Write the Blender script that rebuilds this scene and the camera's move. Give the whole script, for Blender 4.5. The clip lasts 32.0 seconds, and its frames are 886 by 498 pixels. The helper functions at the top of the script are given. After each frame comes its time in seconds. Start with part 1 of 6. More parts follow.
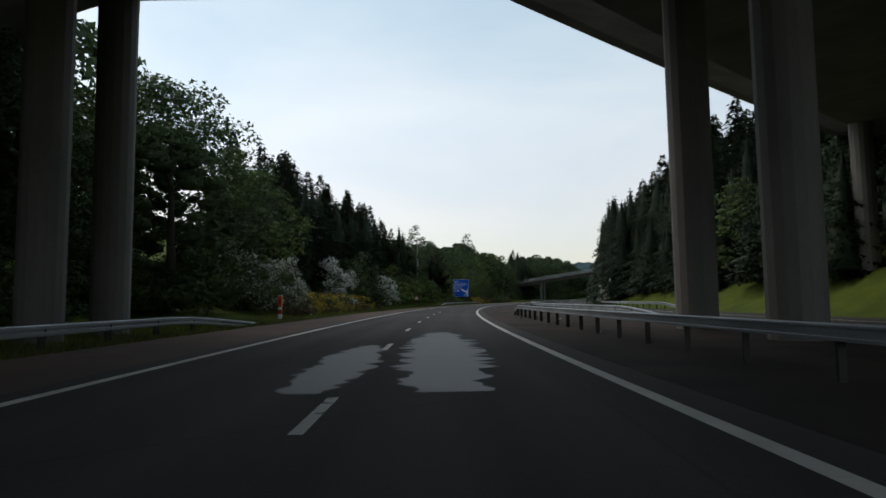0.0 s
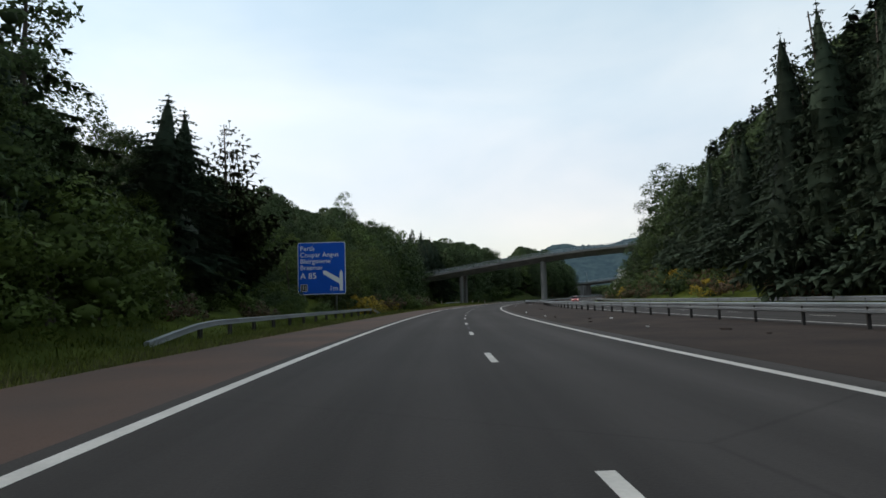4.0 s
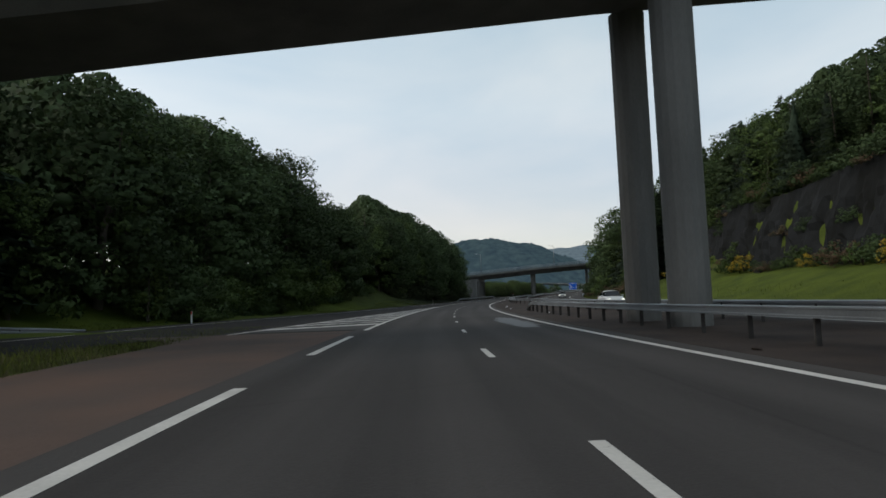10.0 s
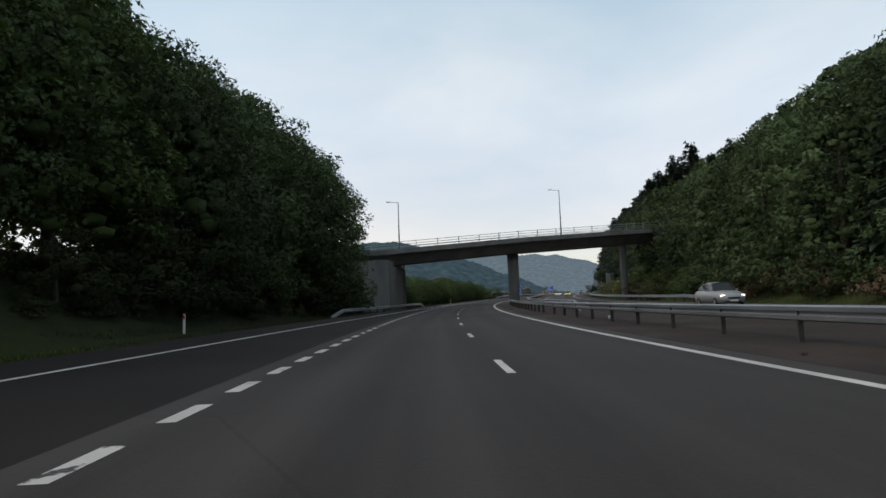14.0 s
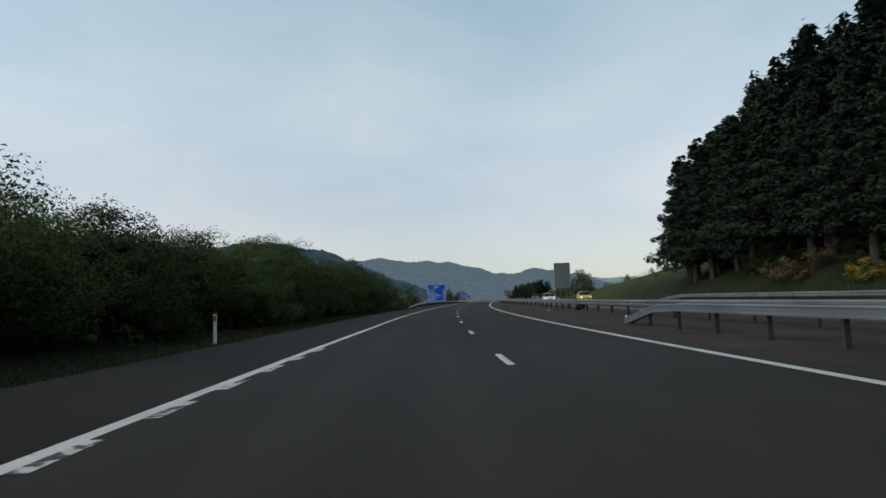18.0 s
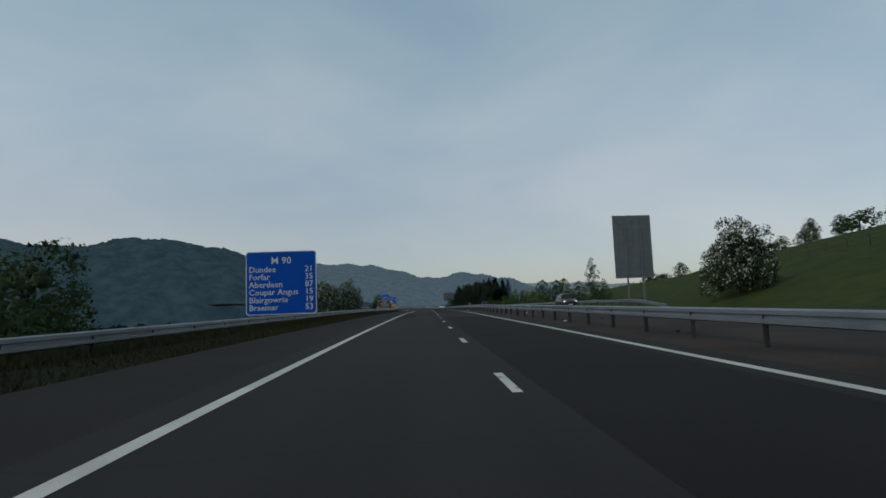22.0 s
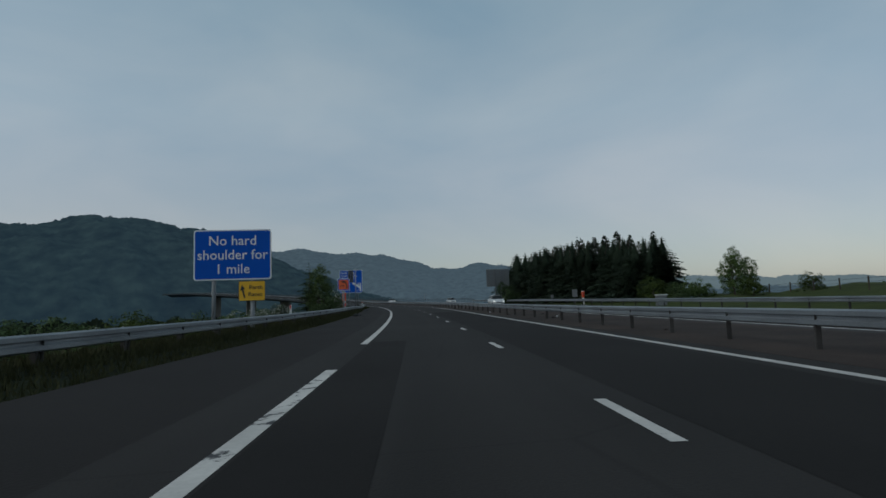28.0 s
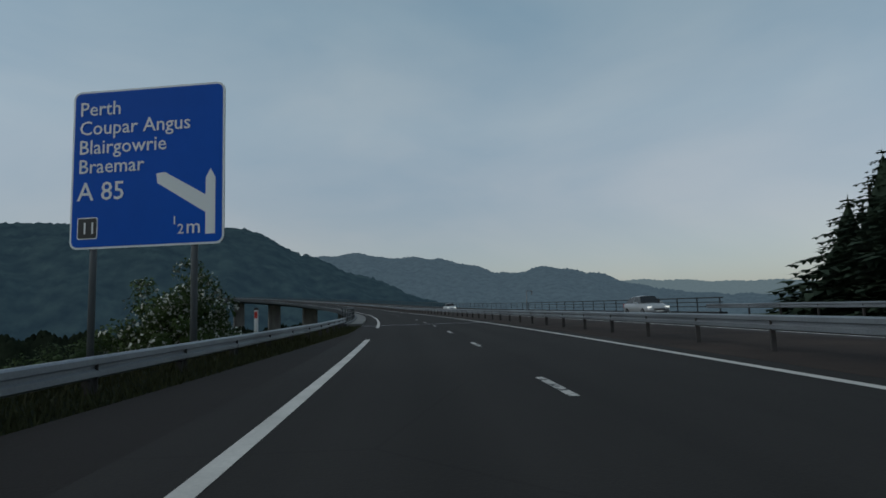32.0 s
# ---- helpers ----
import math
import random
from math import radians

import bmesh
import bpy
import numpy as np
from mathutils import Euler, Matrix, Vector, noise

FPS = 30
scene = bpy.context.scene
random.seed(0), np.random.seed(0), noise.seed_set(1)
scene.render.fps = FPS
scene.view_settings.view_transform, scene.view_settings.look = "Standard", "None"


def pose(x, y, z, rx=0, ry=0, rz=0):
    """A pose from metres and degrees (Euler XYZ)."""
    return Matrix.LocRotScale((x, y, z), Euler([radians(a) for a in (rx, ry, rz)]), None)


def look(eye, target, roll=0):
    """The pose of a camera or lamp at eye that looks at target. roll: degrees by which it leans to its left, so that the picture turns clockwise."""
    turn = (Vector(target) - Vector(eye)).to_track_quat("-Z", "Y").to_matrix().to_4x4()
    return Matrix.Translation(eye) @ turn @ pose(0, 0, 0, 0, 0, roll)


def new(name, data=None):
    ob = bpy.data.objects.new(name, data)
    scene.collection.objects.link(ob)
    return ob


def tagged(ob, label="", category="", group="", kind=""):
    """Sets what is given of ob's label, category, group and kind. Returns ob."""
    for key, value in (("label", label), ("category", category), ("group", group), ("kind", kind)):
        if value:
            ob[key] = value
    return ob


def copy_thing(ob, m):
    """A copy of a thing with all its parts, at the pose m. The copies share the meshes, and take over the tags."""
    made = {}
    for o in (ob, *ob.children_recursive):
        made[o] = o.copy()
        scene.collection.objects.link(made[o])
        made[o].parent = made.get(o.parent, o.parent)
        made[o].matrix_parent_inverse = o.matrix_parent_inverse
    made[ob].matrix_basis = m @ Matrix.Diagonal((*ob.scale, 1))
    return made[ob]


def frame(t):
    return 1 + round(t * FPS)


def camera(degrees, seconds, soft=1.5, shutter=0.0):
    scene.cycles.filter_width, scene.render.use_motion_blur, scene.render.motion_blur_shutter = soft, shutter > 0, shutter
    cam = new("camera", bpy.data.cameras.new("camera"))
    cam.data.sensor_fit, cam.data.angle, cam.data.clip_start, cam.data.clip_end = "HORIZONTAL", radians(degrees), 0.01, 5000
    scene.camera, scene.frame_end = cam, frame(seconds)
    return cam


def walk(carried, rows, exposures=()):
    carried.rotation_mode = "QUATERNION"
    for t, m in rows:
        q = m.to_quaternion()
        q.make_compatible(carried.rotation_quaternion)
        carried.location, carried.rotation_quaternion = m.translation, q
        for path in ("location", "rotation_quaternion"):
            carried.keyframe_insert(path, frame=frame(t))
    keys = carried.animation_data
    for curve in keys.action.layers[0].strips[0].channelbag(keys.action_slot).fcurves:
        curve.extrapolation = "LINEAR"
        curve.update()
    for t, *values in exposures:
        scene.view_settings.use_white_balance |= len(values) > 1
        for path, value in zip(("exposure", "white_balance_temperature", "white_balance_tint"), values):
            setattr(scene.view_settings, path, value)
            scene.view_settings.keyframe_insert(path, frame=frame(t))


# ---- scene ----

# ---- camera and its walk: t, x, y, z, rx, ry, rz ----
PATH = (
    (0.0, 0.00, 0.00, 0.00, 94.46, 0.73, 0.06),
    (0.5, -0.53, 15.06, -0.16, 94.53, 0.85, -0.92),
    (1.0, -0.79, 30.10, -0.30, 94.78, 0.96, -1.99),
    (1.5, -0.75, 45.12, -0.44, 94.66, 1.06, -3.17),
    (2.0, -0.40, 60.13, -0.57, 94.64, 1.20, -4.39),
    (2.5, 0.31, 75.09, -0.70, 94.65, 1.32, -5.84),
    (3.0, 1.43, 90.01, -0.82, 94.61, 1.43, -7.60),
    (3.5, 3.04, 104.87, -0.94, 94.61, 1.53, -9.54),
    (4.0, 5.15, 119.64, -1.06, 94.62, 1.65, -11.50),
    (4.5, 7.75, 134.32, -1.18, 94.67, 1.78, -13.31),
    (5.0, 10.76, 148.89, -1.30, 94.69, 1.85, -14.79),
    (5.5, 14.12, 163.37, -1.41, 94.69, 1.90, -16.10),
    (6.0, 17.81, 177.76, -1.53, 94.59, 1.88, -17.38),
    (6.5, 21.82, 192.04, -1.64, 94.53, 1.86, -18.70),
    (7.0, 26.15, 206.20, -1.75, 94.68, 1.86, -20.05),
    (7.5, 30.80, 220.24, -1.85, 94.83, 1.84, -21.38),
    (8.0, 35.79, 234.15, -1.95, 94.59, 1.77, -22.77),
    (8.5, 41.10, 247.92, -2.04, 94.74, 1.76, -24.18),
    (9.0, 46.72, 261.55, -2.12, 94.82, 1.78, -25.41),
    (9.5, 52.64, 275.04, -2.19, 94.70, 1.81, -26.65),
    (10.0, 58.85, 288.39, -2.26, 94.75, 1.93, -27.97),
    (10.5, 65.36, 301.59, -2.32, 94.79, 2.00, -29.27),
    (11.0, 72.15, 314.62, -2.36, 95.17, 2.01, -30.45),
    (11.5, 79.21, 327.51, -2.39, 94.88, 2.00, -31.64),
    (12.0, 86.52, 340.23, -2.40, 95.00, 1.98, -32.80),
    (12.5, 94.07, 352.80, -2.40, 94.88, 2.02, -33.91),
    (13.0, 101.86, 365.18, -2.39, 95.18, 2.06, -35.14),
    (13.5, 109.91, 377.37, -2.35, 95.29, 2.07, -36.32),
    (14.0, 118.19, 389.38, -2.30, 95.27, 2.08, -37.54),
    (14.5, 126.71, 401.18, -2.23, 95.42, 2.07, -38.80),
    (15.0, 135.48, 412.77, -2.14, 95.37, 2.05, -40.09),
    (15.5, 144.49, 424.14, -2.05, 95.42, 2.06, -41.33),
    (16.0, 153.74, 435.29, -1.93, 95.52, 2.09, -42.66),
    (16.5, 163.23, 446.19, -1.81, 95.59, 2.11, -44.05),
    (17.0, 172.97, 456.84, -1.67, 95.65, 2.12, -45.45),
    (17.5, 182.94, 467.23, -1.51, 95.72, 2.11, -46.83),
    (18.0, 193.14, 477.36, -1.34, 95.71, 2.11, -48.15),
    (18.5, 203.54, 487.25, -1.16, 95.89, 2.15, -49.37),
    (19.0, 214.13, 496.89, -0.95, 95.87, 2.22, -50.55),
    (19.5, 224.89, 506.29, -0.74, 95.97, 2.27, -51.77),
    (20.0, 235.83, 515.45, -0.51, 95.87, 2.31, -52.95),
    (20.5, 246.89, 524.32, -0.27, 96.19, 2.42, -54.04),
    (21.0, 257.96, 532.93, -0.03, 95.74, 2.50, -54.78),
    (21.5, 269.00, 541.32, 0.20, 95.94, 2.39, -55.25),
    (22.0, 279.96, 549.56, 0.43, 95.95, 2.21, -55.46),
    (22.5, 290.83, 557.69, 0.64, 95.83, 2.09, -55.54),
    (23.0, 301.58, 565.70, 0.85, 96.04, 2.07, -55.73),
    (23.5, 312.24, 573.58, 1.04, 95.91, 2.13, -55.88),
    (24.0, 322.80, 581.35, 1.21, 95.81, 2.15, -56.01),
    (24.5, 333.30, 589.06, 1.35, 95.43, 2.13, -56.05),
    (25.0, 343.80, 596.76, 1.48, 95.66, 2.13, -56.07),
    (25.5, 354.29, 604.46, 1.58, 95.62, 2.11, -56.01),
    (26.0, 364.76, 612.17, 1.66, 95.41, 2.07, -55.82),
    (26.5, 375.19, 619.94, 1.73, 95.30, 2.04, -55.50),
    (27.0, 385.56, 627.76, 1.77, 95.22, 2.03, -55.10),
    (27.5, 395.86, 635.66, 1.81, 95.14, 1.98, -54.63),
    (28.0, 406.09, 643.64, 1.84, 95.35, 1.77, -54.14),
    (28.5, 416.21, 651.70, 1.88, 94.91, 1.51, -53.54),
    (29.0, 426.18, 659.81, 1.93, 95.83, 1.55, -52.96),
    (29.5, 436.01, 667.96, 2.01, 95.33, 1.67, -52.43),
    (30.0, 445.69, 676.15, 2.10, 95.62, 1.73, -51.80),
    (30.5, 455.23, 684.39, 2.22, 95.57, 1.82, -51.20),
    (31.0, 464.61, 692.68, 2.36, 95.70, 1.86, -50.57),
    (31.5, 473.83, 701.04, 2.52, 95.75, 1.84, -49.69),
    (32.0, 482.84, 709.50, 2.72, 96.12, 1.79, -48.54),
)

cam = camera(73.2, 32.0, soft=1.6)
walk(cam, [(t, pose(x, y, z, a, b, c)) for t, x, y, z, a, b, c in PATH],
     exposures=((0.0, 0.85, 7150, 9), (0.8, 1.1, 7200, 9), (2.2, 1.14, 7200, 9), (4.5, 1.0, 7150, 9), (9.0, 0.9, 7200, 9), (10.0, 0.8, 7200, 9), (11.0, 0.92, 7220, 10), (12.0, 1.0, 7250, 12), (14.0, 0.95, 7280, 12), (15.0, 1.1, 7300, 12), (16.0, 1.0, 7150, 11), (18.0, 0.62, 6850, 6), (19.0, 0.52, 6800, 6),
                (21.5, 0.15, 6550, 4), (25.0, -0.05, 6400, 3), (32.0, -0.1, 6400, 3)))

# ---- world: overcast evening sky, one weak broad sun ----
SUN_EL, SUN_AZ = radians(42), radians(-62)
world = bpy.data.worlds.new("overcast_sky")
scene.world = world
world.use_nodes = True


def build_world():
    nt = world.node_tree
    N, L = nt.nodes, nt.links
    N.clear()
    out = N.new("ShaderNodeOutputWorld")
    sky = N.new("ShaderNodeTexSky")
    sky.sky_type, sky.sun_disc, sky.sun_elevation, sky.sun_rotation = "NISHITA", False, SUN_EL, SUN_AZ
    b1 = N.new("ShaderNodeBackground")
    b1.inputs[1].default_value = 0.05
    L.new(sky.outputs[0], b1.inputs[0])
    tc = N.new("ShaderNodeTexCoord")
    sep = N.new("ShaderNodeSeparateXYZ")
    L.new(tc.outputs["Generated"], sep.inputs[0])
    ramp = N.new("ShaderNodeValToRGB")
    e = ramp.color_ramp.elements
    e[0].position, e[0].color = 0.0, (0.184, 0.167, 0.188, 1)
    e[1].position, e[1].color = 0.85, (0.170, 0.200, 0.215, 1)
    for x, c in ((0.13, (0.236, 0.218, 0.229, 1)), (0.30, (0.268, 0.290, 0.303, 1)), (0.46, (0.210, 0.262, 0.290, 1))):
        k = e.new(x)
        k.color = c
    L.new(sep.outputs[2], ramp.inputs[0])
    mp = N.new("ShaderNodeMapping")
    mp.inputs["Scale"].default_value = (1.2, 1.2, 3.0)
    L.new(tc.outputs["Generated"], mp.inputs[0])
    nz = N.new("ShaderNodeTexNoise")
    nz.inputs["Scale"].default_value, nz.inputs["Detail"].default_value, nz.inputs["Roughness"].default_value = 1.7, 7, 0.5
    nz.inputs["Distortion"].default_value = 0.4
    L.new(mp.outputs[0], nz.inputs[0])
    cr = N.new("ShaderNodeValToRGB")
    cr.color_ramp.elements[0].position, cr.color_ramp.elements[0].color = 0.34, (0.80, 0.88, 0.93, 1)
    cr.color_ramp.elements[1].position, cr.color_ramp.elements[1].color = 0.68, (1.17, 1.12, 1.07, 1)
    L.new(nz.outputs[0], cr.inputs[0])
    mul = N.new("ShaderNodeMix")
    mul.data_type, mul.blend_type = "RGBA", "MULTIPLY"
    mul.inputs[0].default_value = 1.0
    L.new(ramp.outputs[0], mul.inputs[6])
    L.new(cr.outputs[0], mul.inputs[7])
    b2 = N.new("ShaderNodeBackground")
    b2.inputs[1].default_value = 1.0
    L.new(mul.outputs[2], b2.inputs[0])
    add = N.new("ShaderNodeAddShader")
    L.new(b1.outputs[0], add.inputs[0])
    L.new(b2.outputs[0], add.inputs[1])
    L.new(add.outputs[0], out.inputs[0])


build_world()
sun = new("sun", bpy.data.lights.new("sun", "SUN"))
sun.data.energy, sun.data.angle, sun.data.color = 0.5, radians(40), (1.0, 0.96, 0.90)
sun.matrix_world = look((0, 0, 0), (-math.sin(SUN_AZ) * math.cos(SUN_EL), -math.cos(SUN_AZ) * math.cos(SUN_EL), -math.sin(SUN_EL)))


# ---- materials ----
def mat(name, col, rough=0.7, metal=0.0, var=0.25, scale=3.0, fine=40.0, bump=0.0, col2=None, island=0.0, objvar=0.0, deep=0.02,
        spec=0.5, emit=None, stretch=(1, 1, 1), trans=0.0):
    """A procedural surface: two scales of noise on the base colour, bump, random per piece."""
    m = bpy.data.materials.new(name)
    m.use_nodes = True
    nt = m.node_tree
    N, L = nt.nodes, nt.links
    b = N["Principled BSDF"]
    b.inputs["Roughness"].default_value, b.inputs["Metallic"].default_value = rough, metal
    b.inputs["Specular IOR Level"].default_value = spec
    geo = N.new("ShaderNodeNewGeometry")
    mp = N.new("ShaderNodeMapping")
    mp.inputs["Scale"].default_value = stretch
    L.new(geo.outputs["Position"], mp.inputs[0])
    n1, n2 = N.new("ShaderNodeTexNoise"), N.new("ShaderNodeTexNoise")
    n1.inputs["Scale"].default_value, n1.inputs["Detail"].default_value = 1.0 / scale, 5
    n2.inputs["Scale"].default_value, n2.inputs["Detail"].default_value = fine, 3
    L.new(mp.outputs[0], n1.inputs[0])
    L.new(mp.outputs[0], n2.inputs[0])
    r1 = N.new("ShaderNodeMapRange")
    r1.inputs[1].default_value, r1.inputs[2].default_value = 0.32, 0.68
    L.new(n1.outputs[0], r1.inputs[0])
    mix = N.new("ShaderNodeMix")
    mix.data_type = "RGBA"
    c2 = col2 or tuple(c * (1 - var) for c in col)
    mix.inputs[6].default_value, mix.inputs[7].default_value = (*col, 1), (*c2, 1)
    L.new(r1.outputs[0], mix.inputs[0])
    last = mix.outputs[2]
    hsv = N.new("ShaderNodeHueSaturation")
    L.new(last, hsv.inputs["Color"])
    val = N.new("ShaderNodeMath")
    val.operation, val.inputs[1].default_value, val.inputs[2].default_value = "MULTIPLY_ADD", var * 1.2, 1 - var * 0.6
    L.new(n2.outputs[0], val.inputs[0])
    vlast = val.outputs[0]
    for src, amt in ((geo.outputs["Random Per Island"], island), (None, objvar)):
        if amt:
            if src is None:
                oi = N.new("ShaderNodeObjectInfo")
                src = oi.outputs["Random"]
            ma = N.new("ShaderNodeMath")
            ma.operation, ma.inputs[1].default_value, ma.inputs[2].default_value = "MULTIPLY_ADD", amt, 1 - amt / 2
            L.new(src, ma.inputs[0])
            mu = N.new("ShaderNodeMath")
            mu.operation = "MULTIPLY"
            L.new(vlast, mu.inputs[0])
            L.new(ma.outputs[0], mu.inputs[1])
            vlast = mu.outputs[0]
    L.new(vlast, hsv.inputs["Value"])
    L.new(hsv.outputs[0], b.inputs["Base Color"])
    if bump:
        bp = N.new("ShaderNodeBump")
        bp.inputs["Strength"].default_value, bp.inputs["Distance"].default_value = bump, deep
        L.new(n2.outputs[0], bp.inputs["Height"])
        L.new(bp.outputs[0], b.inputs["Normal"])
    if trans:
        b.inputs["Transmission Weight"].default_value = trans
    if emit:
        b.inputs["Emission Color"].default_value, b.inputs["Emission Strength"].default_value = (*emit[:3], 1), emit[3]
    return m


def tracked(m, track, streak):
    """Wheel tracks polished into a road surface, and long stains along the lanes."""
    N, L = m.node_tree.nodes, m.node_tree.links
    b = N["Principled BSDF"]
    src = b.inputs["Base Color"].links[0].from_socket
    at_u, at_s = N.new("ShaderNodeAttribute"), N.new("ShaderNodeAttribute")
    at_u.attribute_name, at_s.attribute_name = "across", "along"

    def op(kind, a, c, d=None):
        n = N.new("ShaderNodeMath")
        n.operation = kind
        for i, v in enumerate((a, c, d)):
            if v is None:
                continue
            if isinstance(v, (int, float)):
                n.inputs[i].default_value = v
            else:
                L.new(v, n.inputs[i])
        return n.outputs[0]

    w = op("ABSOLUTE", at_u.outputs["Fac"], None)
    w = op("COSINE", op("MULTIPLY", op("SUBTRACT", w, 1.03), 2 * math.pi / 1.6), None)
    xyz = N.new("ShaderNodeCombineXYZ")
    L.new(op("MULTIPLY", at_u.outputs["Fac"], 1.3), xyz.inputs[0])
    L.new(op("MULTIPLY", at_s.outputs["Fac"], 0.035), xyz.inputs[1])
    nz = N.new("ShaderNodeTexNoise")
    nz.inputs["Scale"].default_value, nz.inputs["Detail"].default_value, nz.inputs["Roughness"].default_value = 1.0, 6, 0.6
    L.new(xyz.outputs[0], nz.inputs[0])
    v = op("MULTIPLY_ADD", w, track, 1.0)
    v = op("ADD", v, op("MULTIPLY", op("SUBTRACT", nz.outputs[0], 0.5), streak))
    # fine tar joint between the lanes and thin cracks
    vo = N.new("ShaderNodeTexVoronoi")
    vo.feature = "DISTANCE_TO_EDGE"
    vo.inputs["Scale"].default_value = 0.12
    geo = N.new("ShaderNodeNewGeometry")
    L.new(geo.outputs["Position"], vo.inputs[0])
    cr = N.new("ShaderNodeMapRange")
    cr.inputs[1].default_value, cr.inputs[2].default_value, cr.inputs[3].default_value = 0.0, 0.004, 0.82
    L.new(vo.outputs[0], cr.inputs[0])
    v = op("MULTIPLY", v, cr.outputs[0])
    mx = N.new("ShaderNodeMix")
    mx.data_type, mx.blend_type = "RGBA", "MULTIPLY"
    mx.inputs[0].default_value = 1.0
    L.new(src, mx.inputs[6])
    col = N.new("ShaderNodeCombineColor")
    for i in range(3):
        L.new(v, col.inputs[i])
    L.new(col.outputs[0], mx.inputs[7])
    L.new(mx.outputs[2], b.inputs["Base Color"])
    return m


ASPHALT = tracked(mat("asphalt", (0.057, 0.052, 0.0495), 0.90, var=0.24, scale=9, fine=38, bump=0.3, spec=0.14), 0.11, 0.8)
ASPHALT_LATE = tracked(mat("dark_asphalt", (0.0352, 0.0325, 0.0308), 0.92, var=0.24, scale=9, fine=38, bump=0.3, spec=0.12), 0.06, 0.45)
ASPHALT_OLD = mat("old_asphalt", (0.0255, 0.0222, 0.0206), 0.88, var=0.3, scale=4, fine=30, bump=0.35, spec=0.12)
ASPHALT_RED = mat("red_chipping_asphalt", (0.120, 0.075, 0.058), 0.9, var=0.3, scale=3, fine=30, bump=0.3, col2=(0.078, 0.060, 0.052), spec=0.15)
SOIL = mat("reserve_soil", (0.062, 0.047, 0.040), 0.95, var=0.35, scale=2.5, fine=18, bump=0.5, col2=(0.036, 0.030, 0.028), spec=0.08)
def worn_paint(name, wear, fine):
    """Road paint flaked off in patches down to the dark asphalt."""
    m = mat(name, (0.60, 0.57, 0.53), 0.7, var=0.25, scale=0.9, fine=24, objvar=0.15, spec=0.3)
    N, L = m.node_tree.nodes, m.node_tree.links
    b = N["Principled BSDF"]
    src = b.inputs["Base Color"].links[0].from_socket
    geo = N.new("ShaderNodeNewGeometry")
    n1, n2 = N.new("ShaderNodeTexNoise"), N.new("ShaderNodeTexNoise")
    n1.inputs["Scale"].default_value, n1.inputs["Detail"].default_value, n1.inputs["Roughness"].default_value = fine, 6, 0.65
    n2.inputs["Scale"].default_value = 0.25
    for n in (n1, n2):
        L.new(geo.outputs["Position"], n.inputs[0])
    add = N.new("ShaderNodeMath")
    add.operation = "MULTIPLY_ADD"
    add.inputs[1].default_value = 0.35
    L.new(n2.outputs[0], add.inputs[0])
    L.new(n1.outputs[0], add.inputs[2])
    rg = N.new("ShaderNodeMapRange")
    rg.inputs[1].default_value, rg.inputs[2].default_value = wear, wear + 0.05
    L.new(add.outputs[0], rg.inputs[0])
    mx = N.new("ShaderNodeMix")
    mx.data_type = "RGBA"
    mx.inputs[7].default_value = (0.04, 0.04, 0.041, 1)
    L.new(src, mx.inputs[6])
    L.new(rg.outputs[0], mx.inputs[0])
    L.new(mx.outputs[2], b.inputs["Base Color"])
    return m


PAINT = worn_paint("road_paint", 0.86, 4.0)
PAINT_WORN = worn_paint("worn_road_paint", 0.72, 3.0)
PAINT_FAINT = worn_paint("nearly_gone_road_paint", 0.50, 7.0)
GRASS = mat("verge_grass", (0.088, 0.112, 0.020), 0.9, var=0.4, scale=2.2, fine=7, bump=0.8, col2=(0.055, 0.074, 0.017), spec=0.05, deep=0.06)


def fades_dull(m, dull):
    """Dulls the grass colour as the attribute rises to 1, painted tree shade included."""
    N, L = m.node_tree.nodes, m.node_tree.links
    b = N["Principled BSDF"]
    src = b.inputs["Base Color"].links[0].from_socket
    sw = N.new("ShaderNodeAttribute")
    sw.attribute_name = "dull_weight"
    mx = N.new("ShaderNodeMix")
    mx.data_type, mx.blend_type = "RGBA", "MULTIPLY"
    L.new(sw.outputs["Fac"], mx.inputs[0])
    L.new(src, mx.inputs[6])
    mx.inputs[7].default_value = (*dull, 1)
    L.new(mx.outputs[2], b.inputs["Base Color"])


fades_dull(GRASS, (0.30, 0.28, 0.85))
DRY_GRASS = mat("dry_grass", (0.165, 0.140, 0.066), 0.9, var=0.35, scale=1.5, fine=9, col2=(0.065, 0.078, 0.024), island=0.5, spec=0.2)
BLADES_DULL = mat("dull_grass_blades", (0.046, 0.046, 0.017), 0.8, var=0.3, scale=5, fine=5, col2=(0.034, 0.038, 0.014), island=0.5, spec=0.2)
CONCRETE = mat("bridge_concrete", (0.195, 0.187, 0.174), 0.85, var=0.25, scale=2.2, fine=14, bump=0.25, col2=(0.120, 0.117, 0.111), stretch=(1, 1, 0.35))
STEEL = mat("galvanised_steel", (0.33, 0.35, 0.37), 0.5, 0.7, var=0.3, scale=2.0, fine=20, objvar=0.1)
POST_STEEL = mat("weathered_post_steel", (0.07, 0.063, 0.060), 0.75, 0.3, var=0.4, scale=0.6, fine=20, objvar=0.35)
GREY_POST = mat("grey_painted_post", (0.20, 0.21, 0.22), 0.55, 0.3, var=0.2)
ROCK = mat("cut_rock", (0.022, 0.023, 0.024), 0.95, spec=0.1, var=0.5, scale=1.6, fine=2.2, bump=1.0, col2=(0.011, 0.011, 0.010), stretch=(1, 1, 0.13))
BARK = mat("bark", (0.085, 0.070, 0.055), 0.95, var=0.4, scale=0.6, fine=14, bump=0.6, stretch=(1, 1, 0.25))
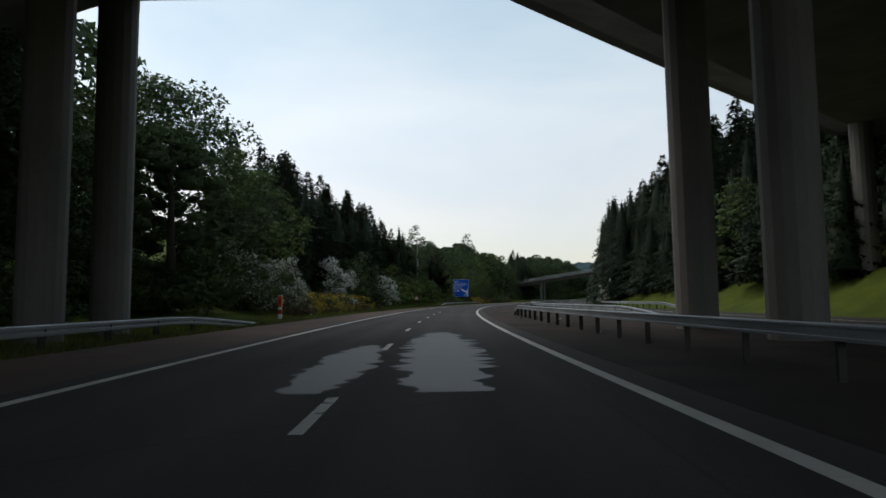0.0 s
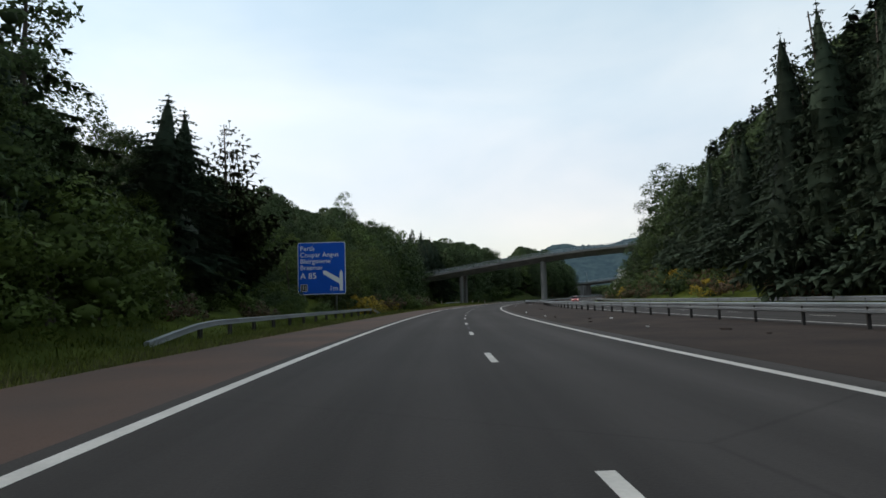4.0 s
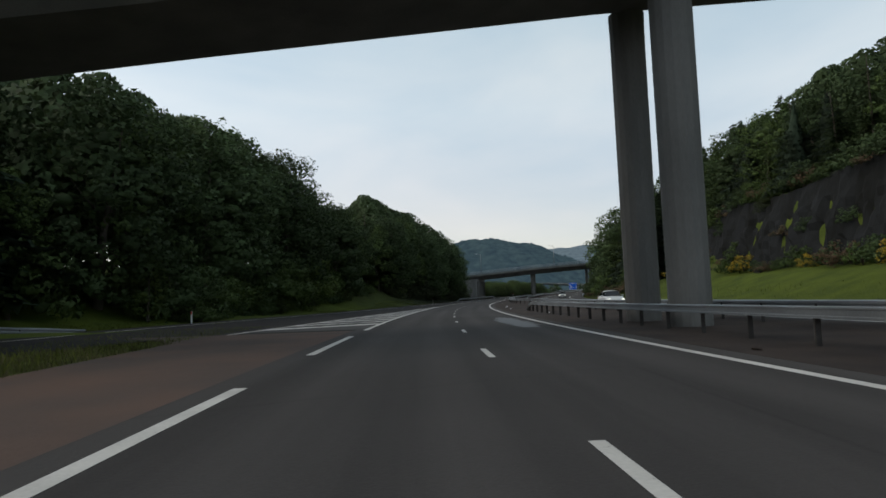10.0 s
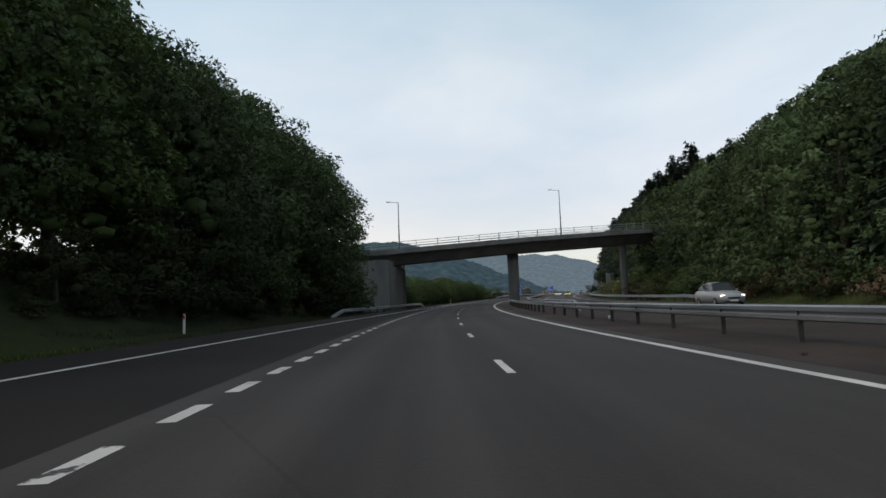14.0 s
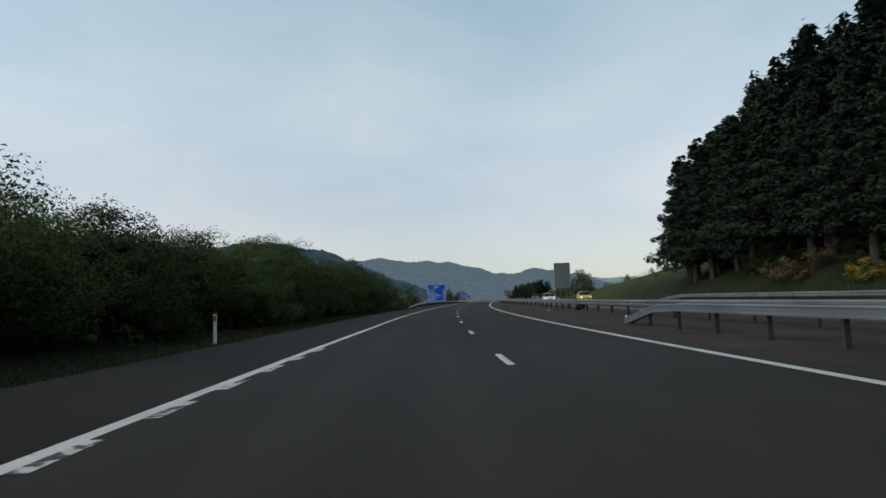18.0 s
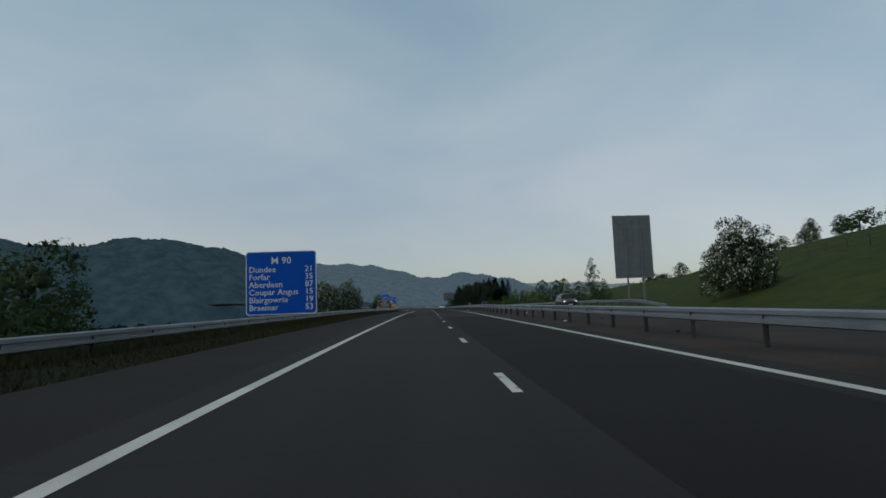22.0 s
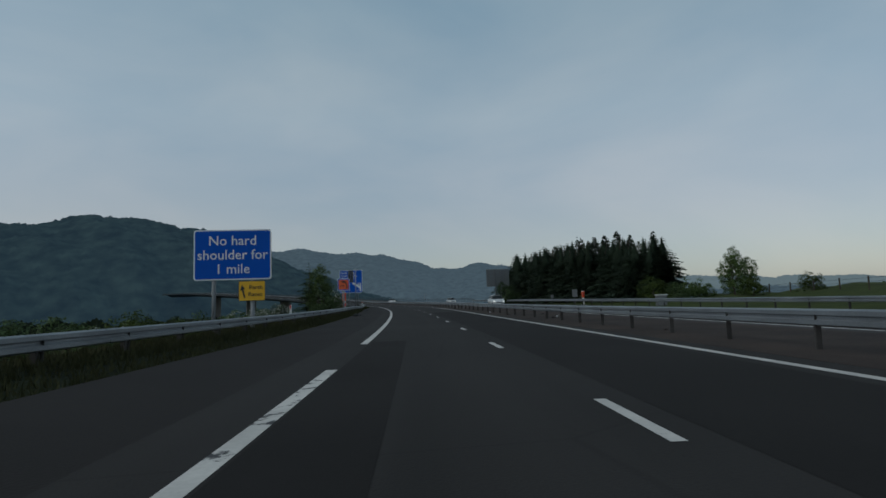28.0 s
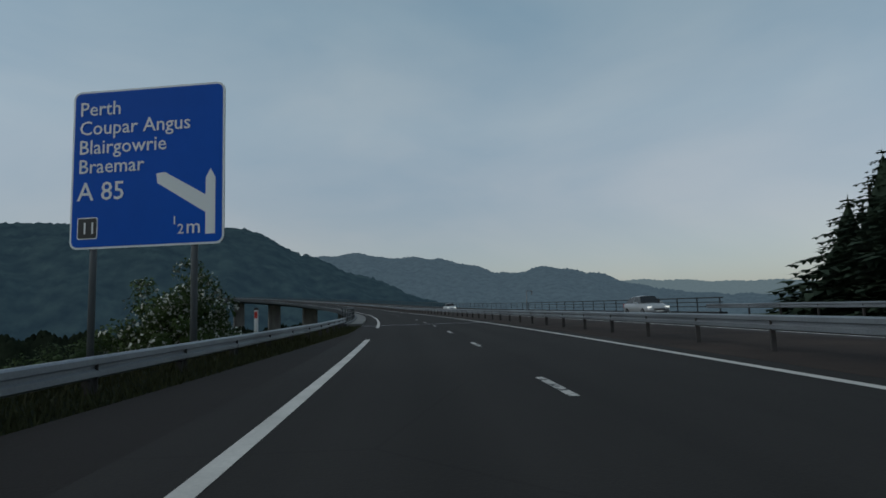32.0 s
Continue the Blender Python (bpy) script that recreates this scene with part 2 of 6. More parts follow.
BIRCH_BARK = mat("birch_bark", (0.32, 0.31, 0.29), 0.9, var=0.5, scale=0.4, fine=10, stretch=(1, 1, 3))
def leafy(name, col, col2, objvar=0.4, through_light=0.3):
    """Foliage: tone varies by tree, clump and leaf, and some light passes through the leaves."""
    m = mat(name, col, 0.7, var=0.4, scale=2.6, fine=1.7, col2=col2, island=0.6, objvar=objvar, spec=0.15)
    N, L = m.node_tree.nodes, m.node_tree.links
    b = N["Principled BSDF"]
    tr, mx = N.new("ShaderNodeBsdfTranslucent"), N.new("ShaderNodeMixShader")
    L.new(b.inputs["Base Color"].links[0].from_socket, tr.inputs[0])
    mx.inputs[0].default_value = through_light
    L.new(b.outputs[0], mx.inputs[1])
    L.new(tr.outputs[0], mx.inputs[2])
    L.new(mx.outputs[0], N["Material Output"].inputs[0])
    return m


BLADES = leafy("grass_blades", (0.158, 0.176, 0.040), (0.094, 0.124, 0.027), 0.0, 0.5)
LEAF = leafy("broad_leaves", (0.068, 0.102, 0.042), (0.049, 0.075, 0.032), 0.65)
# darker leaf copy; shade in hedges and understory is put into its colour
LEAF_DARK = leafy("dark_thorn_and_shade_leaves", (0.042, 0.052, 0.022), (0.033, 0.041, 0.019), 0.6)
LEAF_MID = leafy("green_leaves", (0.080, 0.118, 0.036), (0.055, 0.085, 0.027), 0.6)
LEAF_LIGHT = leafy("light_leaves", (0.086, 0.120, 0.028), (0.058, 0.086, 0.022), 0.6)
NEEDLE = leafy("conifer_needles", (0.062, 0.090, 0.058), (0.046, 0.070, 0.047), 0.5, 0.4)
PINE = leafy("pine_needles", (0.026, 0.040, 0.024), (0.020, 0.031, 0.020), 0.6, 0.15)
BLOSSOM = mat("white_blossom", (0.50, 0.50, 0.44), 0.8, var=0.25, scale=2, fine=6, island=0.5)
GORSE = mat("gorse_flowers", (0.42, 0.28, 0.012), 0.8, var=0.3, scale=2, fine=5, island=0.6)
BROWN_LEAF = mat("dead_bracken", (0.120, 0.072, 0.040), 0.9, var=0.4, scale=2, fine=4, island=0.7)
SIGN_BLUE = mat("blue_sign_face", (0.004, 0.085, 0.46), 0.5, var=0.08, scale=2, fine=3, spec=0.12)
SIGN_WHITE = mat("white_sign_face", (0.72, 0.74, 0.74), 0.45, var=0.05)
SIGN_BROWN = mat("brown_sign_face", (0.090, 0.042, 0.025), 0.45, var=0.08)
SIGN_YELLOW = mat("yellow_sign_face", (0.72, 0.40, 0.01), 0.45, var=0.08)
SIGN_ORANGE = mat("orange_sign_face", (0.75, 0.12, 0.03), 0.45, var=0.08)
SIGN_BLACK = mat("black_sign_face", (0.012, 0.012, 0.014), 0.5, var=0.1)
SIGN_BACK = mat("grey_sign_back", (0.20, 0.21, 0.215), 0.55, 0.1, var=0.15, scale=1)
RED_PAINT = mat("red_reflector", (0.55, 0.03, 0.02), 0.4, var=0.1)
WHITE_PLASTIC = mat("white_plastic", (0.70, 0.70, 0.68), 0.5, var=0.1)
RUBBER = mat("tyre_rubber", (0.018, 0.018, 0.019), 0.85, var=0.3, fine=20)
SOLAR = mat("solar_cells", (0.020, 0.030, 0.060), 0.2, var=0.3, scale=0.5, fine=6)

# ---- the road's own frame: s metres along it, u metres to the right of the lane line, z above it ----
HEADING = (1.99, 2.87, 0.11, -3.13, -7.37, -12.22, -15.02, -18.62, -22.18, -25.57, -29.0, -32.46, -35.85, -39.26, -42.96,
           -46.71, -49.68, -52.71, -53.75, -54.1, -53.98, -52.78, -51.24, -49.21, -46.14, -43.2, -39.99, -36.75, -33.66, -30.13,
           -26.9, -23.7, -20.5, -17.3, -14.1, -10.9, -7.7, -4.5)
LEVEL = (-0.47, -1.12, -1.69, -2.18, -2.65, -3.08, -3.39, -3.52, -3.4, -3.0, -2.34, -1.42, -0.43, 0.33, 0.67, 0.89, 1.56,
         2.17, 3.1, 4.9, 7.2, 9.8, 12.6, 15.6, 18.6)
S_MIN, S_MAX = -60.0, 1420.0
_fs = np.arange(S_MIN, S_MAX + 0.5, 1.0)
_hd = np.radians(np.interp(_fs, np.arange(38) * 40.0 + S_MIN, HEADING))
_k = np.interp(_fs, (-60, 20, 100, 560, 640, 700, 860, 1120), (1, 1.001, 0.998, 0.998, 0.9985, 1, 1.0015, 1.0027))
_dx, _dy = -np.sin(_hd) * _k, np.cos(_hd) * _k
_px = 1.30 + np.concatenate([[0], np.cumsum((_dx[1:] + _dx[:-1]) / 2)])
_py = -60.01 + np.concatenate([[0], np.cumsum((_dy[1:] + _dy[:-1]) / 2)])
_zz = np.interp(_fs, np.arange(25) * 60.0 + S_MIN, LEVEL)
_zz = np.convolve(np.pad(_zz, 20, mode="edge"), np.ones(41) / 41, "valid")


def road_xy(s, u):
    """World x, y of arrays or numbers s, u; straight on past both ends."""
    s, u = np.asarray(s, float), np.asarray(u, float)
    c = np.clip(s, S_MIN, S_MAX)
    h = np.interp(c, _fs, _hd)
    x, y = np.interp(c, _fs, _px), np.interp(c, _fs, _py)
    e = s - c
    return x - np.sin(h) * e + np.cos(h) * u, y + np.cos(h) * e + np.sin(h) * u


def road_z(s):
    return np.interp(s, _fs, _zz)


def at(s, u, z=0.0):
    x, y = road_xy(s, u)
    return Vector((float(x), float(y), float(road_z(s)) + z))


def turn(s):
    """The road's heading at s, in degrees."""
    return float(np.degrees(np.interp(s, _fs, _hd)))


def spot(s, u, z=0.0, rz=0.0, k=1.0):
    p = at(s, u, z)
    return pose(p.x, p.y, p.z, 0, 0, turn(s) + rz) @ Matrix.Scale(k, 4)


# ---- mesh helpers ----
def mesh_ob(name, verts, faces, material, parent=None, smooth=False):
    me = bpy.data.meshes.new(name)
    me.from_pydata([tuple(v) for v in verts], [], faces)
    me.materials.append(material)
    if smooth:
        me.polygons.foreach_set("use_smooth", [True] * len(me.polygons))
    ob = new(name, me)
    if parent is not None:
        ob.parent = parent
    return ob


def part(name, bm, material, parent, label="", smooth=False):
    me = bpy.data.meshes.new(name)
    bm.to_mesh(me)
    bm.free()
    me.materials.append(material)
    if smooth:
        me.polygons.foreach_set("use_smooth", [True] * len(me.polygons))
    ob = new(name, me)
    ob.parent = parent
    if label:
        ob["label"] = label
    return ob


def again(name, src, parent, m):
    """Another object on the same mesh."""
    ob = new(name, src.data)
    ob.parent = parent
    ob.matrix_local = m
    return ob


def box_bm(sx, sy, sz, bevel=0.0, centre=(0, 0, 0), bm=None):
    bm = bm or bmesh.new()
    r = bmesh.ops.create_cube(bm, size=1.0, matrix=Matrix.Translation(centre) @ Matrix.Diagonal((sx, sy, sz, 1)))
    if bevel:
        es = list({e for v in r["verts"] for e in v.link_edges})
        bmesh.ops.bevel(bm, geom=es, offset=bevel, segments=2, affect="EDGES", profile=0.6)
    return bm


def tube_bm(r0, r1, h, n=12, bm=None, m=None):
    bm = bm or bmesh.new()
    bmesh.ops.create_cone(bm, cap_ends=True, segments=n, radius1=r0, radius2=r1, depth=h,
                          matrix=(m or Matrix.Identity(4)) @ Matrix.Translation((0, 0, h / 2)))
    return bm


def anchor(name, m, label, category, group=""):
    ob = new(name)
    ob.matrix_world = m
    ob.empty_display_size = 0.3
    return tagged(ob, label, category, group)


def strip(name, s0, s1, u0, u1, dz, material, parent=None, step=3.0, thick=0.0, label="", kind=""):
    """A ribbon along the road between two offsets, numbers or functions of s; thick adds sides and an underside."""
    n = max(2, int((s1 - s0) / step) + 1)
    ss = np.linspace(s0, s1, n)
    f0, f1 = (u0 if callable(u0) else lambda s: u0), (u1 if callable(u1) else lambda s: u1)
    a0, a1 = np.array([f0(s) for s in ss], float), np.array([f1(s) for s in ss], float)
    zz = road_z(ss) + (np.array([dz(s) for s in ss]) if callable(dz) else dz)
    (x0, y0), (x1, y1) = road_xy(ss, a0), road_xy(ss, a1)
    V = [v for i in range(n) for v in ((x0[i], y0[i], zz[i]), (x1[i], y1[i], zz[i]))]
    F = [(2 * i, 2 * i + 1, 2 * i + 3, 2 * i + 2) for i in range(n - 1)]
    if thick:
        k = len(V)
        V += [(a, b, c - thick) for a, b, c in V]
        for i in range(n - 1):
            F += [(k + 2 * i + 2, k + 2 * i + 3, k + 2 * i + 1, k + 2 * i), (2 * i + 2, k + 2 * i + 2, k + 2 * i, 2 * i),
                  (2 * i + 1, k + 2 * i + 1, k + 2 * i + 3, 2 * i + 3)]
        F += [(0, k, k + 1, 1), (2 * n - 1, k + 2 * n - 1, k + 2 * n - 2, 2 * n - 2)]
    ob = mesh_ob(name, V, F, material, parent)
    if thick:
        for key, q in (("across", np.tile(np.stack([a0, a1], 1).ravel(), 2)), ("along", np.tile(np.repeat(ss, 2), 2))):
            ob.data.attributes.new(key, "FLOAT", "POINT").data.foreach_set("value", q.astype(np.float32))
    if label:
        tagged(ob, label, name.replace("_", " "))
    if kind:
        ob["kind"] = kind
    return ob


# ---- terrain ----
LS = (-60, 0, 60, 120, 180, 222, 242, 285, 330, 370, 420, 480, 530, 590, 640, 700, 800, 900, 940, 1000, 1120)
L_TOE = (15, 15, 11.5, 10.5, 11.5, 11.5, 27, 27, 25, 20, 14.5, 13.0, 11, 10.5, 10, 10, 10, 10, 9.5, 9, 9)
L_12 = (1.5, 1.5, 2, 3, 4.5, 5, 4, 2.5, 2, 4.8, 6.0, 3.5, 1.5, 0.5, -1.2, -2.5, -3, -4, -9, -18, -25)
L_90 = (14, 14, 14, 16, 20, 19, 18, 16, 14, 12, 9, 6, 2, -3, -12, -20, -26, -30, -34, -38, -42)
RS = (-60, 0, 60, 120, 180, 240, 280, 330, 400, 450, 520, 580, 640, 700, 760, 830, 900, 940, 1000, 1120)
R_TOE = (25, 25, 25, 25, 25, 25, 25, 25, 25, 25, 25, 24, 24, 23, 22, 21, 20, 18, 17, 17)
R_12 = (4, 5, 6, 6, 6.5, 7, 4, 3.2, 3.2, 5.5, 6, 5, 4, 3, 1.5, 0.8, 0.2, -6, -18, -25)
R_90 = (24, 24, 28, 32, 32, 34, 32, 32, 32, 30, 26, 25, 23.5, 20.5, 16.5, 9.5, -1, -22, -36, -42)


def rise(s, u):
    """Height of the ground over the road's level at s, u (arrays)."""
    s, u = np.broadcast_arrays(np.asarray(s, float), np.asarray(u, float))
    out = np.full(s.shape, -0.14)
    out = np.where(s > 925, -0.14 - np.clip((s - 925) / 45, 0, 1) ** 1.5 * 22, out)
    for left, S, T, A, B in ((True, LS, L_TOE, L_12, L_90), (False, RS, R_TOE, R_12, R_90)):
        d = -u if left else u
        toe, a, b = np.interp(s, S, T), np.interp(s, S, A), np.interp(s, S, B)
        k = np.clip((d - toe) / 12, 0, 1)
        k = k * k * (3 - 2 * k) * 0.6 + k * 0.4
        far = np.clip((d - toe - 12) / 70, 0, 1.4)
        h = a * k + (b - a) * far
        if not left:
            cut = np.interp(s, (282, 302, 390, 430), (0, 1, 1, 0))
            h = h * (1 - cut) + cut * (a * k * 1.05 + 9.5 * np.clip((d - 38.0) / 3.0, 0, 1) + np.clip(d - 41, 0, 60) * 0.35)
        out = np.where(d > toe, np.maximum(out, -0.14) * (s <= 925) + np.where(s > 925, out, 0) + np.where(s > 925, np.minimum(h, 0) * 0.4, h), out)
    isle = np.interp(s, (215, 240, 305, 322), (0, 0.5, 0.4, 0.05)) * np.clip((-u - 8.6) / 2.5, 0, 1) * np.clip((np.interp(s, (200, 250, 280, 300, 314, 326), (37, 24, 17.6, 14.2, 12, 9.5)) + u) / 1.2, 0, 1)
    mound = np.interp(s, (632, 650, 925, 940), (0, 0.32, 0.32, 0)) * np.clip((-u - np.interp(s, (640, 800, 895, 932), (7.5, 7.4, 7.0, 4.8))) / 1.2, 0, 1)
    return out + isle + mound


def build_ground():
    ss = np.concatenate([[-700, -350, -180, -110], np.arange(-60, 1421, 4.0), [1480, 1600, 1800]])
    uu = np.array([-130, -100, -80, -64, -50, -42, -36, -31, -27, -24, -21, -18.5, -16.5, -15, -13.5, -12, -10.8, -9.6, -8.6, -7.6, -6.9, -6.2, -5.4, -4.6, 0, 12, 22.5,
                   23.6, 25, 26.5, 28, 30, 32.5, 34.5, 36.5, 37.9, 39.4, 41.2, 44, 48, 56, 64, 76, 92, 120])
    S, U = np.meshgrid(ss, uu, indexing="ij")
    X, Y = road_xy(S, U)
    Z = road_z(S) + rise(S, U)
    rng = np.random.default_rng(3)
    rough = rng.normal(0, 1, Z.shape) * np.clip((np.abs(U - 8) - 17) / 25, 0, 1) * 0.35
    Z = Z + rough
    n, m = S.shape
    V = np.stack([X, Y, Z], -1).reshape(-1, 3)
    F = [(i * m + j, i * m + j + 1, (i + 1) * m + j + 1, (i + 1) * m + j) for i in range(n - 1) for j in range(m - 1)]
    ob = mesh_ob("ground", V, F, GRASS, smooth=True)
    # the rise from s 392 also puts the trees' shade into the grass
    dull_weight = np.interp(S, (392, 404, 424, 450), (0, 0.5, 0.6, 1)) * np.where(U < 8, 1.0, np.interp(S, (540, 570, 630, 660), (0.72, 0.92, 0.92, 0.55)))
    ob.data.attributes.new("dull_weight", "FLOAT", "POINT").data.foreach_set("value", dull_weight.ravel().astype(np.float32))
    tagged(ob, "rough green grass banks rising beside the motorway", "ground", kind="structure")
    # the wide land that carries on to the horizon
    gx = np.concatenate([np.linspace(-4200, -600, 14), np.arange(-500, 1500, 50.0), np.linspace(1600, 4800, 16)])
    X, Y = np.meshgrid(gx, gx, indexing="ij")
    c = np.stack([_px[::10], _py[::10]], 1)
    d2 = (X[..., None] - c[:, 0]) ** 2 + (Y[..., None] - c[:, 1]) ** 2
    i = d2.argmin(-1)
    h = _hd[::10][i]
    U = np.cos(h) * (X - c[i, 0]) + np.sin(h) * (Y - c[i, 1])
    Sx = _fs[::10][i]
    near = np.sqrt(d2.min(-1))
    Z = road_z(Sx) + rise(Sx, np.clip(U, -120, 115)) - 2.5
    Z = np.where(near < 40, Z - 6, Z)
    Z = np.where(near > 260, np.minimum(Z, 20) * np.clip((900 - near) / 640, 0, 1) - 18 * np.clip((near - 260) / 500, 0, 1), Z)
    n = len(gx)
    V = np.stack([X, Y, Z], -1).reshape(-1, 3)
    F = [(i * n + j, (i + 1) * n + j, (i + 1) * n + j + 1, i * n + j + 1) for i in range(n - 1) for j in range(n - 1)]
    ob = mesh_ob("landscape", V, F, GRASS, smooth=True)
    # same dulling on the wide land, with the tree shade in it
    dull_weight = np.interp(Sx, (392, 404, 424, 450), (0, 0.5, 0.6, 1)) * np.where(U < 8, 1.0, np.interp(Sx, (540, 570, 630, 660), (0.72, 0.92, 0.92, 0.55)))
    ob.data.attributes.new("dull_weight", "FLOAT", "POINT").data.foreach_set("value", dull_weight.ravel().astype(np.float32))
    tagged(ob, "green valley farmland reaching to the horizon", "landscape", kind="structure")


build_ground()


def lift(s, u):
    return float(rise(s, u))


# ---- carriageways ----
late = strip("road", 505, S_MAX, -4.35, 4.35, 0.0, ASPHALT_LATE, thick=0.3)
tagged(late, "dark asphalt motorway carriageway beyond the third bridge", "road", kind="structure")
road = strip("road", S_MIN - 1, 505, -4.35, 4.35, 0.0, ASPHALT, thick=0.3)
tagged(road, "dark grey asphalt motorway carriageway with two lanes", "road", kind="structure")


def shoulder_out(s):
    return np.interp(s, (-60, 40, 180, 265, 305, 318, 330, 349, 373, 400, 430, 466, 512, 560, 800, 895, 932), (-7.9, -7.9, -7.5, -7.9, -8.6, -9.6, -21.5, -19.0, -15.0, -12.8, -11.5, -9.8, -8.4, -7.5, -7.3, -6.9, -4.6))


red = strip("hard_shoulder", -61, 322, shoulder_out, -4.35, 0.0, ASPHALT_RED, thick=0.3)
slip = strip("slip_road", 150, 330, lambda s: float(np.interp(s, (150, 200, 250, 280, 300, 318, 330), (-58, -44, -31, -25.5, -22.6, -21.2, -21.5))),
             lambda s: float(np.interp(s, (150, 200, 250, 280, 300, 310, 318, 326, 330), (-51, -37.5, -24.5, -18.0, -14.6, -13.2, -11.8, -9.9, -9.0))), 0.0, ASPHALT_OLD, thick=0.3)
tagged(slip, "grey asphalt slip road joining the motorway", "slip road", kind="structure")
tagged(red, "reddish brown chipped asphalt hard shoulder", "hard shoulder", kind="structure")
grey = strip("hard_shoulder", 322, 1418, shoulder_out, -4.35, 0.0, ASPHALT_OLD, thick=0.3)
tagged(grey, "worn grey asphalt hard shoulder and slip road", "hard shoulder", kind="structure")


def res_in(s):
    return 4.35


def opp_in(s):
    return np.interp(s, (-60, 560, 660, 1120), (11.9, 11.9, 9.6, 9.4))


reserve = strip("central_reserve", S_MIN - 1, S_MAX, res_in, opp_in, 0.004, SOIL, thick=0.3)
tagged(reserve, "brown gravel and soil strip between the carriageways", "central reserve", kind="structure")
opp = strip("opposite_road", S_MIN - 1, S_MAX, opp_in, lambda s: opp_in(s) + 11.4, 0.0, ASPHALT, thick=0.3)
tagged(opp, "grey asphalt carriageway for oncoming traffic", "road", kind="structure")


def lane_l(s):
    return float(np.interp(s, (-60, 10, 66, 140, 215, 275, 335, 362, 556, 568, 624, 680, 733, 806, 1120), (-3.75, -3.75, -4.05, -3.98, -3.93, -3.75, -3.88, -3.83, -4.05, -3.98, -3.6, -3.69, -3.72, -3.43, -3.47)))


def lane_r(s):
    return 3.7


def paint(name, s0, s1, u, w, material=PAINT, owner=road, step=3.0, dz=0.005):
    f = u if callable(u) else (lambda s: u)
    ob = strip(name, s0, s1, lambda s: f(s) - w / 2, lambda s: f(s) + w / 2, dz, material, owner, step)
    return ob


# edge lines; the near side line breaks at the merge
for a, b in ((-60, 296), (300, 306), (311, 318), (322, 387)):
    paint("edge_line", a, b, lane_l, 0.2)
def slip_line(s):
    return float(np.interp(s, (300, 318, 330, 349, 373, 400, 430, 466, 512, 522, 536, 556), (-21.0, -19.4, -18.8, -16.6, -12.6, -10.0, -8.4, -6.8, -5.2, -4.85, -4.45, -4.05)))


def gore(s):
    return float(np.interp(s, (322, 335, 345, 358, 372, 387), (-9.4, -8.1, -7.3, -6.1, -4.95, -3.95)))


paint("edge_line", 300, 556, slip_line, 0.2, owner=grey)
paint("gore_line", 322, 387, gore, 0.22, owner=grey)
GORE_GREY = mat("worn_gore_asphalt", (0.085, 0.083, 0.080), 0.92, var=0.35, scale=1.2, fine=16, bump=0.3, spec=0.12, col2=(0.060, 0.059, 0.057))
strip("gore_surface", 323, 386, lambda s: gore(s) + 0.12, lambda s: lane_l(s) - 0.12, 0.0025, GORE_GREY, grey)
# worn hatching on the merge nose
for i in range(19):
    s = 325.0 + 3.9 * i
    w = lane_l(s) - gore(s)
    if w > 0.3:
        V, n = [], 5
        for j in range(n + 1):
            f = j / n
            u = gore(s) + 0.15 + (w - 0.3) * f
            for d in (0.0, 1.15):
                x, y = road_xy(s + d + w * 0.55 * f, u)
                V.append((float(x), float(y), float(road_z(s)) + 0.006))
        mesh_ob("hatch_mark", V, [(2 * j, 2 * j + 2, 2 * j + 3, 2 * j + 1) for j in range(n)], PAINT_WORN, grey)
# short merge dashes
for i in range(79):
    s = 389.0 + 2.0 * i
    paint("merge_dash", s, s + 1.05, float(np.interp(s, (389, 470, 518, 532, 546), (-3.84, -3.84, -4.05, -4.36, -4.08))), 0.2, PAINT_WORN if i % 3 == 0 or s > 515 else PAINT, step=1.0)
paint("edge_line", 556, 805.5, lane_l, 0.2)
paint("edge_line", 805.5, 811.5, lane_l, 0.2, PAINT_WORN)
paint("edge_line", 818, 925, lane_l, 0.2)
paint("edge_line", 938, 1418, lane_l, 0.2)
paint("edge_line", -60, 1418, lane_r, 0.2)
# lane dashes: two metres of paint every nine
PH_S = (5, 68, 140, 212, 274, 336, 362, 468, 522, 568, 624, 678, 732, 806, 862, 910, 1118)
PH_V = (5.2, 4.9, 4.9, 5.3, 3.7, 2.6, 2.05, 0.1, -0.05, 1.4, 2.7, 3.3, 3.0, 4.6, 7.4, 10.0, 14.0)
for n in range(-7, 156):
    s = 9.0 * n + float(np.interp(9.0 * n + 4, PH_S, PH_V))
    if -59 < s < 1410:
        paint("lane_dash", s, s + 2.0, 0.0, 0.135, PAINT_WORN if n % 4 == 0 or n % 7 == 3 or s > 870 else PAINT, step=1.0)

# scraps left of older lane marks
for a, b, u in ((33.6, 35.8, 0.05), (144.0, 146.2, 0.02), (147.5, 149.0, 0.0), (213.0, 215.0, 0.1), (563.6, 565.4, 0.05), (591.4, 594.0, 0.16)):
    paint("old_mark", a, b, u, 0.06, PAINT_FAINT, owner=road if a < 505 else late, step=1.0)

paint("edge_line", -60, 1418, lambda s: opp_in(s) + 0.75, 0.18, owner=opp, step=6)
paint("edge_line", -60, 1418, lambda s: opp_in(s) + 8.15, 0.18, owner=opp, step=6)
for n in range(-6, 156):
    paint("lane_dash", 9.0 * n + 3, 9.0 * n + 5, float(opp_in(9.0 * n)) + 4.45, 0.15, owner=opp, step=1.0)


# ---- distant hills behind the valley, haze put in as emission ----
def hill_mat(name, col, haze_glow):
    return mat(name, col, 1.0, var=0.75, scale=16, fine=0.11, emit=(*haze_glow, 1.0), spec=0.0)


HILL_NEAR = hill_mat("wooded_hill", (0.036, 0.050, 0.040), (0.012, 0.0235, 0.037))
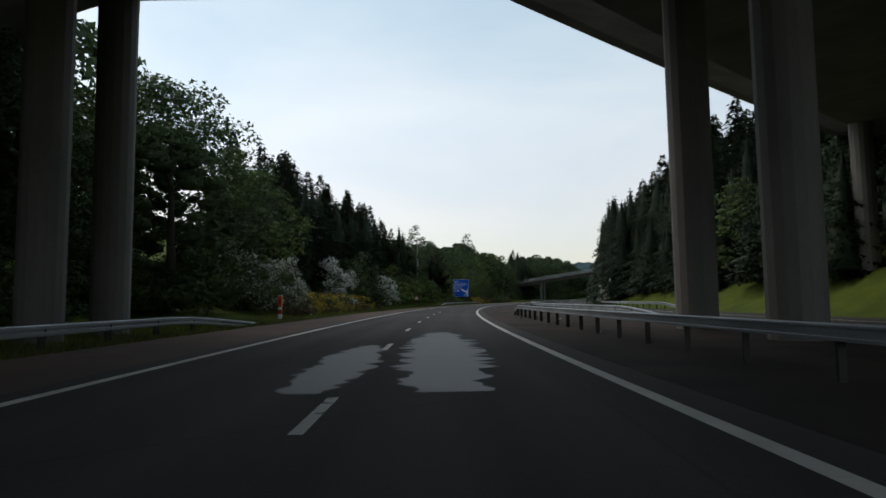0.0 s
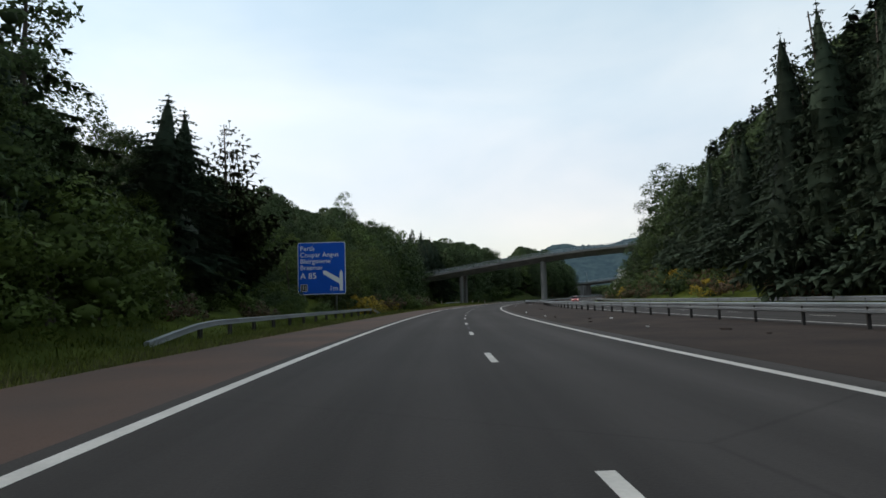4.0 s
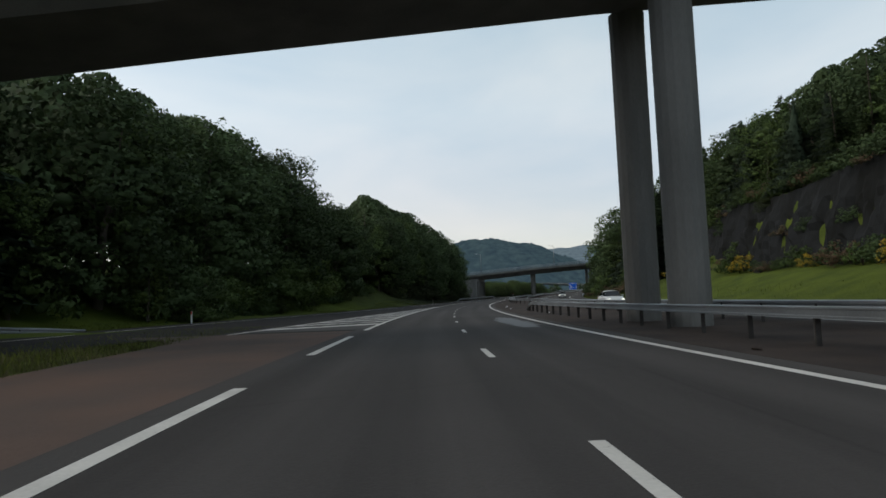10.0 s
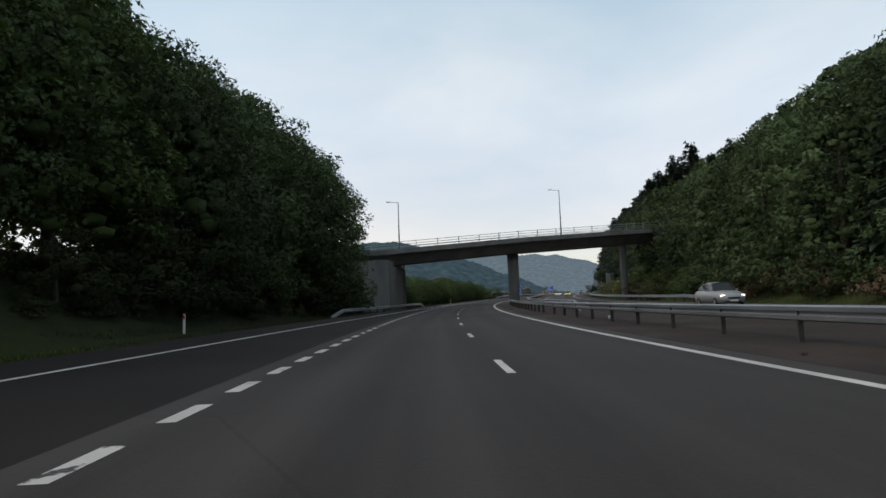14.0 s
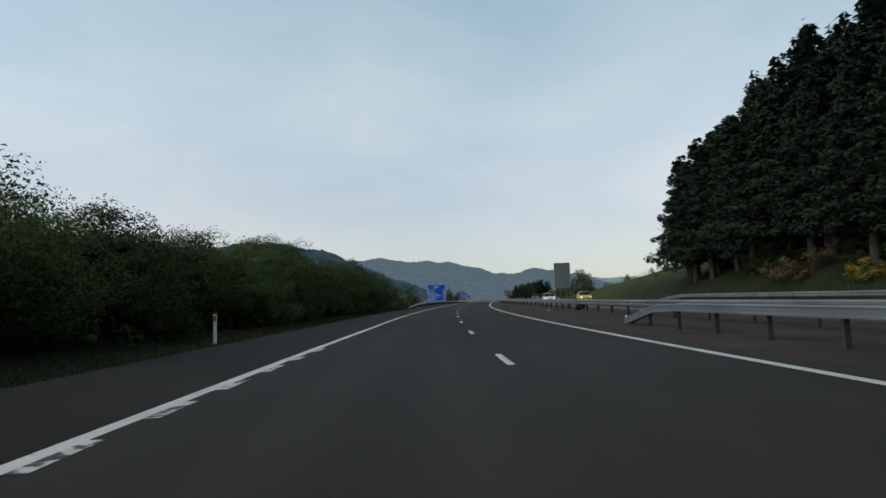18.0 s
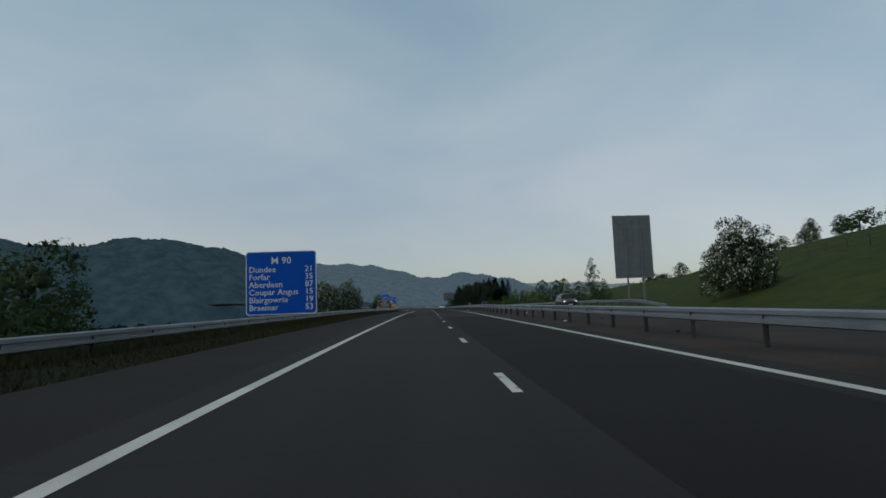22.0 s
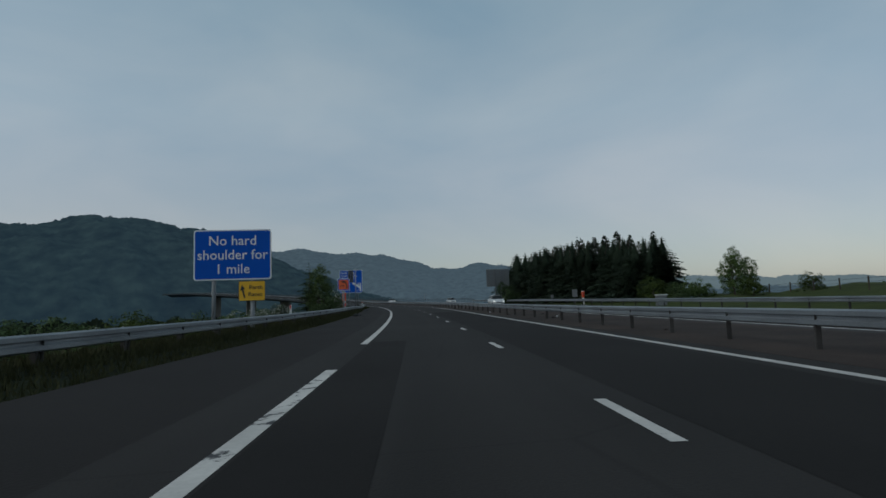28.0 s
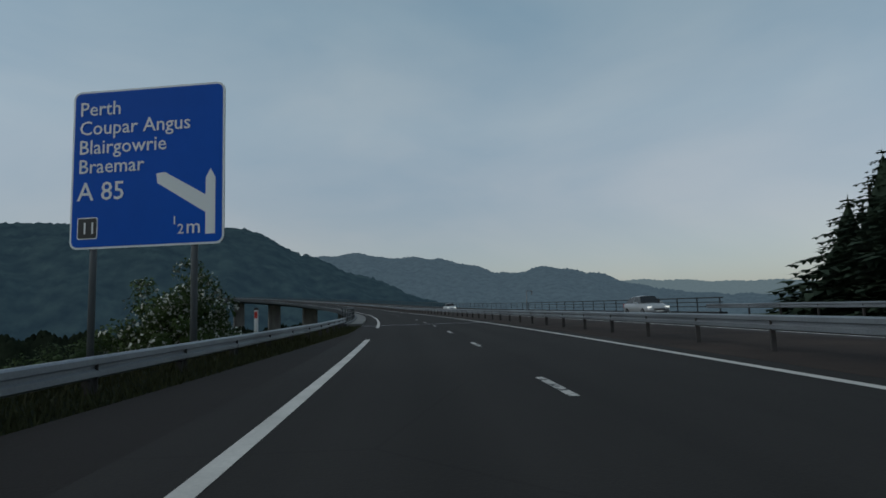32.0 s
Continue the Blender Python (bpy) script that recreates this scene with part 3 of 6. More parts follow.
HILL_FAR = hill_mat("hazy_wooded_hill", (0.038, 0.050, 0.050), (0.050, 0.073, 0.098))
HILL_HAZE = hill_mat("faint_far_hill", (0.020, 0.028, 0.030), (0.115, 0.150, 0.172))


def ridge(name, cx, cy, dist, az0, az1, tops, material, depth, seed, base=-45.0, fuzz=5.0):
    """A hill range seen over azimuths az0..az1 degrees from a spot, heights over it as degrees."""
    rng = np.random.default_rng(seed)
    n, m = 520, 40
    az = np.radians(np.linspace(az0, az1, n))
    if isinstance(tops[0], tuple):
        el = np.interp(-np.degrees(az), [-a for a, e in tops], [e for a, e in tops])
        el = np.convolve(np.pad(el, 4, mode="edge"), np.ones(9) / 9, "valid")
    else:
        el = np.interp(np.linspace(0, 1, n), np.linspace(0, 1, len(tops)), tops)
        el = np.convolve(np.pad(el, 9, mode="edge"), np.ones(19) / 19, "valid")
    top = np.tan(np.radians(el)) * dist
    crest = rng.normal(0, 1, n) * fuzz * 0.42
    for k in (0.05, 0.11, 0.23):
        crest = crest + np.sin(np.arange(n) * k + seed * 1.7) * fuzz * 0.4
    V, F = [], []
    for i in range(n):
        for j in range(m):
            f = j / (m - 1)
            r = dist - depth * (1 - f)
            g = math.sin(f * math.pi / 2) ** 0.8
            w = crest[i] * f ** 5 + (0.0 if j in (0, m - 1) else rng.normal(0, 1) * fuzz * 0.22 + math.sin(i * 0.21 + j * 0.45) * math.sin(i * 0.08 - j * 0.25) * fuzz * 1.3)
            V.append((cx - math.sin(az[i]) * r, cy + math.cos(az[i]) * r, base + (top[i] - base) * g + w))
    for i in range(n - 1):
        for j in range(m - 1):
            a = i * m + j
            F.append((a, a + 1, a + m + 1, a + m))
    ob = mesh_ob(name, V, F, material, smooth=True)
    return tagged(ob, "wooded hill range glowing blue-grey to stand for evening haze", "hill", kind="structure")


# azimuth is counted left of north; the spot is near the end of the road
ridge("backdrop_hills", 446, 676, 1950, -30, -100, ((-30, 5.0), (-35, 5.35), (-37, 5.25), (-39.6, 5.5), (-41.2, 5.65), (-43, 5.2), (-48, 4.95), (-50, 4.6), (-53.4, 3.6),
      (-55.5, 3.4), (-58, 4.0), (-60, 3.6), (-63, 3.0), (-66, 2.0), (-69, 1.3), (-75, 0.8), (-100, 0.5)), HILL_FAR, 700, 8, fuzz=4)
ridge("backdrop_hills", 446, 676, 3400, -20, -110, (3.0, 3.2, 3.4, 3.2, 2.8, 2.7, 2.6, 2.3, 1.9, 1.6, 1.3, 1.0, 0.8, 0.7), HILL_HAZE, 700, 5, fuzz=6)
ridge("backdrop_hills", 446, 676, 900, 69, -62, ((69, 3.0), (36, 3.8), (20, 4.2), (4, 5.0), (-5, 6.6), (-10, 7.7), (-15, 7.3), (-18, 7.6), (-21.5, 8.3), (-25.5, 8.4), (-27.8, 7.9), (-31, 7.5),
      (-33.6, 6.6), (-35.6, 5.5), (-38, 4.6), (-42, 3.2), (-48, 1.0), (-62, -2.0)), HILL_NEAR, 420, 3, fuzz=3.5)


VALLEY = mat("valley_wood", (0.016, 0.022, 0.014), 1.0, var=0.5, scale=9, fine=0.5, spec=0.0)
wood = ridge("valley_woods", 446, 676, 470, 4, -60, (-0.7, -0.6, -0.8, -0.5, -0.7, -0.8, -0.6, -0.8, -1.0, -1.4, -2.0), VALLEY, 120, 21, base=-30, fuzz=3.0)
wood["label"] = "dark woods along the valley floor below the hill"


# ---- plants ----
def trunk_mesh(name, h, r, limbs, material, rng, lean=0.03, low=0.35):
    bm = bmesh.new()
    segs = 5

    def limb(p, d, length, r0, r1, n=6):
        rings = []
        q = Vector(p)
        d = Vector(d).normalized()
        for i in range(segs + 1):
            f = i / segs
            x = d.orthogonal().normalized()
            y = d.cross(x)
            rr = r0 + (r1 - r0) * f
            rings.append([bm.verts.new(q + (x * math.cos(a) + y * math.sin(a)) * rr) for a in (2 * math.pi * k / n for k in range(n))])
            d = (d + Vector((rng.normal(0, lean), rng.normal(0, lean), 0.05))).normalized()
            q = q + d * (length / segs)
        for a, b in zip(rings, rings[1:]):
            for k in range(n):
                bm.faces.new((a[k], a[(k + 1) % n], b[(k + 1) % n], b[k]))
        return q

    limb((0, 0, -0.4), (rng.normal(0, lean), rng.normal(0, lean), 1), h + 0.4, r, r * 0.18, 8)
    for i in range(limbs):
        f = low + (0.9 - low) * i / max(1, limbs - 1)
        a = rng.uniform(0, 2 * math.pi)
        limb((0, 0, h * f), (math.cos(a), math.sin(a), rng.uniform(0.5, 1.1)), h * rng.uniform(0.25, 0.4) * (1.15 - f), r * 0.42 * (1.1 - f), r * 0.06, 5)
    me = bpy.data.meshes.new(name)
    bm.to_mesh(me)
    bm.free()
    me.materials.append(material)
    me.polygons.foreach_set("use_smooth", [True] * len(me.polygons))
    return me


def soft_normals(me, nrm):
    """Shade sprays of leaves by the round clump that they make up."""
    nrm = nrm / (np.linalg.norm(nrm, axis=1)[:, None] + 1e-9)
    me.polygons.foreach_set("use_smooth", [True] * len(me.polygons))
    me.normals_split_custom_set_from_vertices(nrm.tolist())


_ico = bmesh.new()
bmesh.ops.create_icosphere(_ico, subdivisions=1, radius=1.0)
ICO_V = np.array([v.co[:] for v in _ico.verts])
_ico.verts.index_update()
ICO_F = np.array([[v.index for v in f.verts] for f in _ico.faces])
_ico.free()


def leaf_mesh(name, centres, radii, per, size, material, rng, droop=0.0, second=None, share=0.0, core=0.42):
    """Leaf sprays round clumps; a knobbly dense heart closes each clump."""
    centres, radii = np.asarray(centres, float), np.asarray(radii, float)
    hi = centres[:, 2].max()
    axis = np.stack([0 * centres[:, 0], 0 * centres[:, 0], np.minimum(centres[:, 2], hi * 0.55)], 1)
    outward = centres - axis
    outward /= np.linalg.norm(outward, axis=1)[:, None] + 1e-6
    C, R, O = (np.repeat(q, per, 0) for q in (centres, radii, outward))
    n = len(C)
    d = rng.normal(size=(n, 3)) + O * 0.7
    d /= np.linalg.norm(d, axis=1)[:, None]
    p = C + d * (R * rng.uniform(0.5, 1.12, n) ** 0.9)[:, None] * np.array([1, 1, 0.8])
    nrm = d + rng.normal(scale=0.65, size=(n, 3)) + np.array([0, 0, 0.35 - droop])
    nrm /= np.linalg.norm(nrm, axis=1)[:, None]
    t = np.cross(nrm, rng.normal(size=(n, 3)))
    t /= np.linalg.norm(t, axis=1)[:, None] + 1e-9
    b = np.cross(nrm, t)
    sz = size * rng.uniform(0.55, 1.4, n)[:, None]
    V = np.stack([p - t * sz * 0.9 - b * sz * 0.45, p + t * sz * rng.uniform(0.2, 1.0, n)[:, None] - b * sz * 0.75, p + b * sz * 1.15 + nrm * sz * 0.25], 1).reshape(-1, 3)
    N = np.repeat(d * 0.75 + O * 0.4 + nrm * 0.25 + np.array([0, 0, 0.1]), 3, 0)
    F = np.arange(3 * n).reshape(-1, 3)
    z = p[:, 2]
    if core:
        m, k = len(centres), len(ICO_V)
        knob = rng.uniform(0.75, 1.15, (m, k, 1)) * core * radii[:, None, None]
        hv = (axis + (centres - axis) * 0.6)[:, None] + ICO_V[None] * knob * np.array([1, 1, 0.8])
        F = np.concatenate([F, (ICO_F[None] + (np.arange(m) * k)[:, None, None]).reshape(-1, 3) + len(V)])
        V = np.concatenate([V, hv.reshape(-1, 3)])
        N = np.concatenate([N, (ICO_V[None] * 0.75 + outward[:, None] * 0.4 + np.array([0, 0, 0.1])).reshape(-1, 3)])
    me = bpy.data.meshes.new(name)
    me.from_pydata(V.tolist(), [], F.tolist())
    me.materials.append(material)
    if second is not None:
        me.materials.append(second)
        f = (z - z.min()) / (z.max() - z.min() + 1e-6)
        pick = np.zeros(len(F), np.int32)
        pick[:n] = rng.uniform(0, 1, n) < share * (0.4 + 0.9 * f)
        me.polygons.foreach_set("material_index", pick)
    soft_normals(me, N)
    return me


def broadleaf(h, w, rng, leaf=LEAF, per=92, clusters=82, size=0.175, base=0.08, second=None, share=0.0, bark=BARK):
    cs, rs = [], []
    for i in range(clusters):
        f = (i + 0.5) / clusters
        z = base + (0.97 - base) * f
        prof = math.sin(min(1, (z - base) / (1 - base) * 0.9 + 0.14) * math.pi) ** 0.5
        a = i * 2.399 + rng.normal(0, 0.4)
        rad = w * prof * rng.uniform(0.5, 0.95)
        cs.append((math.cos(a) * rad, math.sin(a) * rad, h * z + rng.normal(0, h * 0.03)))
        rs.append(w * rng.uniform(0.17, 0.30))
    return (trunk_mesh("trunk", h * 0.82, 0.02 * h, 7, bark, rng),
            leaf_mesh("crown", cs, rs, per, size, leaf, rng, second=second, share=share))


def conifer(h, w, rng, leaf=NEEDLE, layers=26, arms=9, twigs=7, base=0.05, heart=0.5, sag=0.42):
    """Whorls of drooping boughs, each feathered with side twigs and hanging sprays round a dark heart."""
    V, N, F = [], [], []

    def tri(a, b, c, n):
        k = len(V)
        V.extend((a, b, c))
        N.extend((n, n, n))
        F.append((k, k + 1, k + 2))

    up = np.array([0.0, 0.0, 1.0])
    for k in range(layers):
        f = min(1.0, max(0.0, (k + rng.uniform(-0.3, 0.3)) / (layers - 1)))
        z = h * (base + (0.975 - base) * f)
        L = w * (1 - f) ** 0.72 * rng.uniform(0.7, 1.15) + 0.14
        n = max(4, int(arms * (1.1 - 0.55 * f)))
        for j in range(n):
            a = 2 * math.pi * (j + rng.uniform(-0.35, 0.35)) / n + k * 1.7
            out, side = np.array([math.cos(a), math.sin(a), 0.0]), np.array([-math.sin(a), math.cos(a), 0.0])
            ln = L * rng.uniform(0.65, 1.15)
            rise_, root = rng.uniform(0.0, 0.25), np.array([0.0, 0.0, z])
            m = max(3, int(twigs * ln / w + 2))
            wd = 0.05 * ln + 0.035
            for i in range(m):
                g = (i + rng.uniform(0.3, 0.9)) / m
                p = root + out * ln * g + up * ln * (rise_ * g - sag * g * g)
                tl = (0.34 * (1 - g) + 0.12) * ln * rng.uniform(0.7, 1.3) + 0.06
                for q in (-1, 1):
                    d = side * q * 0.8 + out * 0.6 - up * rng.uniform(0.1, 0.5)
                    tri(p - out * wd, p + out * wd, p + d * tl, out * 0.7 + side * q * 0.3 + up * rng.uniform(0.1, 0.9))
                tri(p - out * wd, p + out * wd, p + out * 0.1 * tl + side * rng.normal(0, 0.2) * tl - up * tl * 0.75, out * 0.9 + up * rng.uniform(-0.2, 0.5))
            p = root + out * ln * 0.82 + up * ln * (rise_ * 0.82 - sag * 0.67)
            tri(p - side * wd, p + side * wd, root + out * ln * 1.08 + up * ln * (rise_ - sag * 0.95), out + up * 0.5)
    for i in range(7):
        z, a = h * (0.90 + 0.012 * i), i * 2.4
        d = np.array([math.cos(a), math.sin(a), 0.0]) * (0.34 - 0.035 * i)
        tri(np.array([0, 0, z]), np.array([0, 0, z + 0.09]), d + np.array([0, 0, z + 0.12]), d * 2 + up)
    tri(np.array([-0.04, 0, h * 0.94]), np.array([0.04, 0, h * 0.94]), np.array([0, 0, h * 1.0]), up)
    if heart:
        rings, n = 12, 9
        k0 = len(V)
        for r in range(rings):
            f = r / (rings - 1)
            for i in range(n):
                a = 2 * math.pi * i / n
                q = w * heart * (1 - f) ** 0.85 * rng.uniform(0.6, 1.25) + 0.02
                V.append(np.array([math.cos(a) * q, math.sin(a) * q, h * (base + 0.02 + (0.93 - base) * f) + rng.normal(0, 0.1)]))
                N.append(np.array([math.cos(a), math.sin(a), 0.1]))
        for r in range(rings - 1):
            for i in range(n):
                a, b = k0 + r * n + i, k0 + r * n + (i + 1) % n
                F.extend(((a, b, b + n), (a, b + n, a + n)))
    me = bpy.data.meshes.new("crown")
    me.from_pydata([tuple(v) for v in V], [], F)
    me.materials.append(leaf)
    soft_normals(me, np.array(N))
    return trunk_mesh("trunk", h * 0.95, 0.014 * h, 0, BARK, rng, 0.01), me


def pine(h, w, rng):
    cs, rs = [], []
    for i in range(130):
        f = (i + 0.5) / 130
        a = i * 2.399 + rng.normal(0, 0.3)
        rad = w * (1 - 0.86 * f) * rng.uniform(0.35, 1.0)
        cs.append((math.cos(a) * rad, math.sin(a) * rad, h * (0.15 + 0.83 * f) + rng.normal(0, 0.25)))
        rs.append(w * rng.uniform(0.16, 0.28) * (1.1 - 0.5 * f))
    return trunk_mesh("trunk", h * 0.93, 0.016 * h, 10, BARK, rng, 0.02, 0.3), leaf_mesh("crown", cs, rs, 88, 0.135, PINE, rng)


def bush(h, w, rng, leaf=LEAF, second=None, share=0.0, per=86, clusters=26, size=0.115):
    cs, rs = [], []
    for i in range(clusters):
        a, q = i * 2.399, math.sqrt((i + 0.5) / clusters)
        rad = w * q * 0.85
        top = h * math.sqrt(max(0.05, 1 - (q * 0.93) ** 2))
        cs.append((math.cos(a) * rad, math.sin(a) * rad, top * rng.uniform(0.16, 0.86)))
        rs.append(0.23 * min(h, w) * rng.uniform(0.75, 1.3))
    return trunk_mesh("stems", h * 0.6, 0.03 * h, 5, BARK, rng, 0.1, 0.1), leaf_mesh("crown", cs, rs, per, size, leaf, rng, second=second, share=share)


_rng = np.random.default_rng(11)
OAK, BUSH, THORN = "dense dark green broadleaf tree on the motorway bank", "dense green shrub at the woodland edge", "hawthorn covered with white blossom"
SPRUCE, ASH, PINES = "dark pointed spruce with drooping boughs", "lighter green leafy tree at the woodland edge", "tall dark pine with dense needle clumps"
# near ones with fine leaves first, then plainer ones for plants that stay far off
KINDS = {
    "oak": ("broadleaf_tree", OAK, "tree", [broadleaf(14, 5.0, _rng, LEAF, 125, 105, 0.112), broadleaf(13, 4.8, _rng, LEAF, 125, 100, 0.112), broadleaf(15, 5.0, _rng, LEAF, 125, 108, 0.112)],
            [broadleaf(14, 5.0, _rng, LEAF, 64, 88, 0.155), broadleaf(13, 4.6, _rng, LEAF, 64, 84, 0.155)]),
    "ash": ("ash_tree", ASH, "tree", [broadleaf(12, 3.6, _rng, LEAF_LIGHT, 100, 66, 0.095), broadleaf(11, 3.4, _rng, LEAF_MID, 100, 62, 0.095)],
            [broadleaf(12, 3.6, _rng, LEAF_MID, 56, 56, 0.14)]),
    "birch": ("birch_tree", "slender birch with loose hanging green leaves", "tree", [broadleaf(16, 2.7, _rng, LEAF, 80, 80, 0.09, 0.2, bark=BIRCH_BARK)]),
    "spruce": ("spruce_tree", SPRUCE, "tree", [conifer(15, 3.8, _rng, layers=30, arms=13, twigs=9), conifer(14, 4.0, _rng, layers=28, arms=13, twigs=9), conifer(16, 3.5, _rng, layers=32, arms=13, twigs=9)],
               [conifer(15, 3.8, _rng, layers=28, arms=12, twigs=7), conifer(14, 4.0, _rng, layers=26, arms=12, twigs=7)]),
    "larch": ("larch_tree", "open grey-green larch with thin spreading boughs", "tree", [conifer(14, 3.6, _rng, LEAF, 18, 7, 8, 0.1, 0.0, 0.25)]),
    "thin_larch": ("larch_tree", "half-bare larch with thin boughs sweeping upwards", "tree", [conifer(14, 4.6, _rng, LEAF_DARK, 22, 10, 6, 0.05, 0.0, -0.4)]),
    "pine": ("pine_tree", PINES, "tree", [pine(18, 3.6, _rng), pine(17, 3.3, _rng)]),
    "bush": ("bush", BUSH, "bush", [bush(4.2, 2.6, _rng, LEAF, None, 0, 100, 40, 0.075), bush(3.6, 2.5, _rng, LEAF_MID, None, 0, 100, 38, 0.075), bush(3.9, 2.4, _rng, LEAF_LIGHT, None, 0, 100, 38, 0.072)],
             [bush(4.2, 2.6, _rng, LEAF, None, 0, 46, 32, 0.115), bush(3.6, 2.5, _rng, LEAF_MID, None, 0, 46, 32, 0.115)]),
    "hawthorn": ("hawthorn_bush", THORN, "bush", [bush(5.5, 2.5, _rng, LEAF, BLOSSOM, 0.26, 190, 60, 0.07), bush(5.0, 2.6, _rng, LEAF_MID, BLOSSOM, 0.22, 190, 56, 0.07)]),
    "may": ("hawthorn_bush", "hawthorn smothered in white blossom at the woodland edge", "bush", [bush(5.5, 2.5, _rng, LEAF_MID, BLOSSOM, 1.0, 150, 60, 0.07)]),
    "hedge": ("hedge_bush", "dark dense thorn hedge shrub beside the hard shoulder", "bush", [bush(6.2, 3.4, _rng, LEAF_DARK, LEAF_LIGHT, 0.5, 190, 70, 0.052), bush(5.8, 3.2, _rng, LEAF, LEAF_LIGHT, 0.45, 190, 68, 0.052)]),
    # the bush again in darkened leaves, painting the shade below the crowns
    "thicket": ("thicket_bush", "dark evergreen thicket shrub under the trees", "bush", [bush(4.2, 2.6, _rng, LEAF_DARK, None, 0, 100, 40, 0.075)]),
    "gorse": ("gorse_bush", "gorse bush with bright yellow flowers", "bush", [bush(1.9, 1.6, _rng, LEAF, GORSE, 0.85, 130, 20, 0.05)]),
    "bracken": ("bracken_clump", "brown dead bracken and heather on the bank", "bush", [bush(1.6, 1.6, _rng, BROWN_LEAF, LEAF, 0.3, 120, 15, 0.058)]),
}
FIRST, TOPS = {}, {}
LIMIT = {"gorse": 2.6, "bracken": 2.6}


def plant(kind, s, u, h=None, squash=1.0, rng=_rng, dz=0.0):
    """One plant on the ground at s, u, scaled to the height h."""
    name, label, cat, *sets = KINDS[kind]
    far = len(sets) > 1 and (u > 22 or u < -26) and s < 860
    variants = sets[1] if far else sets[0]
    v = int(rng.integers(len(variants)))
    tr, cr = variants[v]
    key = (kind, far, v)
    if key not in TOPS:
        TOPS[key] = max(q.co.z for q in cr.vertices)
    k = min(h or TOPS[key], LIMIT.get(kind, 99)) / TOPS[key]
    x, y = road_xy(s, u)
    m = pose(float(x), float(y), float(road_z(s)) + lift(s, u) - 0.1 + dz, rng.normal(0, 1.5), rng.normal(0, 1.5), rng.uniform(0, 360)) @ Matrix.Diagonal((k * squash, k * squash, k, 1))
    if key in FIRST:
        src = FIRST[key]
        return copy_thing(src, m @ Matrix.Diagonal((1 / src.scale.x, 1 / src.scale.y, 1 / src.scale.z, 1)))
    ob = anchor(name, Matrix.Identity(4), label, cat, kind + " plants along the road")
    for n, me in (("trunk", tr), ("crown", cr)):
        c = new(n, me)
        c.parent = ob
    ob.matrix_world = m
    FIRST[key] = ob
    return ob


FAR_V = {"needles": [], "leaves": []}
FAR_N = {"needles": [], "leaves": []}


def far_tree(kind, s, u, h, rng):
    """A tree deep in the wood: coarse sprays, kept for the joined woodland."""
    x, y = road_xy(s, u)
    base = np.array([float(x), float(y), float(road_z(s)) + lift(s, u)])
    sharp = kind in ("spruce", "larch", "pine")
    n = 1300 if sharp else 1900
    f = rng.uniform(0.12, 1.0, n) ** (0.9 if sharp else 0.8)
    a = rng.uniform(0, 2 * np.pi, n)
    if sharp:
        # whorls of drooping boughs that narrow to a spire
        whorl = np.round(f * 21) / 21
        rad = h * 0.26 * (1.02 - whorl) ** 0.75 * rng.uniform(0.15, 1.0, n) ** 0.5 * (1 + 0.25 * np.sin(a * 7 + whorl * 40))
        p = np.stack([np.cos(a) * rad, np.sin(a) * rad, whorl * h - 0.40 * rad + rng.normal(0, 0.016 * h, n)], 1)
        out = np.stack([np.cos(a), np.sin(a), 0 * a - 0.45], 1)
        t = np.stack([-np.sin(a), np.cos(a), rng.normal(0, 0.4, n)], 1)
        sz = (0.0195 * h * rng.uniform(0.6, 1.4, n) * np.clip(1.25 - f, 0.35, 1.0) * (1.7 - 0.9 * rad / rad.max()))[:, None]
        q = np.stack([p - t * sz, p + t * sz, p + out * sz * 2.0], 1) + base
        nn = np.stack([np.cos(a), np.sin(a), rng.uniform(0, 0.9, n)], 1)
    else:
        lump = 1 + 0.22 * np.sin(f * 19 + rng.uniform(0, 6))
        prof = h * 0.3 * np.sin((f * 0.9 + 0.08) * np.pi) ** 0.6 * lump * (1 + 0.2 * np.sin(a * 3 + f * 9))
        rad = prof * rng.uniform(0.72, 1.0, n)
        p = np.stack([np.cos(a) * rad, np.sin(a) * rad, f * h], 1)
        d = np.stack([np.cos(a), np.sin(a), 0.5 + 0 * a], 1) + rng.normal(scale=0.6, size=(n, 3))
        d /= np.linalg.norm(d, axis=1)[:, None]
        t = np.cross(d, rng.normal(size=(n, 3)))
        t /= np.linalg.norm(t, axis=1)[:, None]
        b = np.cross(d, t)
        sz = (0.0150 * h * rng.uniform(0.6, 1.4, n))[:, None]
        q = np.stack([p - t * sz - b * sz * 0.5, p + t * sz * 0.8 - b * sz * 0.7, p + b * sz * 1.2], 1) + base
        clump = np.sin(a * 5 + f * 17 + base[0])[:, None] * np.array([0, 0, 0.6])
        nn = np.stack([np.cos(a), np.sin(a), 0.25 + (f - 0.4)], 1) + clump + d * 0.25
    FAR_V["needles" if sharp else "leaves"].append(q.reshape(-1, 3))
    FAR_N["needles" if sharp else "leaves"].append(np.repeat(nn, 3, 0))


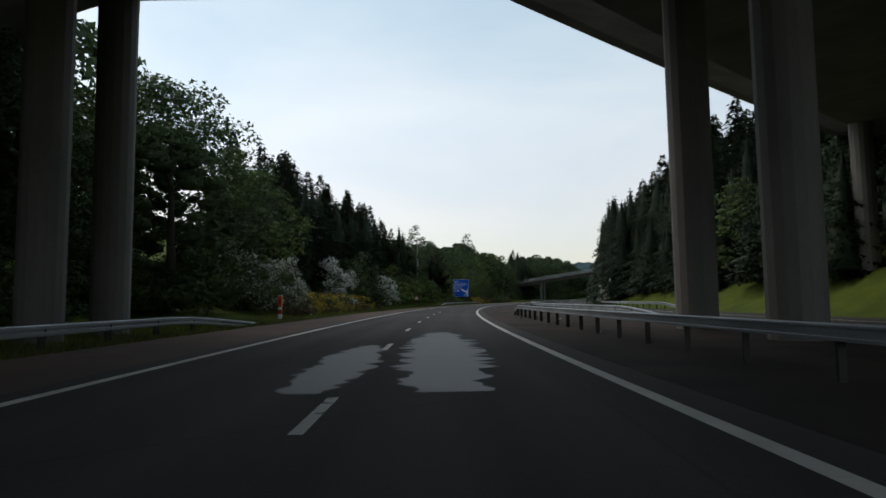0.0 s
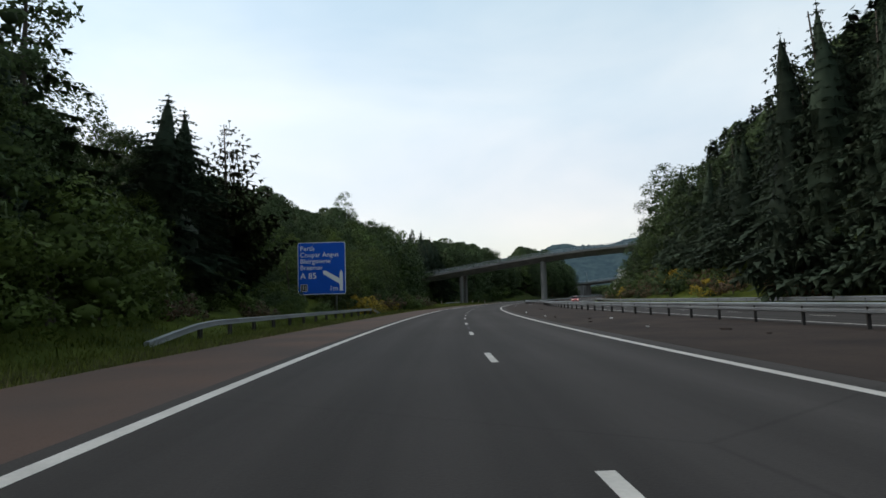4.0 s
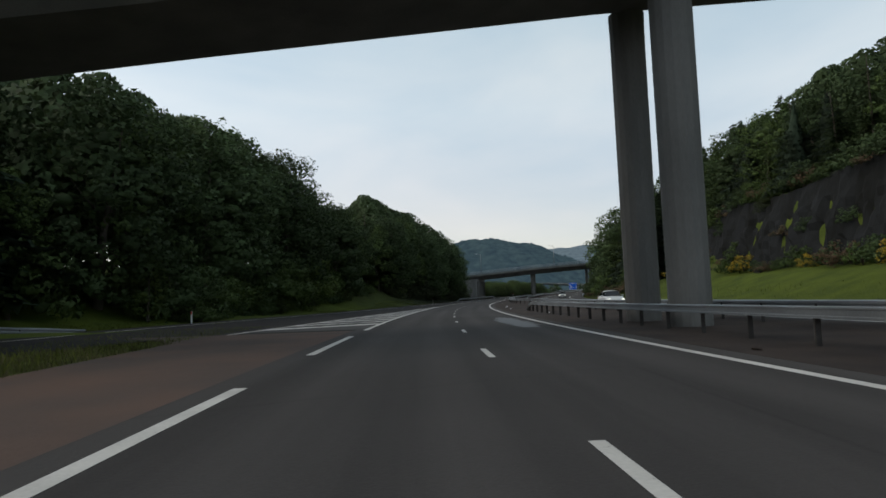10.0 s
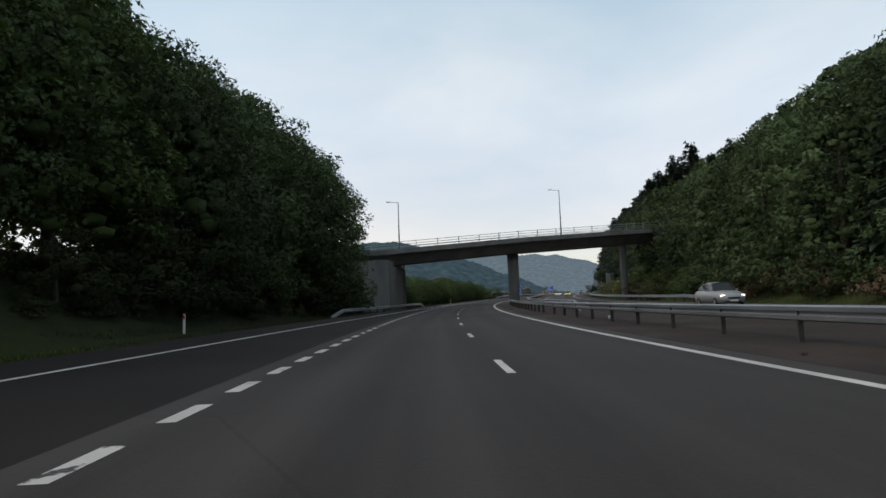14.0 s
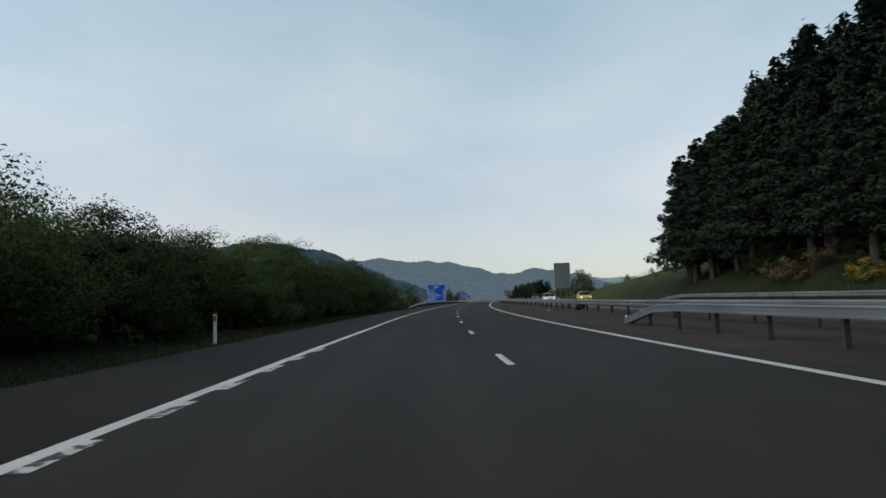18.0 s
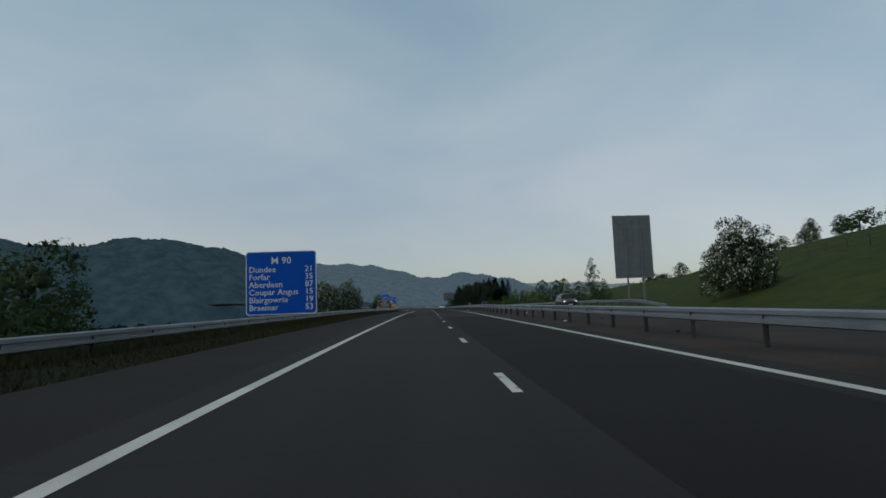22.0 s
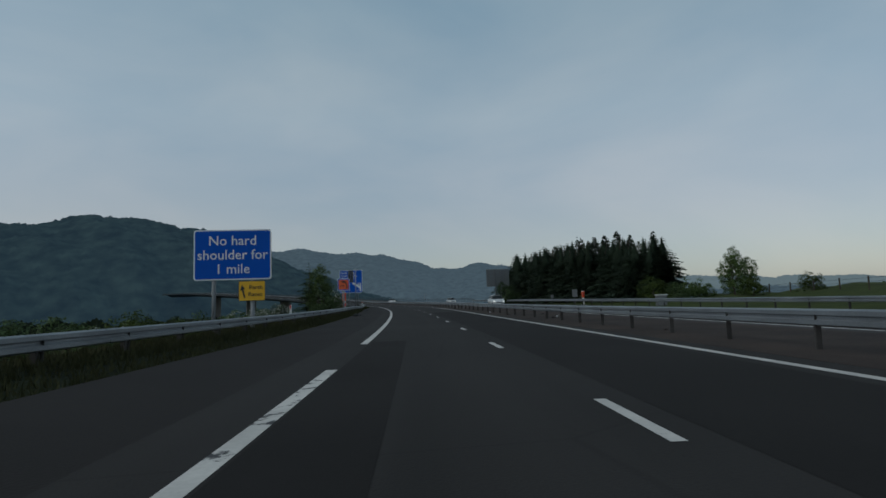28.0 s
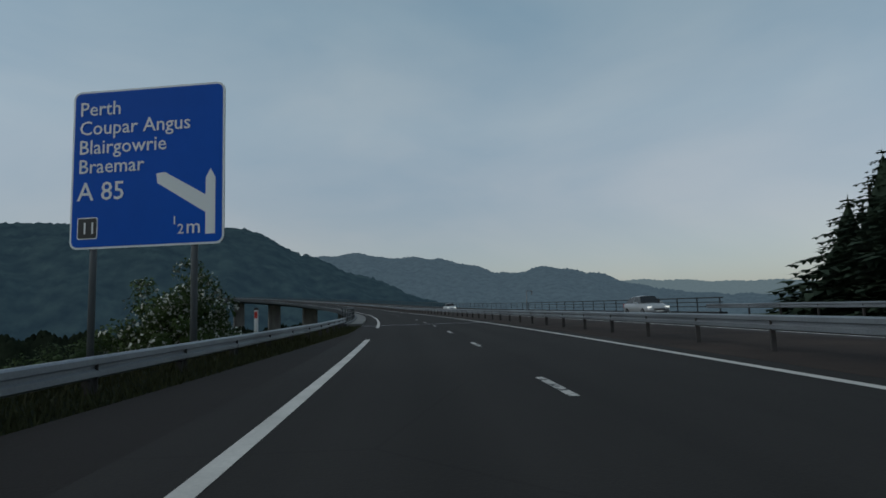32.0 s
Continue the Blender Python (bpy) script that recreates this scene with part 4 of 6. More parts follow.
def belt(s0, s1, u0, u1, gap, kinds, h0, h1, seed, squash=1.0, front=1):
    """A wood: detailed plants in the front rows, coarse ones behind; heights h0..h1, or h0 as crown tops
    over the road (s, tops, at this u, more per metre) with h1 as the share by which they vary."""
    rng = np.random.default_rng(seed)
    s = s0
    while s < s1:
        lo, hi = (float(np.interp(s, (s0, s1), q)) if isinstance(q, tuple) else q for q in (u0, u1))
        n = max(1, int(round(abs(hi - lo) / (gap * 1.25))))
        for i in range(min(n, front + 3)):
            u = lo + (hi - lo) * (i + rng.uniform(0.15, 0.85)) / n
            kind = kinds[int(rng.integers(len(kinds)))]
            x = s + rng.uniform(-0.45, 0.45) * gap
            if isinstance(h0, tuple):
                h = float(np.interp(x, h0[0], h0[1])) + h0[3] * (abs(u) - h0[2]) - lift(x, u)
                h = max(2.5, h * (1 - h1 * rng.uniform(0, 1) ** 1.3))
            else:
                h = rng.uniform(h0, h1)
            if i < front:
                plant(kind, x, u, h, squash * rng.uniform(0.9, 1.2), rng)
            else:
                far_tree(kind, x, u, h, rng)
        s += gap


# left of the road
TOP_A = ((-30, 31, 40, 150, 162, 171, 186), (13.5, 13.5, 16.8, 17.2, 14.5, 10.0, 10.8), 17.5, 0.75)
TOP_B = ((184, 206, 217, 224, 230, 238), (10.5, 11.5, 13.5, 13.0, 11.5, 12.0), 20, 0.55)
TOP_C = ((228, 250, 264, 274, 284, 297, 304, 306.5, 311, 325, 345), (17.0, 20.5, 22.5, 23.5, 23.5, 23.0, 22.0, 12.0, 10.0, 10.5, 13.0), 31, 0.3)
TOP_D = ((344, 350, 381, 394, 402, 410), (19.5, 21.0, 24.0, 23.5, 20.0, 17.5), 25, 0.27)
TOP_E = ((400, 423, 430, 440, 480, 494), (14.5, 15.5, 18.0, 19.8, 20.0, 20.5), 17, 0.6)
belt(-30, 47, -18, -44, 5.6, ("oak", "oak", "ash"), TOP_A, 0.18, 1)
belt(-30, 66, -16.5, -19, 4.5, ("bush", "bush"), 3, 5, 2)
belt(64, 100, -17.5, (-20.5, -44), 3.6, ("spruce",), TOP_A, 0.36, 3, front=1, squash=1.05)
belt(100, 150, -17.5, -44, 3.6, ("spruce", "spruce", "spruce", "larch"), TOP_A, 0.36, 33, front=1, squash=1.0)
belt(86, 150, -15.4, -17.6, 4.6, ("ash", "bush", "ash"), 4.5, 8.0, 31)
belt(66, 86, -17.6, -19.0, 5.0, ("bush", "ash", "spruce"), 4.5, 8.0, 32)
belt(150, 162, -19.5, -42, 4.4, ("ash", "oak", "oak"), ((148, 160, 171), (14.0, 11.5, 9.6), 17.5, 0.4), 0.25, 47, front=2)
belt(163, 186, -23.0, -42, 4.4, ("ash", "oak", "larch", "oak"), ((148, 160, 171, 180, 186), (14.0, 11.5, 9.6, 11.2, 10.2), 17.5, 0.4), 0.25, 41, front=2)
belt(146, 160, -16.4, -18, 3.0, ("bush", "hedge"), 2.6, 3.6, 43)
belt(146, 177, -12.4, -16.5, 2.2, ("bush", "bracken", "bush"), 1.2, 1.6, 45, front=3)
belt(158, 176, -14.8, -17.2, 2.4, ("bush",), 1.6, 2.1, 46)
belt(160, 178, -17.5, -21, 2.8, ("hedge", "bush"), 2.2, 3.0, 48, front=2)
belt(181, 200, -12.6, -17, 3.2, ("hedge", "bush", "hedge"), 2.4, 3.6, 44, front=2)
belt(150, 160, -17.8, -19.5, 3.4, ("bush", "bush", "ash"), 4, 6, 42)
belt(181, 190, -16.8, -20.5, 3.4, ("bush", "ash"), 4, 6, 49)
belt(100, 146, -13.4, -15.5, 4.4, ("bush", "bush", "ash"), 3, 5.5, 5)
for s, u, k, h in ((56.5, -15.0, "may", 5.6), (52, -16.5, "may", 6.5), (75.5, -14.8, "may", 6.8), (101, -13.6, "may", 5.6), (66, -16.4, "bush", 4), (83, -16.6, "bush", 6.5), (91, -14.6, "bush", 4.0),
                   (58, -13.0, "gorse", 2.2), (61, -13.4, "gorse", 2.4), (65, -12.8, "gorse", 2.3), (69, -12.9, "gorse", 2.5), (76, -13.0, "gorse", 2.3), (81, -13.2, "gorse", 2.2), (85, -13.2, "gorse", 2.0),
                   (63, -12.4, "bracken", 1.4), (72, -12.4, "bracken", 1.5), (79, -12.5, "bracken", 1.6), (92, -12.9, "bracken", 1.6), (54, -12.6, "bracken", 1.6)):
    plant(k, s, u, h, 1.0)
plant("thin_larch", 168.5, -19.5, 17.2 - lift(168.5, -19.5), 1.0)
for s, u, h in ((161.0, -19.6, 15.6), (155.0, -18.2, 14.6)):
    plant("spruce", s, u, h - lift(s, u), 1.4)
plant("birch", 139, -16.5, 18.0, 1.1)
plant("oak", 39.0, -16.8, 17.0 - lift(39.0, -16.8), 1.25)
plant("ash", 51.0, -17.0, 15.0 - lift(51.0, -17.0), 1.4)
plant("birch", 284, -48.0, 34.0 - lift(284, -48.0), 1.1)
belt(186, 228, -13.4, -19, 4.0, ("ash", "hedge", "ash"), TOP_B, 0.3, 6, front=2)
for s, u in ((187, -11.9), (190, -12.3), (193.5, -12.0), (197, -12.2), (204, -12.1)):
    plant("gorse", s, u, 1.8)
belt(186, 226, -12.0, -13.6, 5.0, ("bracken", "bush", "gorse"), 1.4, 2.6, 61)
belt(186, 236, -19, -50, 5.0, ("ash", "oak", "ash"), TOP_B, 0.2, 7)
belt(228, 345, -31, -62, 5.2, ("ash", "oak", "ash"), TOP_C, 0.2, 8, front=1)
belt(216, 236, -10.6, -13, 3.0, ("bush", "hedge", "bracken"), 2.0, 3.2, 84)
belt(228, 345, -28.5, -31, 4.6, ("bush", "bush", "ash"), 3, 6.5, 81)
belt(317, 341, -32, (-33.5, -42), 4.0, ("spruce",), ((316, 326, 340), (21.5, 23.5, 23.5), 31, 0.5), 0.2, 91, front=2, squash=1.1)
belt(340, 362, -44, (-46.5, -58), 5.0, ("spruce",), ((330, 344, 362), (30.0, 32.5, 31.0), 45, 0.2), 0.25, 9, front=1, squash=1.1)
belt(344, 401, -24, -54, 5.0, ("oak", "oak", "oak", "ash"), TOP_D, 0.14, 10, squash=1.1)
belt(344, 402, -22.5, -25, 4.2, ("bush", "bush", "ash"), 4, 8, 101)
belt(424, 492, (-19.8, -13.6), (-23.5, -56), 4.4, ("oak", "oak", "oak", "oak", "ash"), TOP_E, 0.12, 12, front=1)
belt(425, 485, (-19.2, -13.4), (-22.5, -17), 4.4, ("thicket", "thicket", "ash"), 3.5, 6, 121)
# low shrubs added to darken the shaded ground under the trees
belt(346, 402, -20.2, -22.8, 2.6, ("hedge", "bush"), 1.6, 3.0, 102)
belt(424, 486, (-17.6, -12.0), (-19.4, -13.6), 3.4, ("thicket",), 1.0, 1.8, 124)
belt(399, 410.5, -21.5, -36, 3.0, ("oak", "oak", "ash"), ((400, 406, 414), (20.0, 18.6, 18.2), 23, 0.35), 0.1, 103, front=3, squash=1.15)
belt(402, 415, -20.0, -22.5, 2.4, ("thicket", "bush"), 1.6, 2.8, 104)
plant("larch", 422.5, -24.0, 20.6 - lift(422.5, -24.0), 1.9)
plant("oak", 429.5, -20.6, 20.2 - lift(429.5, -20.6), 1.25)
for s, u, h in ((483, -12.6, 5.5), (486, -12.4, 6.0)):
    plant("ash", s, u, h, 1.2)
TOP_F = ((515, 548, 575, 584, 600, 620, 632), (5.7, 6.0, 6.4, 6.9, 6.4, 5.9, 4.7), 13, 0.2)
belt(518, 625, -11.9, -16, 2.8, ("hedge",), TOP_F, 0.32, 13, front=2)
belt(518, 622, -16, -22, 3.4, ("hedge",), TOP_F, 0.26, 131, front=2)
for s, u, k, h in ((655, -15, "hawthorn", 3.6), (660, -15, "bush", 5.2), (657, -16.5, "bush", 5.0), (665, -15.5, "bush", 4.8), (652, -19, "bush", 4.0), (668, -17, "bush", 4.0), (646, -20, "bush", 4.5),
                   (735, -20, "bush", 3.5), (765, -18, "bush", 3.5), (772, -17, "bush", 4.0), (780, -16, "bush", 3.5), (805, -22, "bush", 3), (840, -20, "bush", 3.5),
                   (888, -13.0, "ash", 7.2), (892, -13.4, "ash", 8.0), (890, -15.0, "larch", 8.8), (896, -13.6, "bush", 2.2), (886, -12.2, "bush", 3.6), (899.5, -13.2, "bush", 2.0), (931, -12.4, "hawthorn", 5.6), (935, -12.8, "hawthorn", 5.2), (850, -24, "bush", 5), (862, -22, "bush", 4.5)):
    plant(k, s, u, h, 1.0)
belt(734, 884, -13.5, -24, 4.6, ("bush", "hawthorn", "bush", "ash"), ((734, 884), (0.7, 1.4), 14, -0.06), 0.3, 141, front=2, squash=1.2)
belt(908, 930, -13.5, -20, 4.6, ("bush", "hawthorn"), ((902, 930), (0.2, 0.5), 14, -0.06), 0.3, 142, front=2, squash=1.2)
plant("hawthorn", 719.0, -13.6, 5.2, 0.95)
plant("hawthorn", 722.0, -11.3, 5.0, 0.72)
plant("hawthorn", 741.0, -15.5, 3.4, 0.8)
plant("hawthorn", 697.5, 27.5, 7.4, 0.8)
plant("ash", 643.5, 37.4, 6.8 - lift(643.5, 37.4), 1.1)
plant("ash", 645.0, 34.6, 4.6 - lift(645.0, 34.6), 0.95)
for k, s, u, h in (("ash", 871, 39, 6.4), ("oak", 878, 44, 6.0), ("bush", 866, 38, 2.6), ("bush", 874, 36, 2.8), ("bush", 862, 42, 2.4), ("ash", 884, 50, 6.0)):
    plant(k, s, u, h)
for i in range(22):
    plant("oak" if i % 4 else "bush", 655 + 9.0 * i + float(_rng.uniform(-3, 3)), 97 + float(_rng.uniform(-4, 5)) - 0.12 * max(0, 9 * i - 60), float(_rng.uniform(3.6, 5.8)), 1.4)
# right of the road
TOP_R = ((46, 106, 124, 155, 178, 200, 225, 236), (19.0, 23.5, 25.5, 27.0, 24.0, 21.0, 22.0, 20.0), 33, 0.8)
TOP_S = ((232, 246, 257, 268, 280), (19.0, 17.0, 16.5, 14.0, 10.0), 33, 0.5)
TOP_T = ((278, 291, 304, 336, 374, 389, 427), (23.5, 25.5, 26.0, 28.0, 26.0, 27.5, 28.5), 43, 0.5)
TOP_U = ((418, 436, 467, 482, 516, 556), (20.0, 20.0, 19.5, 17.5, 17.5, 18.0), 30, 0.6)
TOP_V = ((556, 575, 600, 618, 628), (18.0, 21.0, 20.5, 19.5, 18.0), 30, 0.9)
belt(-20, 52, 37, 62, 6.0, ("spruce", "oak"), 11, 15, 20)
belt(46, 182, (33, 31), 58, 3.7, ("spruce",), TOP_R, 0.3, 21, front=1, squash=1.0)
belt(46, 182, 29.5, 32, 4.2, ("spruce", "spruce", "spruce", "ash"), 6, 12, 211, squash=1.15)
belt(116, 172, 27.6, 29.4, 3.6, ("spruce",), ((116, 129, 137, 166, 172), (21.5, 23.5, 24.5, 25.5, 24.0), 28, 0.0), 0.2, 212, squash=0.8)
plant("may", 118, 26.0, 5.4)
belt(180, 236, 32, 58, 4.6, ("oak", "spruce", "oak", "spruce"), TOP_R, 0.2, 221, front=1, squash=1.1)
belt(140, 262, 26.0, 31, 4.4, ("bush", "bush", "gorse", "bush", "bracken"), 2, 4.5, 23, front=2)
plant("birch", 238.0, 34.0, 21.0, 1.35)
plant("birch", 235.0, 35.5, 18.5, 1.3)
belt(236, 276, 32, 46, 5.0, ("oak", "ash", "spruce", "oak"), TOP_S, 0.2, 24, front=1)
belt(274, 318, 37, 44, 4.0, ("bush", "bush", "ash", "bracken"), 2.5, 4.5, 246, front=2)
belt(222, 292, 26.8, 36, 2.5, ("bracken", "bracken", "bush", "gorse"), 1.6, 2.6, 242, front=3)
plant("ash", 262.0, 29.5, 7.5, 1.1)
plant("may", 269.5, 30.0, 6.5, 0.9)
belt(240, 300, 28.0, 32, 4.0, ("bush", "bush", "gorse", "bracken", "ash"), 2.5, 5, 241, front=2)
belt(326, 430, 42.5, 74, 4.6, ("spruce", "oak", "oak", "larch", "ash"), TOP_T, 0.2, 25, squash=1.1)
belt(418, 556, 30, 60, 4.6, ("spruce", "ash", "spruce", "oak"), TOP_U, 0.2, 26, front=1)
belt(404, 480, 26.8, 30, 4.4, ("bush", "bush", "ash", "bracken"), 2.5, 5.5, 261)
belt(430, 520, 25.4, 29.0, 2.8, ("bush", "bracken", "hedge", "ash"), 2.0, 4.5, 263, front=2)
belt(522, 562, 27, 30, 4.4, ("bush", "gorse", "bush", "bracken"), 2.2, 4.0, 262)
belt(556, 620.5, 29.5, 50, 3.0, ("pine",), TOP_V, 0.22, 27, squash=1.45, front=2)
belt(556, 598, 30.0, 33, 4.2, ("bracken", "thicket", "bush"), 1.6, 3.0, 272)
belt(566, 592, 27.5, 31, 5.2, ("gorse", "bracken", "bush", "bracken"), 1.3, 2.2, 271)
for s, u, k, h in ((703, 30, "bush", 3.4), (743, 27, "birch", 7.6), (738, 26, "bush", 3.6), (760, 27, "hawthorn", 3.6), (764, 30, "oak", 4.2), (778, 26, "bush", 3.5),
                   (800, 34, "oak", 6), (806, 38, "oak", 6), (812, 30, "hawthorn", 4.4), (818, 31, "hawthorn", 4.2), (825, 33, "hawthorn", 4.4), (832, 28, "bush", 4), (838, 40, "oak", 7.5),
                   (720, 92, "oak", 5.5), (730, 96, "oak", 6.5), (748, 88, "oak", 5), (770, 84, "oak", 6), (776, 88, "oak", 5.5), (700, 98, "ash", 5), (690, 104, "oak", 6), (664, 96, "oak", 7), (668, 99, "oak", 6), (675, 101, "oak", 6.5), (684, 103, "ash", 5.5), (790, 70, "ash", 5), (815, 66, "oak", 5.5), (840, 62, "ash", 5)):
    plant(k, s, u, h, 1.0)
TOP_W = ((870, 873, 876, 882, 890, 905, 916, 938, 944), (3.0, 5.4, 8.2, 9.2, 9.6, 11.0, 11.4, 11.4, 9.0), 29, 0.16)
belt(876, 943, 28.0, 32, 2.3, ("spruce",), TOP_W, 0.16, 28, squash=1.75)
belt(878, 943, 32, 36, 2.3, ("spruce",), TOP_W, 0.16, 281, squash=1.75)
belt(900, 944, 36, 46, 3.2, ("spruce",), TOP_W, 0.2, 282, front=0)
for s, u, h in ((868, 30, 2.4), (870, 32, 3.0), (872, 29, 3.4)):
    plant("bush", s, u, h)
plant("bush", 919.0, 22.3, 4.6 - lift(919.0, 22.3), 0.9)
plant("ash", 906, -13.4, 6.2, 1.1)
for s, u, h in ((946.5, 28.5, 3.2), (948.5, 29.5, 2.6), (951, 28.5, 2.2)):
    plant("spruce", s, u, h, 1.5)
for s, u, h in ((929, 24.5, 3.4), (931, 26.5, 3.0), (934, 25, 2.6)):
    plant("bush", s, u, h)
for name, mt, lab in (("needles", NEEDLE, "dark conifer wood covering the slopes"), ("leaves", LEAF, "dense green broadleaf wood covering the slopes")):
    V = np.concatenate(FAR_V[name])
    me = bpy.data.meshes.new("woodland")
    me.vertices.add(len(V))
    me.vertices.foreach_set("co", V.astype(np.float32).ravel())
    me.loops.add(len(V))
    me.loops.foreach_set("vertex_index", np.arange(len(V), dtype=np.int32))
    me.polygons.add(len(V) // 3)
    me.polygons.foreach_set("loop_start", np.arange(0, len(V), 3, dtype=np.int32))
    me.update(calc_edges=True)
    me.materials.append(mt)
    soft_normals(me, np.concatenate(FAR_N[name]))
    ob = new("woodland", me)
    tagged(ob, lab, "woodland", kind="stuff")


# ---- bridges ----
def sweep(name, line, profile, material, parent, closed=True, label=""):
    """A section (across, up) swept along a polyline of world points with their leftward normals."""
    V, F = [], []
    n, k = len(line), len(profile)
    for p, side in line:
        for a, b in profile:
            V.append((p[0] + side[0] * a, p[1] + side[1] * a, p[2] + b))
    for i in range(n - 1):
        for j in range(k if closed else k - 1):
            a, b = i * k + j, i * k + (j + 1) % k
            F.append((a, b, b + k, a + k))
    if closed:
        F += [tuple(range(k - 1, -1, -1)), tuple((n - 1) * k + j for j in range(k))]
    ob = mesh_ob(name, V, F, material, parent)
    bm = bmesh.new()
    bm.from_mesh(ob.data)
    bmesh.ops.recalc_face_normals(bm, faces=bm.faces)
    bm.to_mesh(ob.data)
    bm.free()
    if label:
        ob["label"] = label
    return ob


def deck_line(us, s_of, z_of, shift=0.0):
    pts = []
    for u in us:
        q = at(s_of(u), u)
        pts.append(Vector((q.x, q.y, float(road_z(s_of(u))) + z_of(u))))
    out = []
    for i, p in enumerate(pts):
        d = (pts[min(i + 1, len(pts) - 1)] - pts[max(i - 1, 0)])
        side = Vector((d.y, -d.x, 0)).normalized()
        out.append((p + side * shift, side))
    return out


def parapet(line, off, parent, every, h, rails, up0=0.12, metal=STEEL):
    """Posts and horizontal rails along a bridge edge."""
    first = None
    acc, nxt = 0.0, 0.4
    for (p, n), (q, _) in zip(line, line[1:]):
        seg = (q - p).length
        while nxt <= acc + seg:
            f = (nxt - acc) / seg
            x = p.lerp(q, f) + n * off
            m = Matrix.Translation(x + Vector((0, 0, up0))) @ pose(0, 0, 0, 0, 0, math.degrees(math.atan2((q - p).y, (q - p).x)))
            if first is None:
                bm = box_bm(0.09, 0.07, h, 0.01, (0, 0, h / 2))
                box_bm(0.2, 0.2, 0.03, 0, (0, 0, 0.015), bm)
                first = part("parapet_post", bm, metal, parent)
                first.matrix_local = m
            else:
                again("parapet_post", first, parent, m)
            nxt += every
        acc += seg
    for z in rails:
        r = 0.035 if z < h - 0.05 else 0.05
        prof = [(off + r * math.cos(a), up0 + z + r * math.sin(a)) for a in (k * math.pi / 4 for k in range(8))]
        sweep("parapet_rail", line, prof, metal, parent)


def column(parent, s, u, z0, z1, r, name="pier", flare=0.0, n=16, oval=1.0):
    bm = bmesh.new()
    hs = [(0, r * 1.0), (0.4, r), (z1 - z0 - 1.0, r * (1 + 0.04)), (z1 - z0, r * (1.08 + flare))]
    rings = []
    for z, rr in hs:
        rings.append([bm.verts.new((math.cos(a) * rr, math.sin(a) * rr * oval, z)) for a in (2 * math.pi * k / n for k in range(n))])
    for a, b in zip(rings, rings[1:]):
        for k in range(n):
            bm.faces.new((a[k], a[(k + 1) % n], b[(k + 1) % n], b[k]))
    bm.faces.new(rings[-1])
    ob = part(name, bm, CONCRETE, parent, smooth=False)
    p = at(s, u)
    ob.matrix_local = pose(p.x, p.y, float(road_z(s)) + z0, 0, 0, turn(s))
    return ob


def overbridge(label, us, s_of, z_of, half, depth, piers, post_gap=3.6, rails=(0.35, 0.68, 1.0), box=0.55):
    ob = anchor("overbridge", Matrix.Identity(4), label, "bridge")
    line = deck_line(us, s_of, z_of)
    w, e = half, 0.42
    prof = [(-w, 0.12), (-w, -0.55), (-w + 0.9, -0.72), (-w * box, -depth * 0.82), (-w * box + 0.4, -depth), (w * box - 0.4, -depth), (w * box, -depth * 0.82),
            (w - 0.9, -0.72), (w, -0.55), (w, 0.12), (w - e, 0.12), (w - e, 0.0), (-w + e, 0.0), (-w + e, 0.12)]
    sweep("deck", line, prof, CONCRETE, ob)
    for sgn in (-1, 1):
        parapet(line, sgn * (w - 0.2), ob, post_gap, 1.05, rails)
    for s, u, z0, z1, r in piers:
        column(ob, s, u, z0, z1, r)
    return ob


# the first viaduct, overhead at the start, bending away to the right
# its deck is widened backwards, out of sight, to block light from behind
def s1_of(u):
    k = 14.0
    if u > 5:
        k += 0.085 * min(u - 5, 5) ** 2 + 0.85 * max(0, u - 10)
    if u < -12:
        k += 0.02 * (-12 - u) ** 2
    return k - 7.5 - 3.1 * min(1.0, max(0.0, (u - 5) / 5))


us1 = [x for x in range(-78, 80, 3)]
overbridge("wide grey concrete viaduct on round twin columns", us1, s1_of, lambda u: 15.2 + 0.012 * u, 19.5, 2.2,
           [(20.4, -12.3, lift(20, -12) - 0.3, 13.4, 0.75), (24.6, -12.3, lift(25, -12) - 0.3, 14.6, 0.75), (-10.0, -12.3, lift(-10, -12) - 0.3, 13.4, 0.75), (15.7, 10.7, -0.2, 13.3, 0.74), (22.2, 10.8, -0.2, 13.3, 0.74),
            (8.0, 10.6, -0.2, 13.3, 0.78), (38.5, 31.5, lift(38, 31) - 0.3, 13.9, 0.72), (43.5, 31.5, lift(43, 31) - 0.3, 13.9, 0.72), (14, -50, lift(14, -50) - 0.3, 13, 0.8)], box=0.8)

# the second bridge, a slim ramp rising to the right
Z2 = ((-70, -46, -29, -9.5, 7, 20, 34, 46, 80), (5.0, 7.6, 9.7, 12.5, 14.7, 16.0, 17.0, 18.0, 20.0))
overbridge("slim concrete ramp bridge rising over the motorway", [x for x in range(-45, 81, 3)], lambda u: 318.6 + 0.1 * u,
           lambda u: float(np.interp(u, *Z2)), 4.7, 1.9,
           [(316.0, -19.3, lift(316, -19) - 0.3, 9.4, 0.62), (321.5, -19.3, lift(321, -19) - 0.3, 9.4, 0.62), (317.2, 7.4, -0.2, 12.9, 0.68), (322.0, 7.5, -0.2, 12.9, 0.68),
            (320.5, 36.0, lift(320, 36) - 0.3, 15.6, 0.62), (326.0, 36.6, lift(326, 36) - 0.3, 15.6, 0.62)])

